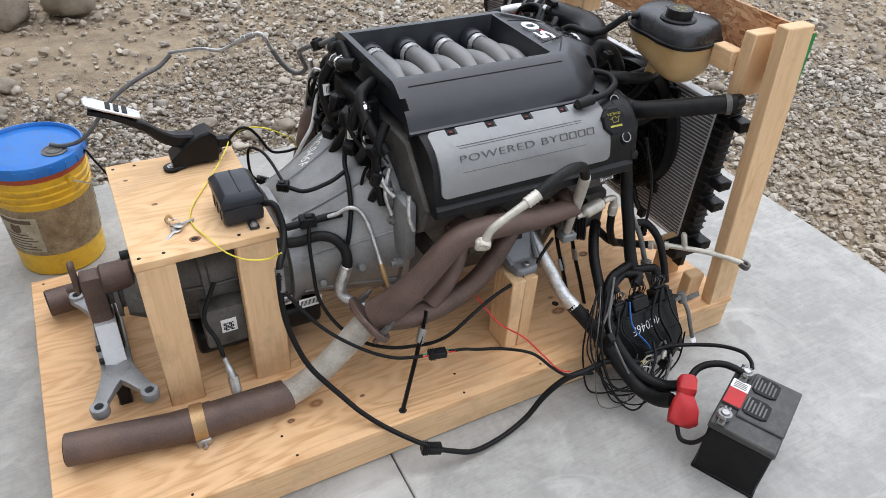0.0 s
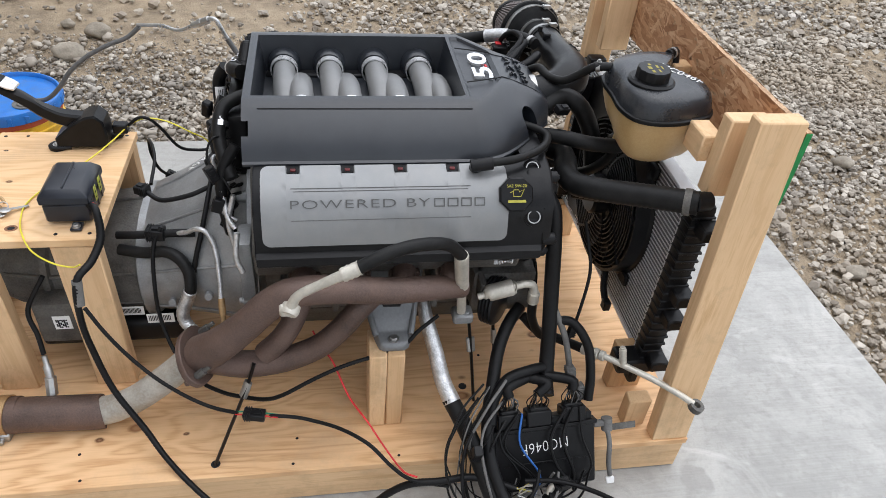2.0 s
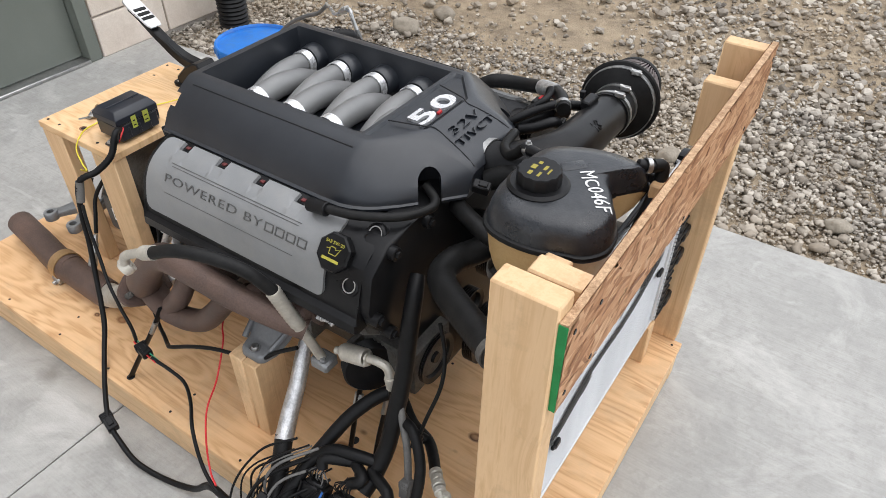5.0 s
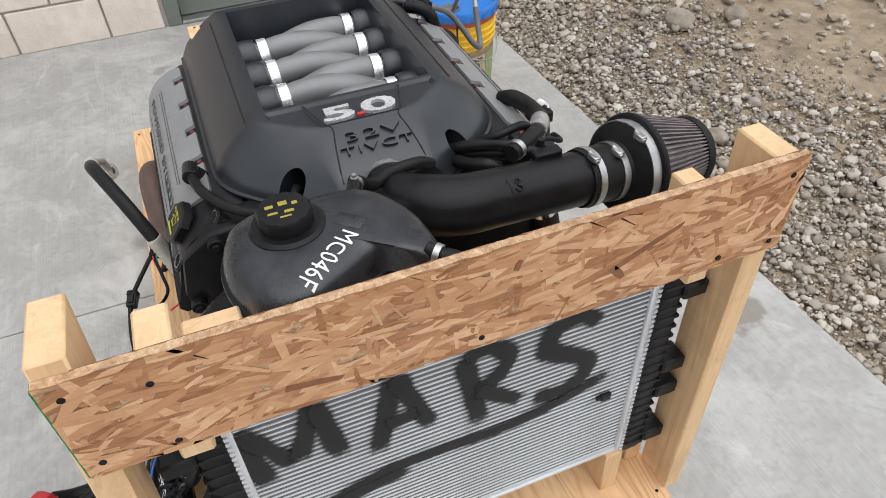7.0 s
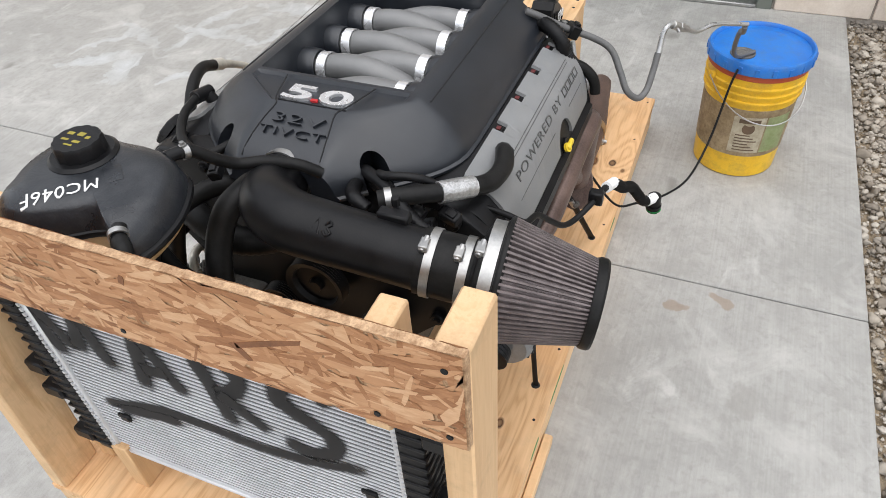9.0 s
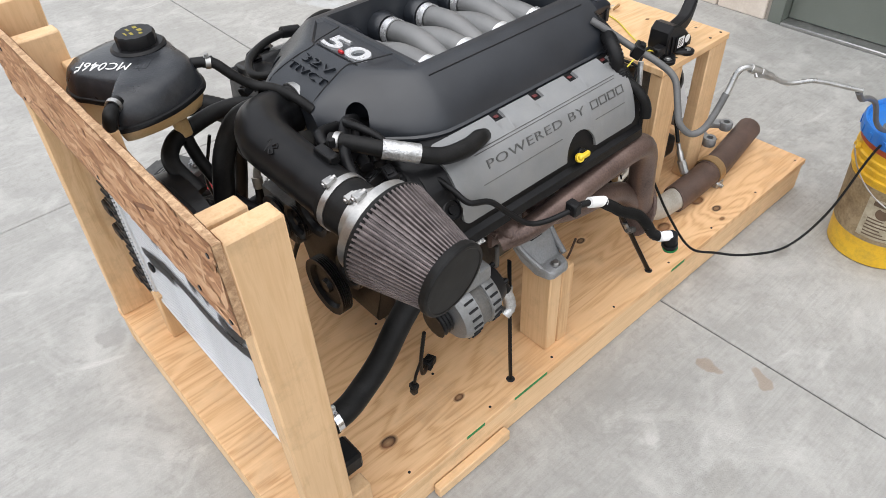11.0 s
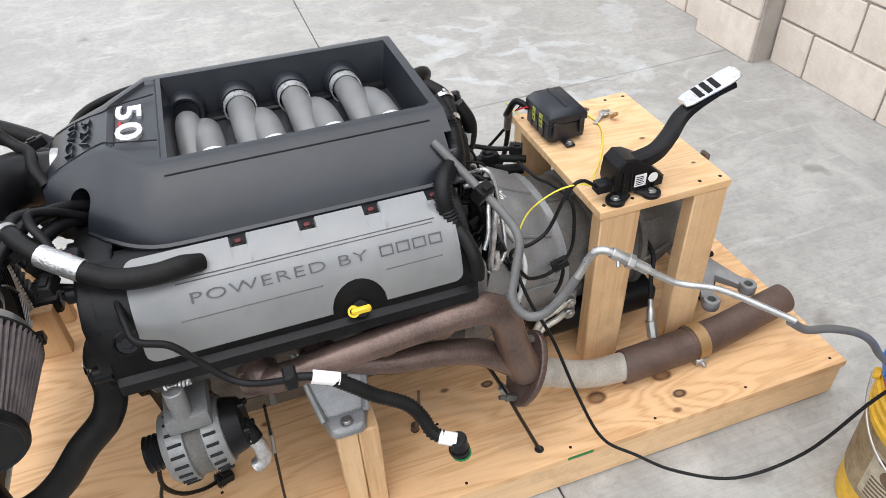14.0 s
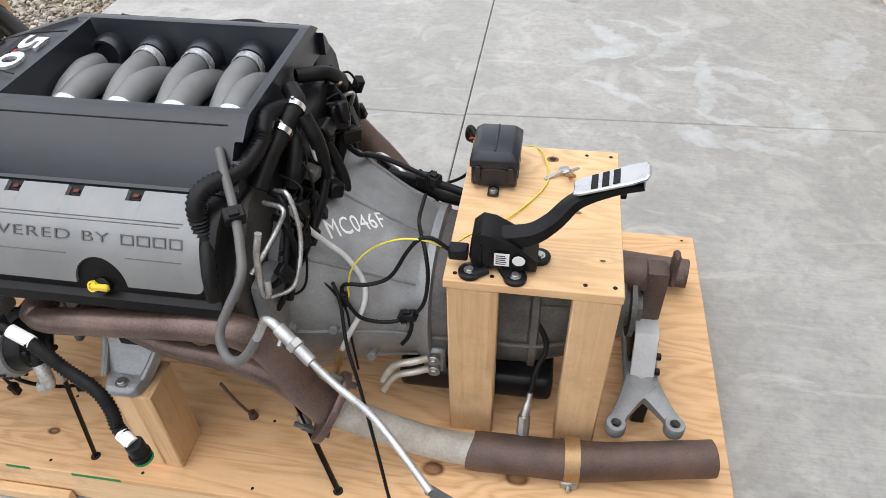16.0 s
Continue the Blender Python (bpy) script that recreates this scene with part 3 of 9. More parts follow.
# ---- ground ----
def edge_y(x):
    """Where the slab ends and the gravel begins, on the long side."""
    return 1.125 + 0.022 * x


rng = np.random.default_rng(5)
bm = bmesh.new()
rbox(bm, -60, 60, -60, 60, -0.30, -0.045, 0)
tagged(part("ground", bm, DIRT), "sandy dirt and gravel around the slab", "ground", kind="structure")

pavement = thing("pavement", (0, 0, 0), "worn broom-finished grey concrete slab with saw joints", "pavement", kind="structure")
for x0, x1, y0, y1 in ((-2.6, -0.652, -1.263, None), (-0.648, 1.26, -1.251, None), (-2.6, -0.652, -9.0, -1.267), (-0.648, 1.26, -9.0, -1.255)):
    bm = bmesh.new()
    # the joint on the wall side runs slightly askew
    skew = -0.078 if x0 < -2 else 0.0
    far = (edge_y(x0), edge_y(x1)) if y1 is None else (y1 + skew, y1)
    near = (y0 + skew, y0) if y1 is None else (y0, y0)
    prism(bm, [(x0, near[0]), (x1, near[1]), (x1, far[1]), (x0, far[0])], -0.12, 0.0, bev=0.003)
    part("slab", bm, CONCRETE, pavement)
bm = bmesh.new()
rbox(bm, -2.59, 1.255, -8.9, 1.06, -0.11, -0.012, 0)
part("joint_filler", bm, surface("joint_dirt", (0.05, 0.047, 0.042), (0.11, 0.10, 0.09), 0.95), pavement)


def pebble(sub):
    b = bmesh.new()
    bmesh.ops.create_icosphere(b, subdivisions=sub, radius=1.0)
    v = np.array([q.co[:] for q in b.verts])
    f = np.array([[q.index for q in p.verts] for p in b.faces])
    b.free()
    return v, f


def scatter(name, count, sub, where, size, label):
    """Many stones joined into one mesh; where() gives plan places, size() radii."""
    v0, f0 = pebble(sub)
    xy, r = where(count), size(count)
    shapes = [v0 * (1 + 0.30 * rng.standard_normal((1, 3)).clip(-1, 1)) + 0.17 * rng.standard_normal(v0.shape) for _ in range(24)]
    vs, fs = [], []
    for i in range(len(xy)):
        q = Euler(rng.uniform(0, 6.283, 3)).to_matrix()
        s = shapes[i % 24] @ np.array(q).T * np.array((1, 1, 0.72)) * r[i]
        z = -0.045 + r[i] * 0.42 + rng.uniform(0, 0.018)
        vs.append(s + np.array((xy[i, 0], xy[i, 1], z)))
        fs.append(f0 + i * len(v0))
    me = bpy.data.meshes.new(name)
    me.from_pydata(np.concatenate(vs).tolist(), [], np.concatenate(fs).tolist())
    me.polygons.foreach_set("use_smooth", [sub > 1] * len(me.polygons))
    me.materials.append(GRAVEL)
    me.update()
    return tagged(new(name, me), label, "gravel", kind="stuff")


def sandy(p):
    """How sandy a place is: the bank behind the bucket has more dirt than stones."""
    drift = np.array([0.35 * noise.noise(Vector((2.2 * x, 2.2 * y, 3.0))) for x, y in p])
    return np.clip(1.35 + drift - 0.95 * np.hypot((p[:, 0] + 1.45) / 1.25, (p[:, 1] - 2.45) / 0.72), 0, 0.86)


def long_side(n):
    p = np.stack([rng.uniform(-2.55, 2.6, n), rng.uniform(1.05, 2.2, n)], 1)
    p = p[p[:, 1] > edge_y(p[:, 0]) + 0.012]
    return p[rng.uniform(0, 1, len(p)) > sandy(p)]


def long_far(n):
    p = np.stack([rng.uniform(-2.55, 6.5, n), 2.2 + 3.6 * rng.uniform(0, 1, n) ** 1.5], 1)
    return p[rng.uniform(0, 1, len(p)) > sandy(p)]


def short_side(n):
    p = np.stack([rng.uniform(1.275, 3.0, n), rng.uniform(-2.6, 1.4, n)], 1)
    return p


def short_far(n):
    return np.stack([rng.uniform(2.6, 6.5, n), rng.uniform(-2.6, 2.4, n)], 1)


def sizes(n):
    return np.clip(rng.lognormal(math.log(0.0092), 0.36, n), 0.0045, 0.028)


scatter("gravel", 12500, 2, long_side, sizes, "loose grey crushed gravel beside the slab")
scatter("gravel", 23000, 1, long_far, lambda n: sizes(n) * 1.25, "loose grey crushed gravel further out")
scatter("gravel", 17000, 1, short_side, sizes, "loose grey crushed gravel at the slab's end")
scatter("gravel", 8500, 1, short_far, lambda n: sizes(n) * 1.4, "loose grey crushed gravel in the yard")

scatter("gravel", 26000, 1, long_side, lambda n: rng.uniform(0.003, 0.0065, n), "fine grit between the larger stones")


def rock(name, p, r, squash, seed, label, category="rock", mat=None):
    b = bmesh.new()
    bmesh.ops.create_icosphere(b, subdivisions=3, radius=1.0)
    for v in b.verts:
        d = 1 + 0.35 * noise.noise(v.co * 1.1 + Vector((seed, 0, 0))) + 0.12 * noise.noise(v.co * 3.1 + Vector((0, seed, 0)))
        v.co = Vector((v.co.x * r[0], v.co.y * r[1], v.co.z * r[2])) * d + Vector(p)
    return tagged(part(name, b, mat or ROCK, sharp=60), label, category)


for i, (x, y, r) in enumerate(((-1.52, 1.93, 0.06), (-1.45, 2.2, 0.05), (-1.62, 2.3, 0.028), (-0.66, 1.48, 0.035), (-0.35, 1.33, 0.04), (0.1, 1.5, 0.04), (-0.5, 1.3, 0.035),
                             (1.0, 1.9, 0.045), (1.9, 0.9, 0.04), (0.75, 1.4, 0.035), (1.5, 0.2, 0.03), (-2.0, 2.7, 0.045))):
    rock("rock", (x, y, -0.03 + r * 0.4), (r * 1.25, r, r * 0.7), 0.7, i * 3.7, "rounded brown field stone lying in the gravel")
for i, (x, w) in enumerate(((-2.25, 0.17), (-1.75, 0.16), (-1.42, 0.14), (-1.07, 0.14))):
    rock("retaining_stone", (x, 3.12 + 0.02 * i, 0.09), (w, 0.16, 0.17), 1, 40 + i * 2.3, "large pale boulder in a low retaining row", "boulder")

# ---- block wall with a door ----
wall = thing("wall_west", (-2.6, 0, 0), "cream painted concrete block wall with grey joints", "wall", kind="structure")
bm = bmesh.new()
for y0, y1, z0, z1 in ((-9.0, -0.30, -0.1, 3.0), (0.76, 5.2, -0.1, 3.0), (-0.30, 0.76, 2.12, 3.0)):
    rbox(bm, -2.75, -2.512, y0, y1, z0, z1, 0)
part("wall_core", bm, MORTAR, wall)
bm = bmesh.new()
rbox(bm, -2.512, -2.412, -1.58, -1.17, -0.02, 3.0, 0)
part("pier_core", bm, MORTAR, wall)


def block_mesh(w):
    b = bmesh.new()
    rbox(b, -0.004, 0.014, 0, w - 0.010, 0, 0.190, 0.004)
    for f in b.faces:
        f.smooth = False
    me = bpy.data.meshes.new("block")
    b.to_mesh(me)
    b.free()
    me.materials.append(BLOCKWALL)
    return me


def lay(y0, y1, z0, z1, x, odd=0.0):
    z, row = z0, 0
    while z < z1 - 0.05:
        y = y0 - (0.2 if (row + odd) % 2 else 0)
        while y < y1 - 0.02:
            a, b = max(y, y0), min(y + 0.40, y1)
            if b - a > 0.05:
                key = round(b - a, 3)
                if key not in BLOCKS:
                    BLOCKS[key] = block_mesh(key)
                ob = new("block", BLOCKS[key])
                ob.parent = wall
                ob.location = Vector((x + random.uniform(-0.0015, 0.0015), a, z)) - ORG[wall.name]
            y += 0.40
        z, row = z + 0.20, row + 1


BLOCKS = {}
lay(-4.6, -1.59, 0.0, 1.4, -2.512)
lay(-1.575, -1.175, 0.0, 1.4, -2.412)
lay(-1.16, -0.31, 0.0, 1.4, -2.512, 1)
lay(0.77, 3.6, 0.0, 1.4, -2.512)
door = thing("door_1", (-2.55, 0.23, 0), "grey-green painted steel door in a matching frame, closed", "door", kind="structure")
bm = bmesh.new()
for y0, y1, z0, z1 in ((-0.30, -0.235, 0.0, 2.12), (0.695, 0.76, 0.0, 2.12), (-0.235, 0.695, 2.055, 2.12)):
    rbox(bm, -2.64, -2.495, y0, y1, z0, z1, 0.003)
part("door_frame", bm, DOORP, door)
bm = bmesh.new()
rbox(bm, -2.60, -2.555, -0.233, 0.693, 0.02, 2.053, 0.003)
part("door_leaf", bm, DOORP, door)
bm = bmesh.new()
rbox(bm, -2.64, -2.49, -0.235, 0.695, 0.0, 0.018, 0.004)
part("threshold", bm, STEEL, door)
bm = bmesh.new()
rod(bm, (-2.555, 0.62, 1.0), (-2.50, 0.62, 1.0), 0.011)
rod(bm, (-2.505, 0.63, 1.0), (-2.505, 0.51, 1.0), 0.010)
part("door_handle", bm, STEEL, door)

drain = thing("drain_pipe", (-2.33, 1.46, -0.03), "black corrugated drain pipe standing against the wall", "pipe")
bm = bmesh.new()
tube(bm, [(-2.33, 1.46, -0.05), (-2.33, 1.46, 0.5), (-2.33, 1.46, 1.2)], 0.073, 24, 6, 0.008, 0.022)
part("pipe", bm, BLACK, drain)

# ---- the timber crate under and in front of the engine ----
Z0 = 0.116
crate = thing("wooden_crate", (-0.44, -0.04, 0), "new pine shipping skid with plywood deck and strand-board front panel", "skid")


def board(name, x0, x1, y0, y1, z0, z1, parent, axis=None, label="", material=None, bev=0.003, wobble=0.0):
    dims = {"x": x1 - x0, "y": y1 - y0, "z": z1 - z0}
    axis = axis or max(dims, key=dims.get)
    b = bmesh.new()
    rbox(b, x0, x1, y0, y1, z0, z1, bev)
    if wobble:
        for v in b.verts:
            v.co += wobble * Vector((noise.noise(v.co * 9), noise.noise(v.co * 9 + Vector((5, 0, 0))), noise.noise(v.co * 9 + Vector((0, 5, 0)))))
    return part(name, b, material or PINE[axis], parent, label)


board("deck", -1.392, 0.505, -0.506, 0.421, Z0 - 0.018, Z0, crate, "x", "knotty plywood deck sheet", PLY_DECK, 0.0015)
for nm, y0, y1, z in (("side_rail", -0.503, -0.465, 0.0), ("side_rail", 0.379, 0.417, 0.0)):
    board(nm, -1.388, 0.502, y0, y1, z + 0.003, Z0 - 0.020, crate)
for x in (-1.386, -0.92, -0.45, 0.02, 0.463):
    board("joist", x, x + 0.038, -0.463, 0.377, 0.004, Z0 - 0.020, crate)
board("skid_strip", -0.02, 0.20, 0.419, 0.440, 0.003, 0.035, crate)
near_post = board("post", 0.392, 0.484, -0.456, -0.418, Z0, 0.957, crate, "z", "weathered pine post leaning slightly inward")
for v in near_post.data.vertices:
    f = 1 - (v.co.z - Z0) / (0.957 - Z0)
    v.co.x, v.co.y = v.co.x + 0.019 * f, v.co.y - 0.047 * f
board("post", 0.403, 0.4845, 0.415, 0.453, Z0, 0.932, crate, "z")
board("foot_block", 0.352, 0.408, -0.455, -0.418, Z0, Z0 + 0.09, crate, "z")
board("foot_block", 0.345, 0.400, 0.376, 0.413, Z0, Z0 + 0.09, crate, "z")
board("front_block", 0.398, 0.4835, -0.370, -0.331, 0.742, 0.912, crate, "z")
board("front_block", 0.405, 0.4835, 0.318, 0.353, 0.745, 0.890, crate, "z")
board("cleat", 0.378, 0.420, -0.3305, -0.262, 0.800, 0.857, crate, "y")
board("cleat", 0.440, 0.4835, -0.035, 0.003, 0.79, 0.865, crate, "z")
board("sill_block", 0.352, 0.440, -0.335, -0.298, Z0, 0.262, crate, "z")
board("sill_block", 0.352, 0.440, 0.292, 0.329, Z0, 0.244, crate, "z")
bm = bmesh.new()
rings = []
for k in range(181):
    y = -0.456 + 0.909 * k / 180
    rag = [0.0022 * noise.noise(Vector((0, y * 60, q * 7.3))) + 0.0012 * noise.noise(Vector((0, y * 210, q * 3.1))) for q in range(4)]
    rings.append([Vector((0.485, y, 0.783 + rag[0])), Vector((0.496, y, 0.783 + rag[1])), Vector((0.496, y, 0.938 + rag[2])), Vector((0.485, y, 0.938 + rag[3]))])
loft(bm, rings)
panel = part("front_panel", bm, OSB_EDGE, crate, "strand-board panel with rough edges", sharp=30)
# flakes pressed into both faces of the strand board
srng = random.Random(21)
bm = bmesh.new()
for face, x0, sgn in ((0, 0.4962, 1), (1, 0.4848, -1)):
    for k in range(1150):
        cy, cz = srng.uniform(-0.46, 0.455), srng.uniform(0.78, 0.94)
        turn = srng.gauss(0.05, 0.28) if srng.random() < 0.72 else srng.uniform(-1.6, 1.6)
        ln, wd = srng.uniform(0.012, 0.046), srng.uniform(0.003, 0.0095)
        if k > 950:
            ln, wd = srng.uniform(0.008, 0.03), srng.uniform(0.0012, 0.004)
        c, d = math.cos(turn), math.sin(turn)
        ring4 = [(-ln, -wd * srng.uniform(0.3, 1)), (-ln * 0.4, -wd), (ln * srng.uniform(0.7, 1), -wd * srng.uniform(0.5, 1)), (ln, wd * srng.uniform(0.2, 1)), (ln * 0.3, wd), (-ln * srng.uniform(0.7, 1), wd * srng.uniform(0.4, 1))]
        x = x0 + sgn * (0.00025 + 0.0000011 * k)
        vs = [bm.verts.new((x, min(max(cy + u * c - w * d, -0.4558), 0.4508), min(max(cz + u * d + w * c, 0.7832), 0.9378))) for u, w in ring4]
        bm.faces.new(vs if sgn > 0 else vs[::-1])
tagged(part("wood_flakes", bm, OSB, panel, fix=False), "pressed wood flakes", kind="stuff")
for px, py, ln, wd, turn in ((0.226, 0.868, 0.052, 0.0045, 0.42), (0.185, 0.838, 0.016, 0.006, -0.9), (-0.205, 0.820, 0.034, 0.005, -0.16), (0.045, 0.905, 0.008, 0.004, 1.2)):
    c, d = math.cos(turn), math.sin(turn)
    m = basis((0.4976, px, py), (0, c, d), (0, -d, c))
    bm = bmesh.new()
    prism(bm, [(-ln, -wd), (ln * 0.9, -wd * 0.8), (ln, wd * 0.5), (ln * 0.2, wd), (-ln * 0.95, wd * 0.8)], 0, 0.0006, m)
    part("dark_flake", bm, BARK, panel, "dark bark flake")
bm = bmesh.new()
rbox(bm, 0.4845, 0.4965, -0.4575, -0.4562, 0.785, 0.936, 0)
part("green_edge", bm, GREENP, panel, "green painted edge")
for y0, y1 in ((0.045, 0.10), (-0.16, -0.05), (-0.72, -0.66)):
    bm = bmesh.new()
    rbox(bm, y0, y1, 0.4212, 0.4219, Z0 - 0.010, Z0 - 0.001, 0)
    part("green_edge", bm, GREENP, crate, "smear of green edge paint")
# nail heads
for y, z in ((-0.437, 0.915), (-0.437, 0.805), (0.432, 0.912), (0.432, 0.80), (-0.36, 0.90), (0.348, 0.80), (0.0, 0.80), (-0.36, 0.80)):
    bm = bmesh.new()
    rod(bm, (0.4955, y, z), (0.4985, y, z), 0.0042, 10)
    part("screw_head", bm, BLACK, crate)
for i in range(9):
    for y in (-0.487, 0.40):
        x = -1.36 + 0.228 * i + 0.01 * (i % 3)
        bm = bmesh.new()
        rod(bm, (x, y, Z0 - 0.001), (x, y, Z0 + 0.0006), 0.0036, 8)
        part("nail_head", bm, BLACK, crate)
for i in range(4):
    for x in (-0.90, -0.43, 0.04):
        y = -0.42 + 0.22 * i
        bm = bmesh.new()
        rod(bm, (x, y, Z0 - 0.001), (x, y, Z0 + 0.0006), 0.0036, 8)
        part("nail_head", bm, BLACK, crate)
# drilled strap holes: black discs painted for their shaded insides
for x, y in ((-0.606, -0.472), (-0.082, 0.377), (-0.612, 0.38), (-0.38, 0.235), (0.045, -0.365), (-0.02, -0.30)):
    bm = bmesh.new()
    lathe(bm, [(0.011, 0), (0.0075, 0.0012), (0.001, 0.0012)], Matrix.Translation((x, y, Z0 - 0.0002)), 14)
    part("strap_hole", bm, INK_SHADE, crate, "dark drilled hole")

# ---- box stand over the gearbox ----
stand = thing("box_stand", (-0.96, -0.012, Z0), "plywood-topped pine stand straddling the gearbox", "stand")
board("top", -1.116, -0.806, -0.226, 0.203, 0.547, 0.566, stand, "x", "plywood top with knots", PLY_TOP, 0.0015)
for x0, x1 in ((-1.114, -1.032), (-0.903, -0.812)):
    for y0, y1 in ((-0.224, -0.186), (0.163, 0.201)):
        board("leg", x0, x1, y0, y1, Z0, 0.546, stand, "z")
for x in (-1.10, -1.05, -0.89, -0.825):
    for y in (-0.206, 0.183):
        bm = bmesh.new()
        rod(bm, (x, y, 0.5655), (x, y, 0.5668), 0.0042, 10)
        part("screw_head", bm, BLACK, stand)
bm = bmesh.new()
lathe(bm, [(0.0125, 0), (0.0128, 0.0010), (0.0085, 0.0016), (0.0075, 0.0006)], Matrix.Translation((-0.980, -0.183, 0.5658)) @ Matrix.Diagonal((1.0, 0.8, 1, 1)), 18, close=False)
part("knot_rim", bm, BARK, stand, "brown rim of a knot hole")
# black disc paints the shaded inside of the knot hole
bm = bmesh.new()
lathe(bm, [(0.0076, 0), (0.0074, 0.0006), (0.001, 0.0006)], Matrix.Translation((-0.980, -0.183, 0.5658)) @ Matrix.Diagonal((1.0, 0.8, 1, 1)), 16)
part("knot_hole", bm, INK_SHADE, stand)
bm = bmesh.new()
rod(bm, (-1.116, -0.13, 0.53), (-1.135, -0.13, 0.53), 0.011, 10)
part("end_bolt", bm, BLACK, stand)

# ---- engine mount posts ----
for y0, y1, x0, name in ((-0.402, -0.314, -0.264, "mount_post"), (0.288, 0.377, -0.281, "mount_post")):
    p = thing(name, (x0 + 0.04, (y0 + y1) / 2, Z0), "short pine post of two doubled studs under the engine mount", "post", "mount posts")
    board("stud", x0, x0 + 0.0385, y0, y1, Z0, 0.357, p, "z")
    board("stud", x0 + 0.0395, x0 + 0.078, y0 + 0.001, y1 - 0.001, Z0, 0.357, p, "z")

# ---- engine ----
engine = thing("engine", (-0.2, 0, 0.2), "V8 engine with black intake cover and grey valve covers", "engine")


def carve(ob, cutters):
    """Cuts the given closed meshes out of ob for good."""
    made = []
    for b in cutters:
        bmesh.ops.recalc_face_normals(b, faces=b.faces)
        bmesh.ops.translate(b, verts=b.verts, vec=-ORG[ob.name])
        me = bpy.data.meshes.new("cut")
        b.to_mesh(me)
        b.free()
        c = new("cut", me)
        c.parent = ob.parent
        mod = ob.modifiers.new("cut", 'BOOLEAN')
        mod.operation, mod.solver, mod.object = 'DIFFERENCE', 'EXACT', c
        made.append(c)
    dg = bpy.context.evaluated_depsgraph_get()
    me = bpy.data.meshes.new_from_object(ob.evaluated_get(dg))
    ob.modifiers.clear()
    ob.data = me
    for c in made:
        bpy.data.objects.remove(c)


def lin(x, table):
    for (a, va), (b, vb) in zip(table, table[1:]):
        if x <= b:
            return va + (vb - va) * max(0.0, (x - a) / (b - a))
    return table[-1][1]


WB = [(-0.5, 0.252), (-0.07, 0.252), (-0.03, 0.250), (0.0, 0.242), (0.03, 0.222), (0.06, 0.194), (0.09, 0.160), (0.115, 0.130), (0.13, 0.112), (0.142, 0.098)]
WT = [(-0.5, 0.157), (-0.055, 0.160), (-0.03, 0.160), (0.038, 0.074), (0.06, 0.070), (0.142, 0.078)]
ZT = [(-0.5, 0.846), (0.03, 0.847), (0.06, 0.840), (0.10, 0.826), (0.128, 0.812), (0.142, 0.798)]
DP = [(-0.5, 0.0), (-0.484, 0.0), (-0.474, 0.082), (-0.070, 0.082), (-0.058, 0.0), (-0.050, 0.0), (-0.046, 0.006), (0.024, 0.006), (0.032, 0.0), (0.142, 0.0)]


def cover_ring(x):
    wb, wt, zt, d = lin(x, WB), lin(x, WT), lin(x, ZT), lin(x, DP)
    zb = 0.757
    gap = wb - wt
    half = [(wb - 0.002, zb - 0.003), (wb + 0.005, zb - 0.002), (wb + 0.0055, zb + 0.003), (wb, zb + 0.006), (wb - 0.003, zb + 0.013), (wb - gap * 0.16, zb + (zt - zb) * 0.38), (wt + gap * 0.52, zt - (zt - zb) * 0.30), (wt + gap * 0.22, zt - (zt - zb) * 0.09),
            (wt + gap * 0.08, zt - 0.001), (wt - 0.004, zt), (wt - 0.012, zt), (wt - 0.018 - 0.06 * d, zt - d), (wt * 0.5, zt - d), (0.0, zt - d)]
    return [Vector((x, -a, z)) for a, z in half] + [Vector((x, a, z)) for a, z in reversed(half[:-1])]


bm = bmesh.new()
xs = [-0.50, -0.497, -0.484, -0.474, -0.40, -0.30, -0.20, -0.12, -0.070, -0.058, -0.050, -0.046, -0.03, -0.01, 0.01, 0.024, 0.032, 0.045, 0.06, 0.075, 0.09, 0.103, 0.115, 0.128, 0.136, 0.142]
loft(bm, [cover_ring(x) for x in xs])
cover = part("intake_cover", bm, COVER, engine, "matte black moulded plastic intake cover", sharp=32)
cuts = []
for s in (-1, 1):
    b = bmesh.new()
    arch = [(-0.021, 0.0), (0.021, 0.0)] + [(0.021 * math.cos(a), 0.093 + 0.019 * math.sin(a)) for a in [math.pi * k / 10 for k in range(11)]]
    m = basis((0.075, s * 0.125, 0.70), (-s * 0.80, 0.60, 0), (0, 0, 1))
    prism(b, arch, -0.04, 0.09, m)
    cuts.append(b)
b = bmesh.new()
rbox(b, -0.53, -0.487, -0.225, 0.225, 0.73, 0.822, 0)
cuts.append(b)
b = bmesh.new()
rod(b, (0.10, 0.0, 0.765), (0.17, 0.0, 0.765), 0.052, 28)
cuts.append(b)
carve(cover, cuts)
# crease lines along both skirts, their shade painted as thin black strips
for s in (-1, 1):
    bm = bmesh.new()
    tube(bm, [(-0.47, s * 0.181, 0.8372), (-0.25, s * 0.182, 0.8372), (-0.05, s * 0.183, 0.8378)], 0.0012, 6, 2)
    part("crease", bm, INK_SHADE, cover)
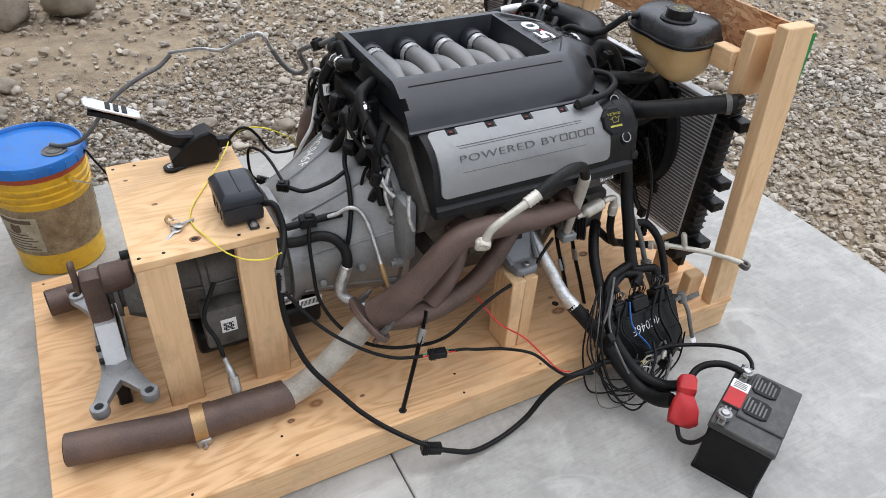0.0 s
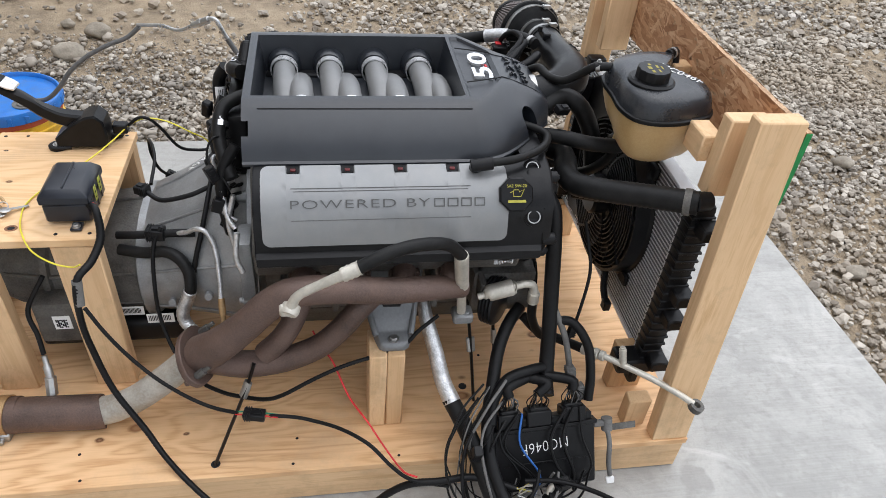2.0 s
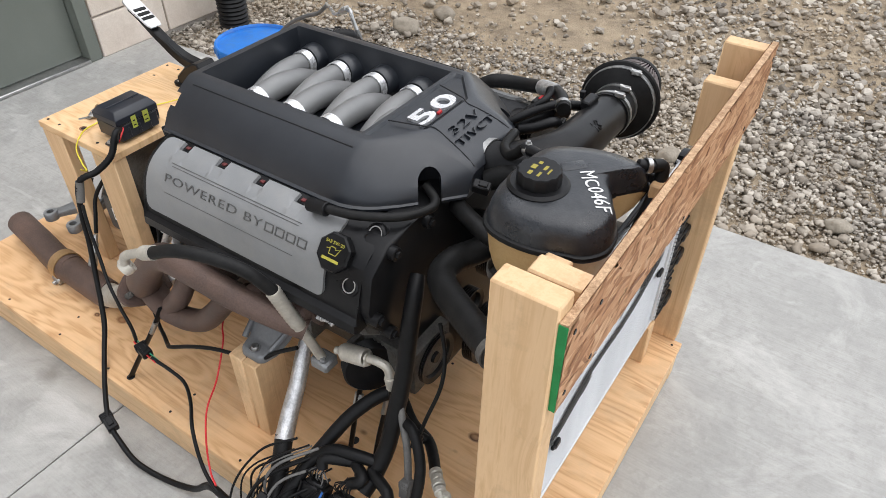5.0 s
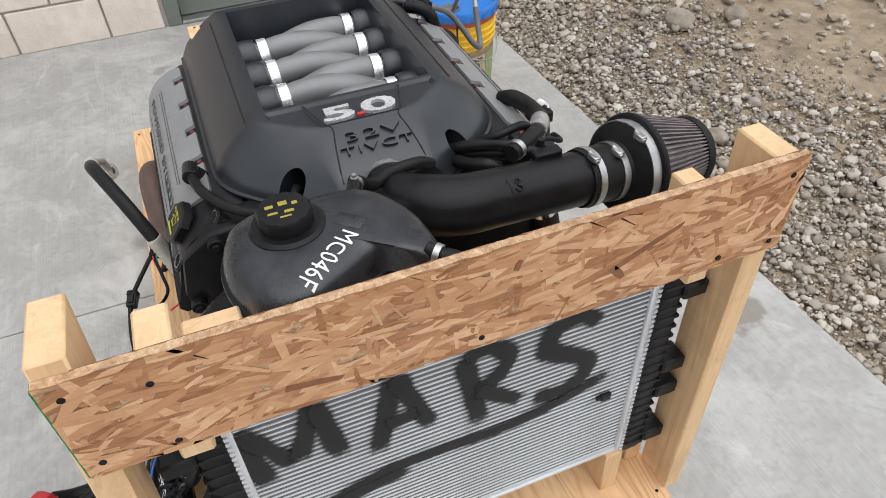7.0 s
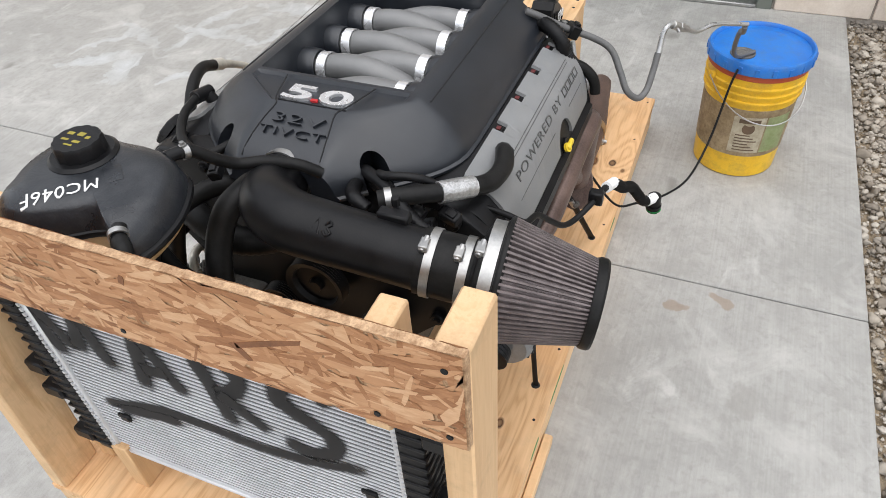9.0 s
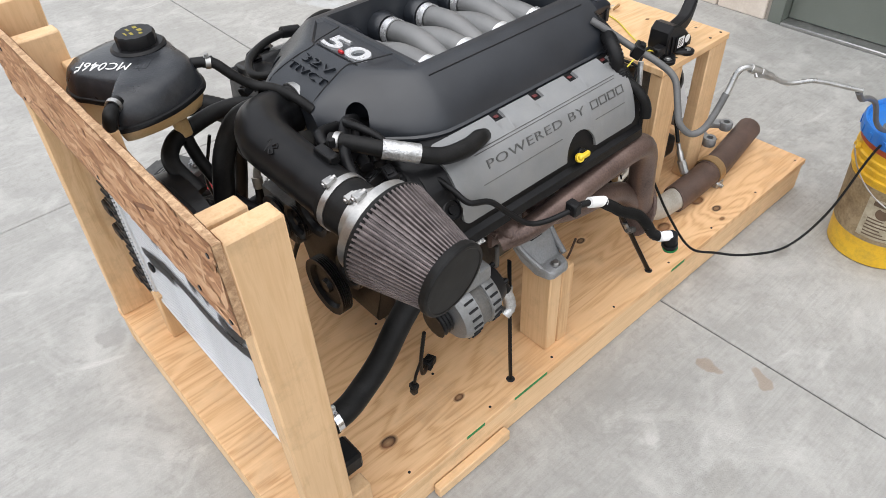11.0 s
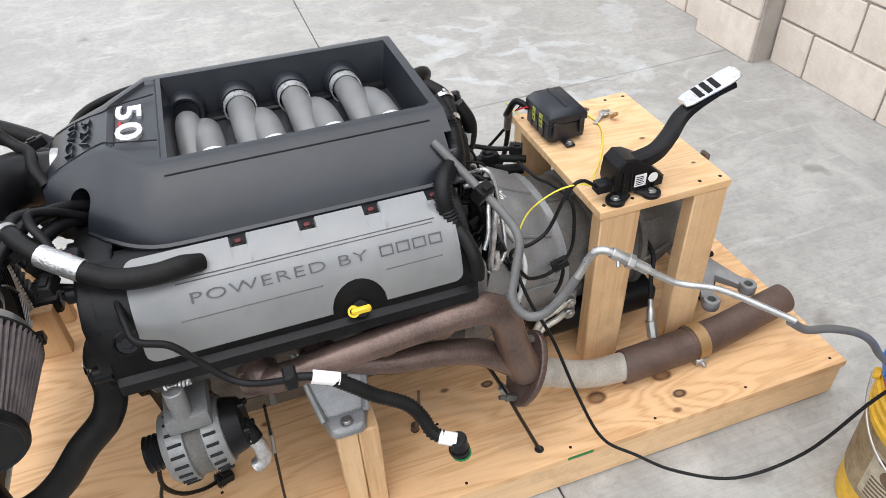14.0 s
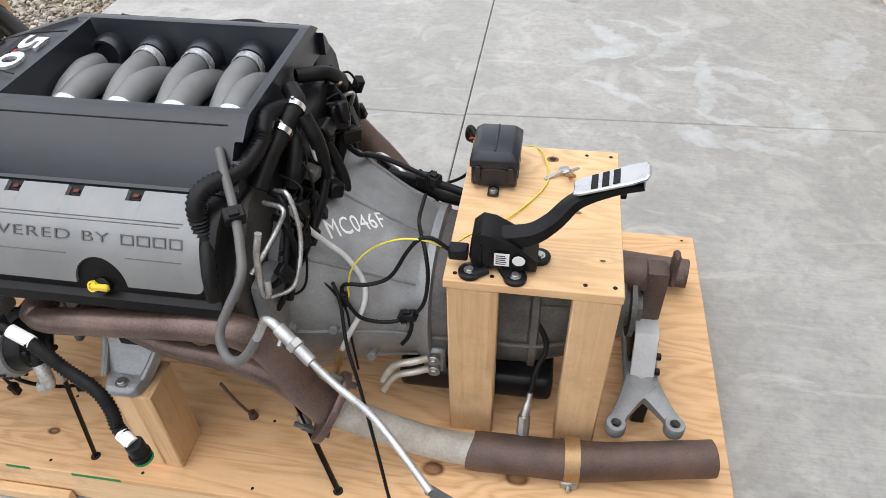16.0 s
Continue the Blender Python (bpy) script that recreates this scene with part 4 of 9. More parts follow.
# runners, bosses and clamps
FX = (-0.430, -0.328, -0.226, -0.124)
NX = (-0.388, -0.286, -0.185, -0.088)
for s, xs4, lean in ((1, FX, 0.006), (-1, NX, -0.004)):
    for i, x in enumerate(xs4):
        if not (s < 0 and i == 3):
            bm = bmesh.new()
            tube(bm, [(x, s * 0.125, 0.786), (x + lean * 0.1, s * 0.098, 0.787), (x + lean * 0.4, s * 0.060, 0.792), (x + lean * 0.9, s * 0.010, 0.790), (x + lean * 1.4, -s * 0.045, 0.774), (x + lean * 1.8, -s * 0.095, 0.748)],
                 [0.0235, 0.024, 0.0255, 0.0265, 0.027, 0.027], 18, 6)
            part("runner", bm, RUNNER, cover, "smooth grey intake runner")
            bm = bmesh.new()
            ring(bm, (x + lean * 0.1, s * 0.094, 0.7865), (0, -s, 0.05), 0.0280, 0.0185, 0.0026)
            part("runner_clamp", bm, BAND, cover, "bright runner band")
        else:
            bm = bmesh.new()
            tube(bm, [(x, s * 0.078, 0.785), (x + lean * 0.5, s * 0.030, 0.792), (x + lean, -s * 0.030, 0.782), (x + lean * 1.4, -s * 0.095, 0.748)], [0.022, 0.0255, 0.0265, 0.027], 18, 6)
            part("runner", bm, RUNNER, cover, "grey intake runner missing its clamp")
        bm = bmesh.new()
        m = along((x, s * 0.107, 0.786), (x, s * 0.150, 0.782))
        lathe(bm, [(0.022, 0.010), (0.0265, 0.001), (0.0315, 0.0), (0.0335, 0.003), (0.0365, 0.018), (0.0365, 0.04), (0.02, 0.05)], m, 24)
        part("runner_boss", bm, COVER, cover)
for s in (-1, 1):
    bm = bmesh.new()
    rbox(bm, -0.472, -0.072, s * 0.115 - 0.014, s * 0.115 + 0.014, 0.750, 0.772, 0.004)
    part("runner_shelf", bm, BLACK, cover)
BADGE = basis((0.0, 0.0, 0.8425), (0, 1, 0), (-1, 0, 0))
lettering("badge_figure", "5", 0.058, 0.008, BADGE @ Matrix.Translation((-0.0345, 0, 0)), BAND, cover, "chrome raised figure", 2.15, 1.0, 0.0014)
lettering("badge_figure", "0", 0.058, 0.008, BADGE @ Matrix.Translation((0.0345, 0, 0)), BAND, cover, "chrome raised figure", 2.15, 1.0, 0.0014)
bm = bmesh.new()
rbox(bm, 0.009, 0.015, -0.0065, 0.0065, 0.838, 0.8455, 0.001)
part("badge_dot", bm, RED, cover, "red point between the figures")
slope = Vector((-0.10, 0, 0.038)).normalized()
lettering("raised_text", "32V", 0.026, 0.009, basis((0.068, 0.002, 0.8380), (0, 1, 0), slope), COVER, cover, "", 2.3, 1.05, -0.0005)
lettering("raised_text", "TIVCT", 0.022, 0.009, basis((0.093, 0.002, 0.8290), (0, 1, 0), slope), COVER, cover, "", 1.95, 1.05, -0.0005)
# plate creases: black strips stand in for the shade along the folds
for s in (-1, 1):
    bm = bmesh.new()
    tube(bm, [(x, s * y, lin(x, ZT) + 0.0004) for x, y in ((-0.045, 0.085), (0.022, 0.066), (0.040, 0.056), (0.075, 0.062), (0.115, 0.068), (0.136, 0.070))], 0.0013, 6, 3)
    part("plate_crease", bm, INK_SHADE, cover)
bm = bmesh.new()
tube(bm, [(0.022, y, lin(0.022, ZT) - 0.0052) for y in (-0.064, 0.0, 0.064)], 0.0011, 6, 3)
part("plate_crease", bm, INK_SHADE, cover)

# valve covers
INS = [(0.266, 0.762), (0.290, 0.7535), (0.314, 0.7405), (0.332, 0.724), (0.344, 0.703), (0.352, 0.680), (0.3575, 0.657), (0.3605, 0.640)]


def valve_cover(s, x0, x1, ix0, ix1, notches, dip, label):
    m = basis((0, 0, 0), (0, s, 0), (0, 0, 1))
    out = [(0.205, 0.735), (0.222, 0.752), (0.262, 0.757), (0.290, 0.7475), (0.312, 0.735), (0.328, 0.719), (0.339, 0.699), (0.347, 0.676), (0.353, 0.650), (0.356, 0.622), (0.368, 0.616), (0.370, 0.598), (0.360, 0.588), (0.22, 0.588)]
    bm = bmesh.new()
    h = sorted((s * x0, s * x1))
    prism(bm, out, h[0], h[1], m, 0.006, 2)
    body = part("valve_cover", bm, BLACK, engine, label, sharp=30)
    # grey insert
    lens = [0.0]
    for (a, b), (c, d) in zip(INS, INS[1:]):
        lens.append(lens[-1] + math.hypot(c - a, d - b))
    total = lens[-1]

    def at(v):
        v = min(max(v, 0), total)
        for k in range(len(lens) - 1):
            if v <= lens[k + 1]:
                f = (v - lens[k]) / (lens[k + 1] - lens[k])
                return INS[k][0] + f * (INS[k + 1][0] - INS[k][0]), INS[k][1] + f * (INS[k + 1][1] - INS[k][1])

    stations = {ix0, ix1}
    for n in notches:
        stations |= {n - 0.0135, n - 0.0130, n + 0.0130, n + 0.0135}
    for k in range(1, 40):
        stations.add(ix0 + (ix1 - ix0) * k / 40)
    for k in range(7):
        stations |= {ix0 + 0.016 * (1 - math.cos(k * math.pi / 12)), ix1 - 0.016 * (1 - math.cos(k * math.pi / 12))}
    if dip is not None:
        stations |= {dip + 0.044 * math.cos(math.pi * k / 12) for k in range(13)}
    rows = 14
    bm = bmesh.new()
    grid = []
    for x in sorted(stations):
        lo, hi = 0.0, total
        for n in notches:
            if abs(x - n) < 0.0132:
                lo = 0.020
        e = min(x - ix0, ix1 - x)
        if e < 0.016:
            c = 0.016 - math.sqrt(max(0, 0.016 ** 2 - (0.016 - e) ** 2))
            lo, hi = max(lo, c), min(hi, total - c)
        if dip is not None and abs(x - dip) < 0.044:
            hi = min(hi, total - math.sqrt(0.044 ** 2 - (x - dip) ** 2) * 1.15)
        col = []
        for k in range(rows + 1):
            a, z = at(lo + (hi - lo) * k / rows)
            col.append(bm.verts.new((x, s * a, z)))
        grid.append(col)
    for a, b in zip(grid, grid[1:]):
        for k in range(rows):
            bm.faces.new((a[k], a[k + 1], b[k + 1], b[k]) if s < 0 else (a[k], b[k], b[k + 1], a[k + 1]))
    bmesh.ops.recalc_face_normals(bm, faces=bm.faces)
    bm.normal_update()
    f0 = bm.faces[len(bm.faces) // 2]
    if f0.normal.y * s < 0:
        bmesh.ops.reverse_faces(bm, faces=bm.faces)
    bmesh.ops.solidify(bm, geom=list(bm.faces), thickness=0.007)
    part("insert_plate", bm, INSERT, body, "satin grey plastic plate with engraved letters", sharp=50)
    # letters, lying in the plate's face, in a grey that paints their engraved shade
    a, z = at(total * 0.50)
    a2, z2 = at(total * 0.54)
    up = Vector((0, s * (a - a2), z - z2))
    right = Vector((-s, 0, 0)) if s > 0 else Vector((1, 0, 0))
    o = Vector((0, s * a, z))
    nrm = right.cross(up).normalized()
    cx = (-0.281, -0.090) if s < 0 else (-0.178, -0.381)
    lettering("engraved_text", "POWERED BY", 0.024, 0.0016, basis(o + Vector((cx[0], 0, 0)) + nrm * 0.0009, right, up), ENGRAVE, body, "", 1.70, 1.09, -0.0003)
    for k in range(4):
        xx = cx[1] + (k - 1.5) * 0.0265 * (1 if s < 0 else -1)
        m2 = basis(o + Vector((xx, 0, 0)) + nrm * 0.0007, right, up)
        bm = bmesh.new()
        for x0, x1, y0, y1 in ((-0.0105, 0.0105, 0.0063, 0.0085), (-0.0105, 0.0105, -0.0085, -0.0063), (-0.0105, -0.0083, -0.0063, 0.0063), (0.0083, 0.0105, -0.0063, 0.0063)):
            rbox(bm, x0, x1, y0, y1, -0.0003, 0.0008, 0, m2)
        bmesh.ops.remove_doubles(bm, verts=bm.verts, dist=1e-6)
        part("engraved_mark", bm, ENGRAVE, body)
    # grooves are thin proud strips, their shade put into the same darker grey
    for f, inset in ((0.31, 0.03), (0.345, 0.035), (0.68, 0.03)):
        bm = bmesh.new()
        a3, z3 = at(total * f)
        xa, xb = (ix0 + inset + 0.025, ix1 - inset - 0.045) if s < 0 else (ix0 + inset, ix1 - inset - 0.03)
        if f > 0.6 and dip is not None:
            tube(bm, [(dip + 0.05, s * a3, z3), (xb, s * a3, z3)], 0.0009, 5, 2)
            tube(bm, [(xa, s * a3, z3), (dip - 0.05, s * a3, z3)], 0.0009, 5, 2)
        else:
            tube(bm, [(xa, s * a3, z3), (xb, s * a3, z3)], 0.0009, 5, 2)
        part("engraved_line", bm, ENGRAVE, body)
    # coil tops in the notches
    for n in notches:
        bm = bmesh.new()
        rbox(bm, n - 0.011, n + 0.011, s * 0.265 - 0.016, s * 0.265 + 0.016, 0.736, 0.754, 0.003)
        part("coil", bm, BLACK, body)
        bm = bmesh.new()
        rbox(bm, n - 0.005, n + 0.005, s * 0.272 - 0.004, s * 0.272 + 0.004, 0.7535, 0.757, 0.001)
        part("coil_latch", bm, LATCH, body, "small red latch")
    # bosses along the lower edge
    k = 0
    x = x0 + 0.03
    while x < x1:
        bm = bmesh.new()
        lathe(bm, [(0.017, 0), (0.017, 0.033), (0.0145, 0.036), (0.011, 0.034), (0.0105, 0.027), (0.0072, 0.027), (0.0072, 0.034), (0.001, 0.034)], along((x, s * 0.346, 0.617), (x, s * 0.382, 0.605)), 18)
        part("boss", bm, BLACK, body)
        x += 0.098
    bm = bmesh.new()
    pts = [(x0 + 0.02 + (x1 - x0 - 0.04) * k / 24, s * (0.362 + 0.004 * math.sin(k * 1.9)), 0.585 + 0.004 * math.cos(k * 1.7)) for k in range(25)]
    tube(bm, pts, 0.0024, 6, 3)
    part("gasket_edge", bm, FOIL, body, "crinkled silver gasket edge")
    return body


near_vc = valve_cover(-1, -0.482, 0.085, -0.466, 0.008, (-0.406, -0.303, -0.201, -0.098), None, "black valve cover with grey plate")
far_vc = valve_cover(1, -0.482, 0.085, -0.458, 0.034, (-0.44, -0.337, -0.235, -0.13), -0.285, "black valve cover with grey plate and dipstick bay")

# oil filler cap and its print
n = Vector((0, -0.80, 0.60))
m = along((0.022, -0.312, 0.716), Vector((0.022, -0.312, 0.716)) + n, radians(22))
bm = bmesh.new()
lathe(bm, [(0.028, 0), (0.028, 0.012), (0.036, 0.013), (0.036, 0.026), (0.033, 0.029), (0.002, 0.029)], m, 8)
cap = part("oil_filler_cap", bm, BLACK, near_vc, "eight-sided black oil filler cap with yellow print", sharp=25)
o = Vector((0.022, -0.312, 0.716)) + n * 0.0297
t_up = Vector((0, 0.60, 0.80))
bm = bmesh.new()
mm = basis(o, (1, 0, 0), t_up)
rbox(bm, -0.018, 0.018, -0.016, -0.011, 0, 0.0008, 0, mm)
tube(bm, [mm @ Vector(q) for q in ((-0.014, 0.004, 0), (-0.007, 0.006, 0), (-0.006, 0.009, 0), (0.004, 0.009, 0), (0.005, 0.005, 0), (0.015, 0.010, 0), (0.008, -0.004, 0), (-0.007, -0.004, 0), (-0.007, 0.006, 0))], 0.0009, 5, 1)
CAPYEL = surface("worn_yellow_print", (0.30, 0.27, 0.03), (0.46, 0.42, 0.06), 0.6, big=60, fine=500)
part("cap_print", bm, CAPYEL, cap)
lettering("cap_text", "SAE 5W-20", 0.0085, 0.0006, basis(o + t_up * 0.0165 + n * 0.0003, (1, 0, 0), t_up), CAPYEL, cap)
for x, a, z in ((0.062, 0.345, 0.681), (0.066, 0.270, 0.748)):
    for s in (-1,):
        c = Vector((x, s * a * 0.985, z))
        ax = Vector((0, s * 0.8, 0.6))
        bm = bmesh.new()
        lathe(bm, [(0.019, -0.004), (0.019, 0.006), (0.015, 0.009), (0.012, 0.004), (0.001, 0.004)], along(c, c + ax), 20)
        part("cam_plug", bm, BLACK, near_vc)
        bm = bmesh.new()
        ring(bm, c + ax * 0.008, ax, 0.0115, 0.0015, 0.0020, 20)
        part("plug_ring", bm, STEEL, near_vc)
c, ax = Vector((0.052, 0.343, 0.676)), Vector((0, 0.8, 0.6))
bm = bmesh.new()
lathe(bm, [(0.021, -0.006), (0.021, 0.008), (0.017, 0.010), (0.016, 0.005), (0.009, 0.005), (0.008, 0.009), (0.001, 0.009)], along(c, c + ax), 22)
part("cam_plug", bm, BLACK, far_vc)

# dipstick
bm = bmesh.new()
rod(bm, (-0.285, 0.345, 0.630), (-0.285, 0.365, 0.640), 0.014, 16)
part("dipstick_seat", bm, BLACK, far_vc)
bm = bmesh.new()
rbox(bm, -0.300, -0.268, 0.362, 0.372, 0.634, 0.646, 0.003)
ring(bm, (-0.272, 0.366, 0.640), (0.2, 0.9, 0.5), 0.006, 0.006, 0.0035, 14)
part("dipstick_handle", bm, YEL, far_vc, "bright yellow dipstick handle")

# block, heads, sump, front cover
bm = bmesh.new()
m = basis((0, 0, 0), (0, 1, 0), (0, 0, 1))
prism(bm, [(-0.335, 0.60), (-0.22, 0.72), (0.22, 0.72), (0.335, 0.60), (0.315, 0.53), (0.23, 0.46), (0.16, 0.40), (0.15, 0.27), (-0.15, 0.27), (-0.16, 0.40), (-0.23, 0.46), (-0.315, 0.53)], -0.492, 0.06, m, 0.006)
block = part("engine_block", bm, ALLOY_DARK, engine, "dirty cast engine block")
for s in (-1, 1):
    for k in range(5):
        bm = bmesh.new()
        x = -0.45 + 0.11 * k
        rbox(bm, x, x + 0.014, min(s * 0.17, s * 0.30), max(s * 0.17, s * 0.30), 0.40, 0.46, 0.003)
        part("block_rib", bm, ALLOY_DARK, block)
bm = bmesh.new()
prism(bm, [(-0.15, 0.268), (0.15, 0.268), (0.125, 0.20), (0.10, 0.185), (-0.10, 0.185), (-0.125, 0.20)], -0.47, 0.05, m, 0.01, 2)
part("oil_pan", bm, ALLOY_DARK, engine, "black oil pan")
bm = bmesh.new()
prism(bm, [(-0.350, 0.64), (-0.335, 0.712), (-0.285, 0.752), (-0.22, 0.757), (0.22, 0.757), (0.285, 0.752), (0.335, 0.712), (0.350, 0.64), (0.335, 0.59), (0.26, 0.50), (0.17, 0.42), (0.14, 0.27), (-0.14, 0.27), (-0.17, 0.42), (-0.26, 0.50), (-0.335, 0.59)], 0.050, 0.105, m, 0.008, 2)
front = part("front_cover", bm, BLACK, engine, "black timing cover")
bm = bmesh.new()
for y, z in ((-0.335, 0.62), (-0.30, 0.56), (-0.24, 0.50), (0.335, 0.62), (0.30, 0.56), (0.24, 0.50), (-0.18, 0.74), (0.18, 0.74), (-0.28, 0.735), (0.28, 0.735)):
    bm = bmesh.new()
    rod(bm, (0.09, y, z), (0.118, y, z), 0.013, 14)
    rod(bm, (0.117, y, z), (0.123, y, z), 0.007, 6)
    part("cover_bolt", bm, BLACK, front)
# drive pulleys
for y, z, r, x in ((0.0, 0.31, 0.074, 0.135), (-0.075, 0.46, 0.042, 0.135), (0.02, 0.545, 0.058, 0.140), (0.13, 0.45, 0.042, 0.140), (-0.19, 0.40, 0.058, 0.125)):
    bm = bmesh.new()
    prof = [(r * 0.3, -0.02), (r * 0.3, -0.012), (r, -0.012)]
    for k in range(5):
        prof += [(r, -0.010 + 0.005 * k), (r - 0.003, -0.0075 + 0.005 * k)]
    prof += [(r, 0.015), (r * 0.8, 0.012), (r * 0.72, 0.002), (r * 0.25, 0.002), (r * 0.2, 0.012), (0.002, 0.012)]
    lathe(bm, prof, along((x, y, z), (x + 1, y, z)), 30)
    part("pulley", bm, BLACK, engine, "black grooved drive pulley")
bm = bmesh.new()
rbox(bm, -0.02, 0.13, -0.26, -0.13, 0.34, 0.46, 0.012, None, 2)
comp = part("compressor", bm, ALLOY_DARK, engine, "dark air-conditioning compressor")
bm = bmesh.new()
prof = []
for k in range(9):
    prof += [(0.060 if k % 2 else 0.056, 0.004 * k)]
lathe(bm, prof, along((0.02, -0.268, 0.395), (0.06, -0.30, 0.40)), 26)
part("clutch", bm, BLACK, comp)

# alternator on the far side
alt = along((-0.035, 0.335, 0.425), (0.075, 0.335, 0.415))
bm = bmesh.new()
lathe(bm, [(0.030, 0), (0.058, 0.004), (0.064, 0.014), (0.066, 0.034), (0.062, 0.036)], alt, 32)
rear_half = part("alternator_case", bm, ALLOY, engine, "finned silver alternator case", sharp=30)
bm = bmesh.new()
lathe(bm, [(0.062, 0.036), (0.0625, 0.060), (0.062, 0.062)], alt, 32)
part("alternator_core", bm, ALLOY_DARK, engine, "dark laminated core")
bm = bmesh.new()
lathe(bm, [(0.062, 0.062), (0.067, 0.064), (0.066, 0.090), (0.058, 0.102), (0.028, 0.106)], alt, 32)
part("alternator_case", bm, ALLOY, engine, sharp=30)
bm = bmesh.new()
lathe(bm, [(0.001, -0.030), (0.034, -0.030), (0.044, -0.024), (0.050, -0.006), (0.052, 0.003), (0.030, 0.004)], alt, 28)
for k in range(5):
    a = 2 * math.pi * k / 5 + 0.4
    rod(bm, alt @ Vector((0.036 * math.cos(a), 0.036 * math.sin(a), -0.022)), alt @ Vector((0.036 * math.cos(a), 0.036 * math.sin(a), -0.036)), 0.006, 10)
part("alternator_cap", bm, BLACK, engine, "dirty black rear cap", sharp=30)
# no openings are cut: black strips paint the shade within the slots
bm = bmesh.new()
for k in range(22):
    a = 2 * math.pi * k / 22
    for h0, h1, r in ((0.012, 0.032, 0.0655), (0.067, 0.089, 0.0668)):
        p, q = alt @ Vector((r * math.cos(a), r * math.sin(a), h0)), alt @ Vector((r * math.cos(a), r * math.sin(a), h1))
        tube(bm, [p, q], 0.0028, 5, 1)
tagged(part("alternator_slots", bm, INK_SHADE, rear_half, "dark cooling slots"), kind="stuff")
bm = bmesh.new()
lathe(bm, [(0.03, 0.110), (0.032, 0.112), (0.029, 0.116), (0.032, 0.120), (0.029, 0.124), (0.032, 0.128), (0.029, 0.132), (0.032, 0.137), (0.01, 0.138)], alt, 24)
part("alternator_pulley", bm, BLACK, engine)
bm = bmesh.new()
rbox(bm, -0.02, 0.05, 0.29, 0.375, 0.485, 0.52, 0.008, None, 2)
rod(bm, (0.02, 0.36, 0.50), (0.02, 0.36, 0.575), 0.016, 14)
part("alternator_bracket", bm, ALLOY, engine)

# mount brackets
for s, bx, by, bz in ((-1, -0.210, 0.362, 0.378), (1, -0.228, 0.356, 0.395)):
    y = s * by
    bm = bmesh.new()
    m = basis((bx, y, 0.362), (1, 0, 0), (0, -s, 0))
    rings = []
    for k, (dy, z, w, th) in enumerate(((-0.026, 0.3585, 0.022, 0.013), (-0.018, 0.3585, 0.034, 0.019), (0.012, 0.3585, 0.042, 0.024), (0.045, 0.385, 0.054, 0.028), (0.085, 0.44, 0.066, 0.03), (0.115, 0.485, 0.072, 0.03))):
        yy = y - s * dy
        rings.append([Vector((bx - w, yy, z)), Vector((bx + w, yy, z)), Vector((bx + w * 0.86, yy, z + th)), Vector((bx - w * 0.86, yy, z + th))])
    loft(bm, rings)
    es = list(bm.edges)
    bmesh.ops.bevel(bm, geom=es, offset=0.004, segments=2, affect='EDGES', profile=0.6)
    br = part("mount_bracket", bm, ALLOY if s > 0 else surface("grey_bracket", (0.14, 0.145, 0.15), (0.22, 0.225, 0.23), 0.5, 0.4), engine, "cast engine mount bracket bolted to its post")
    bm = bmesh.new()
    bolt(bm, (bx, y + s * 0.008, 0.380), (0, 0, 1), 0.008, 0.007)
    part("mount_bolt", bm, STEEL, br)
    for sx in (-1, 1):
        bm = bmesh.new()
        tube(bm, [(bx + sx * 0.038, y - s * 0.0, 0.384), (bx + sx * 0.05, y - s * 0.05, 0.415), (bx + sx * 0.064, y - s * 0.10, 0.485)], 0.007, 8, 4)
        part("bracket_rib", bm, ALLOY if s > 0 else br.data.materials[0], br)
    # the pocket's shade is a black block set into the casting
    bm = bmesh.new()
    rbox(bm, bx - 0.024, bx + 0.024, min(y - s * 0.05, y - s * 0.09), max(y - s * 0.05, y - s * 0.09), 0.413, 0.434, 0.006)
    part("bracket_pocket", bm, INK_SHADE, br)


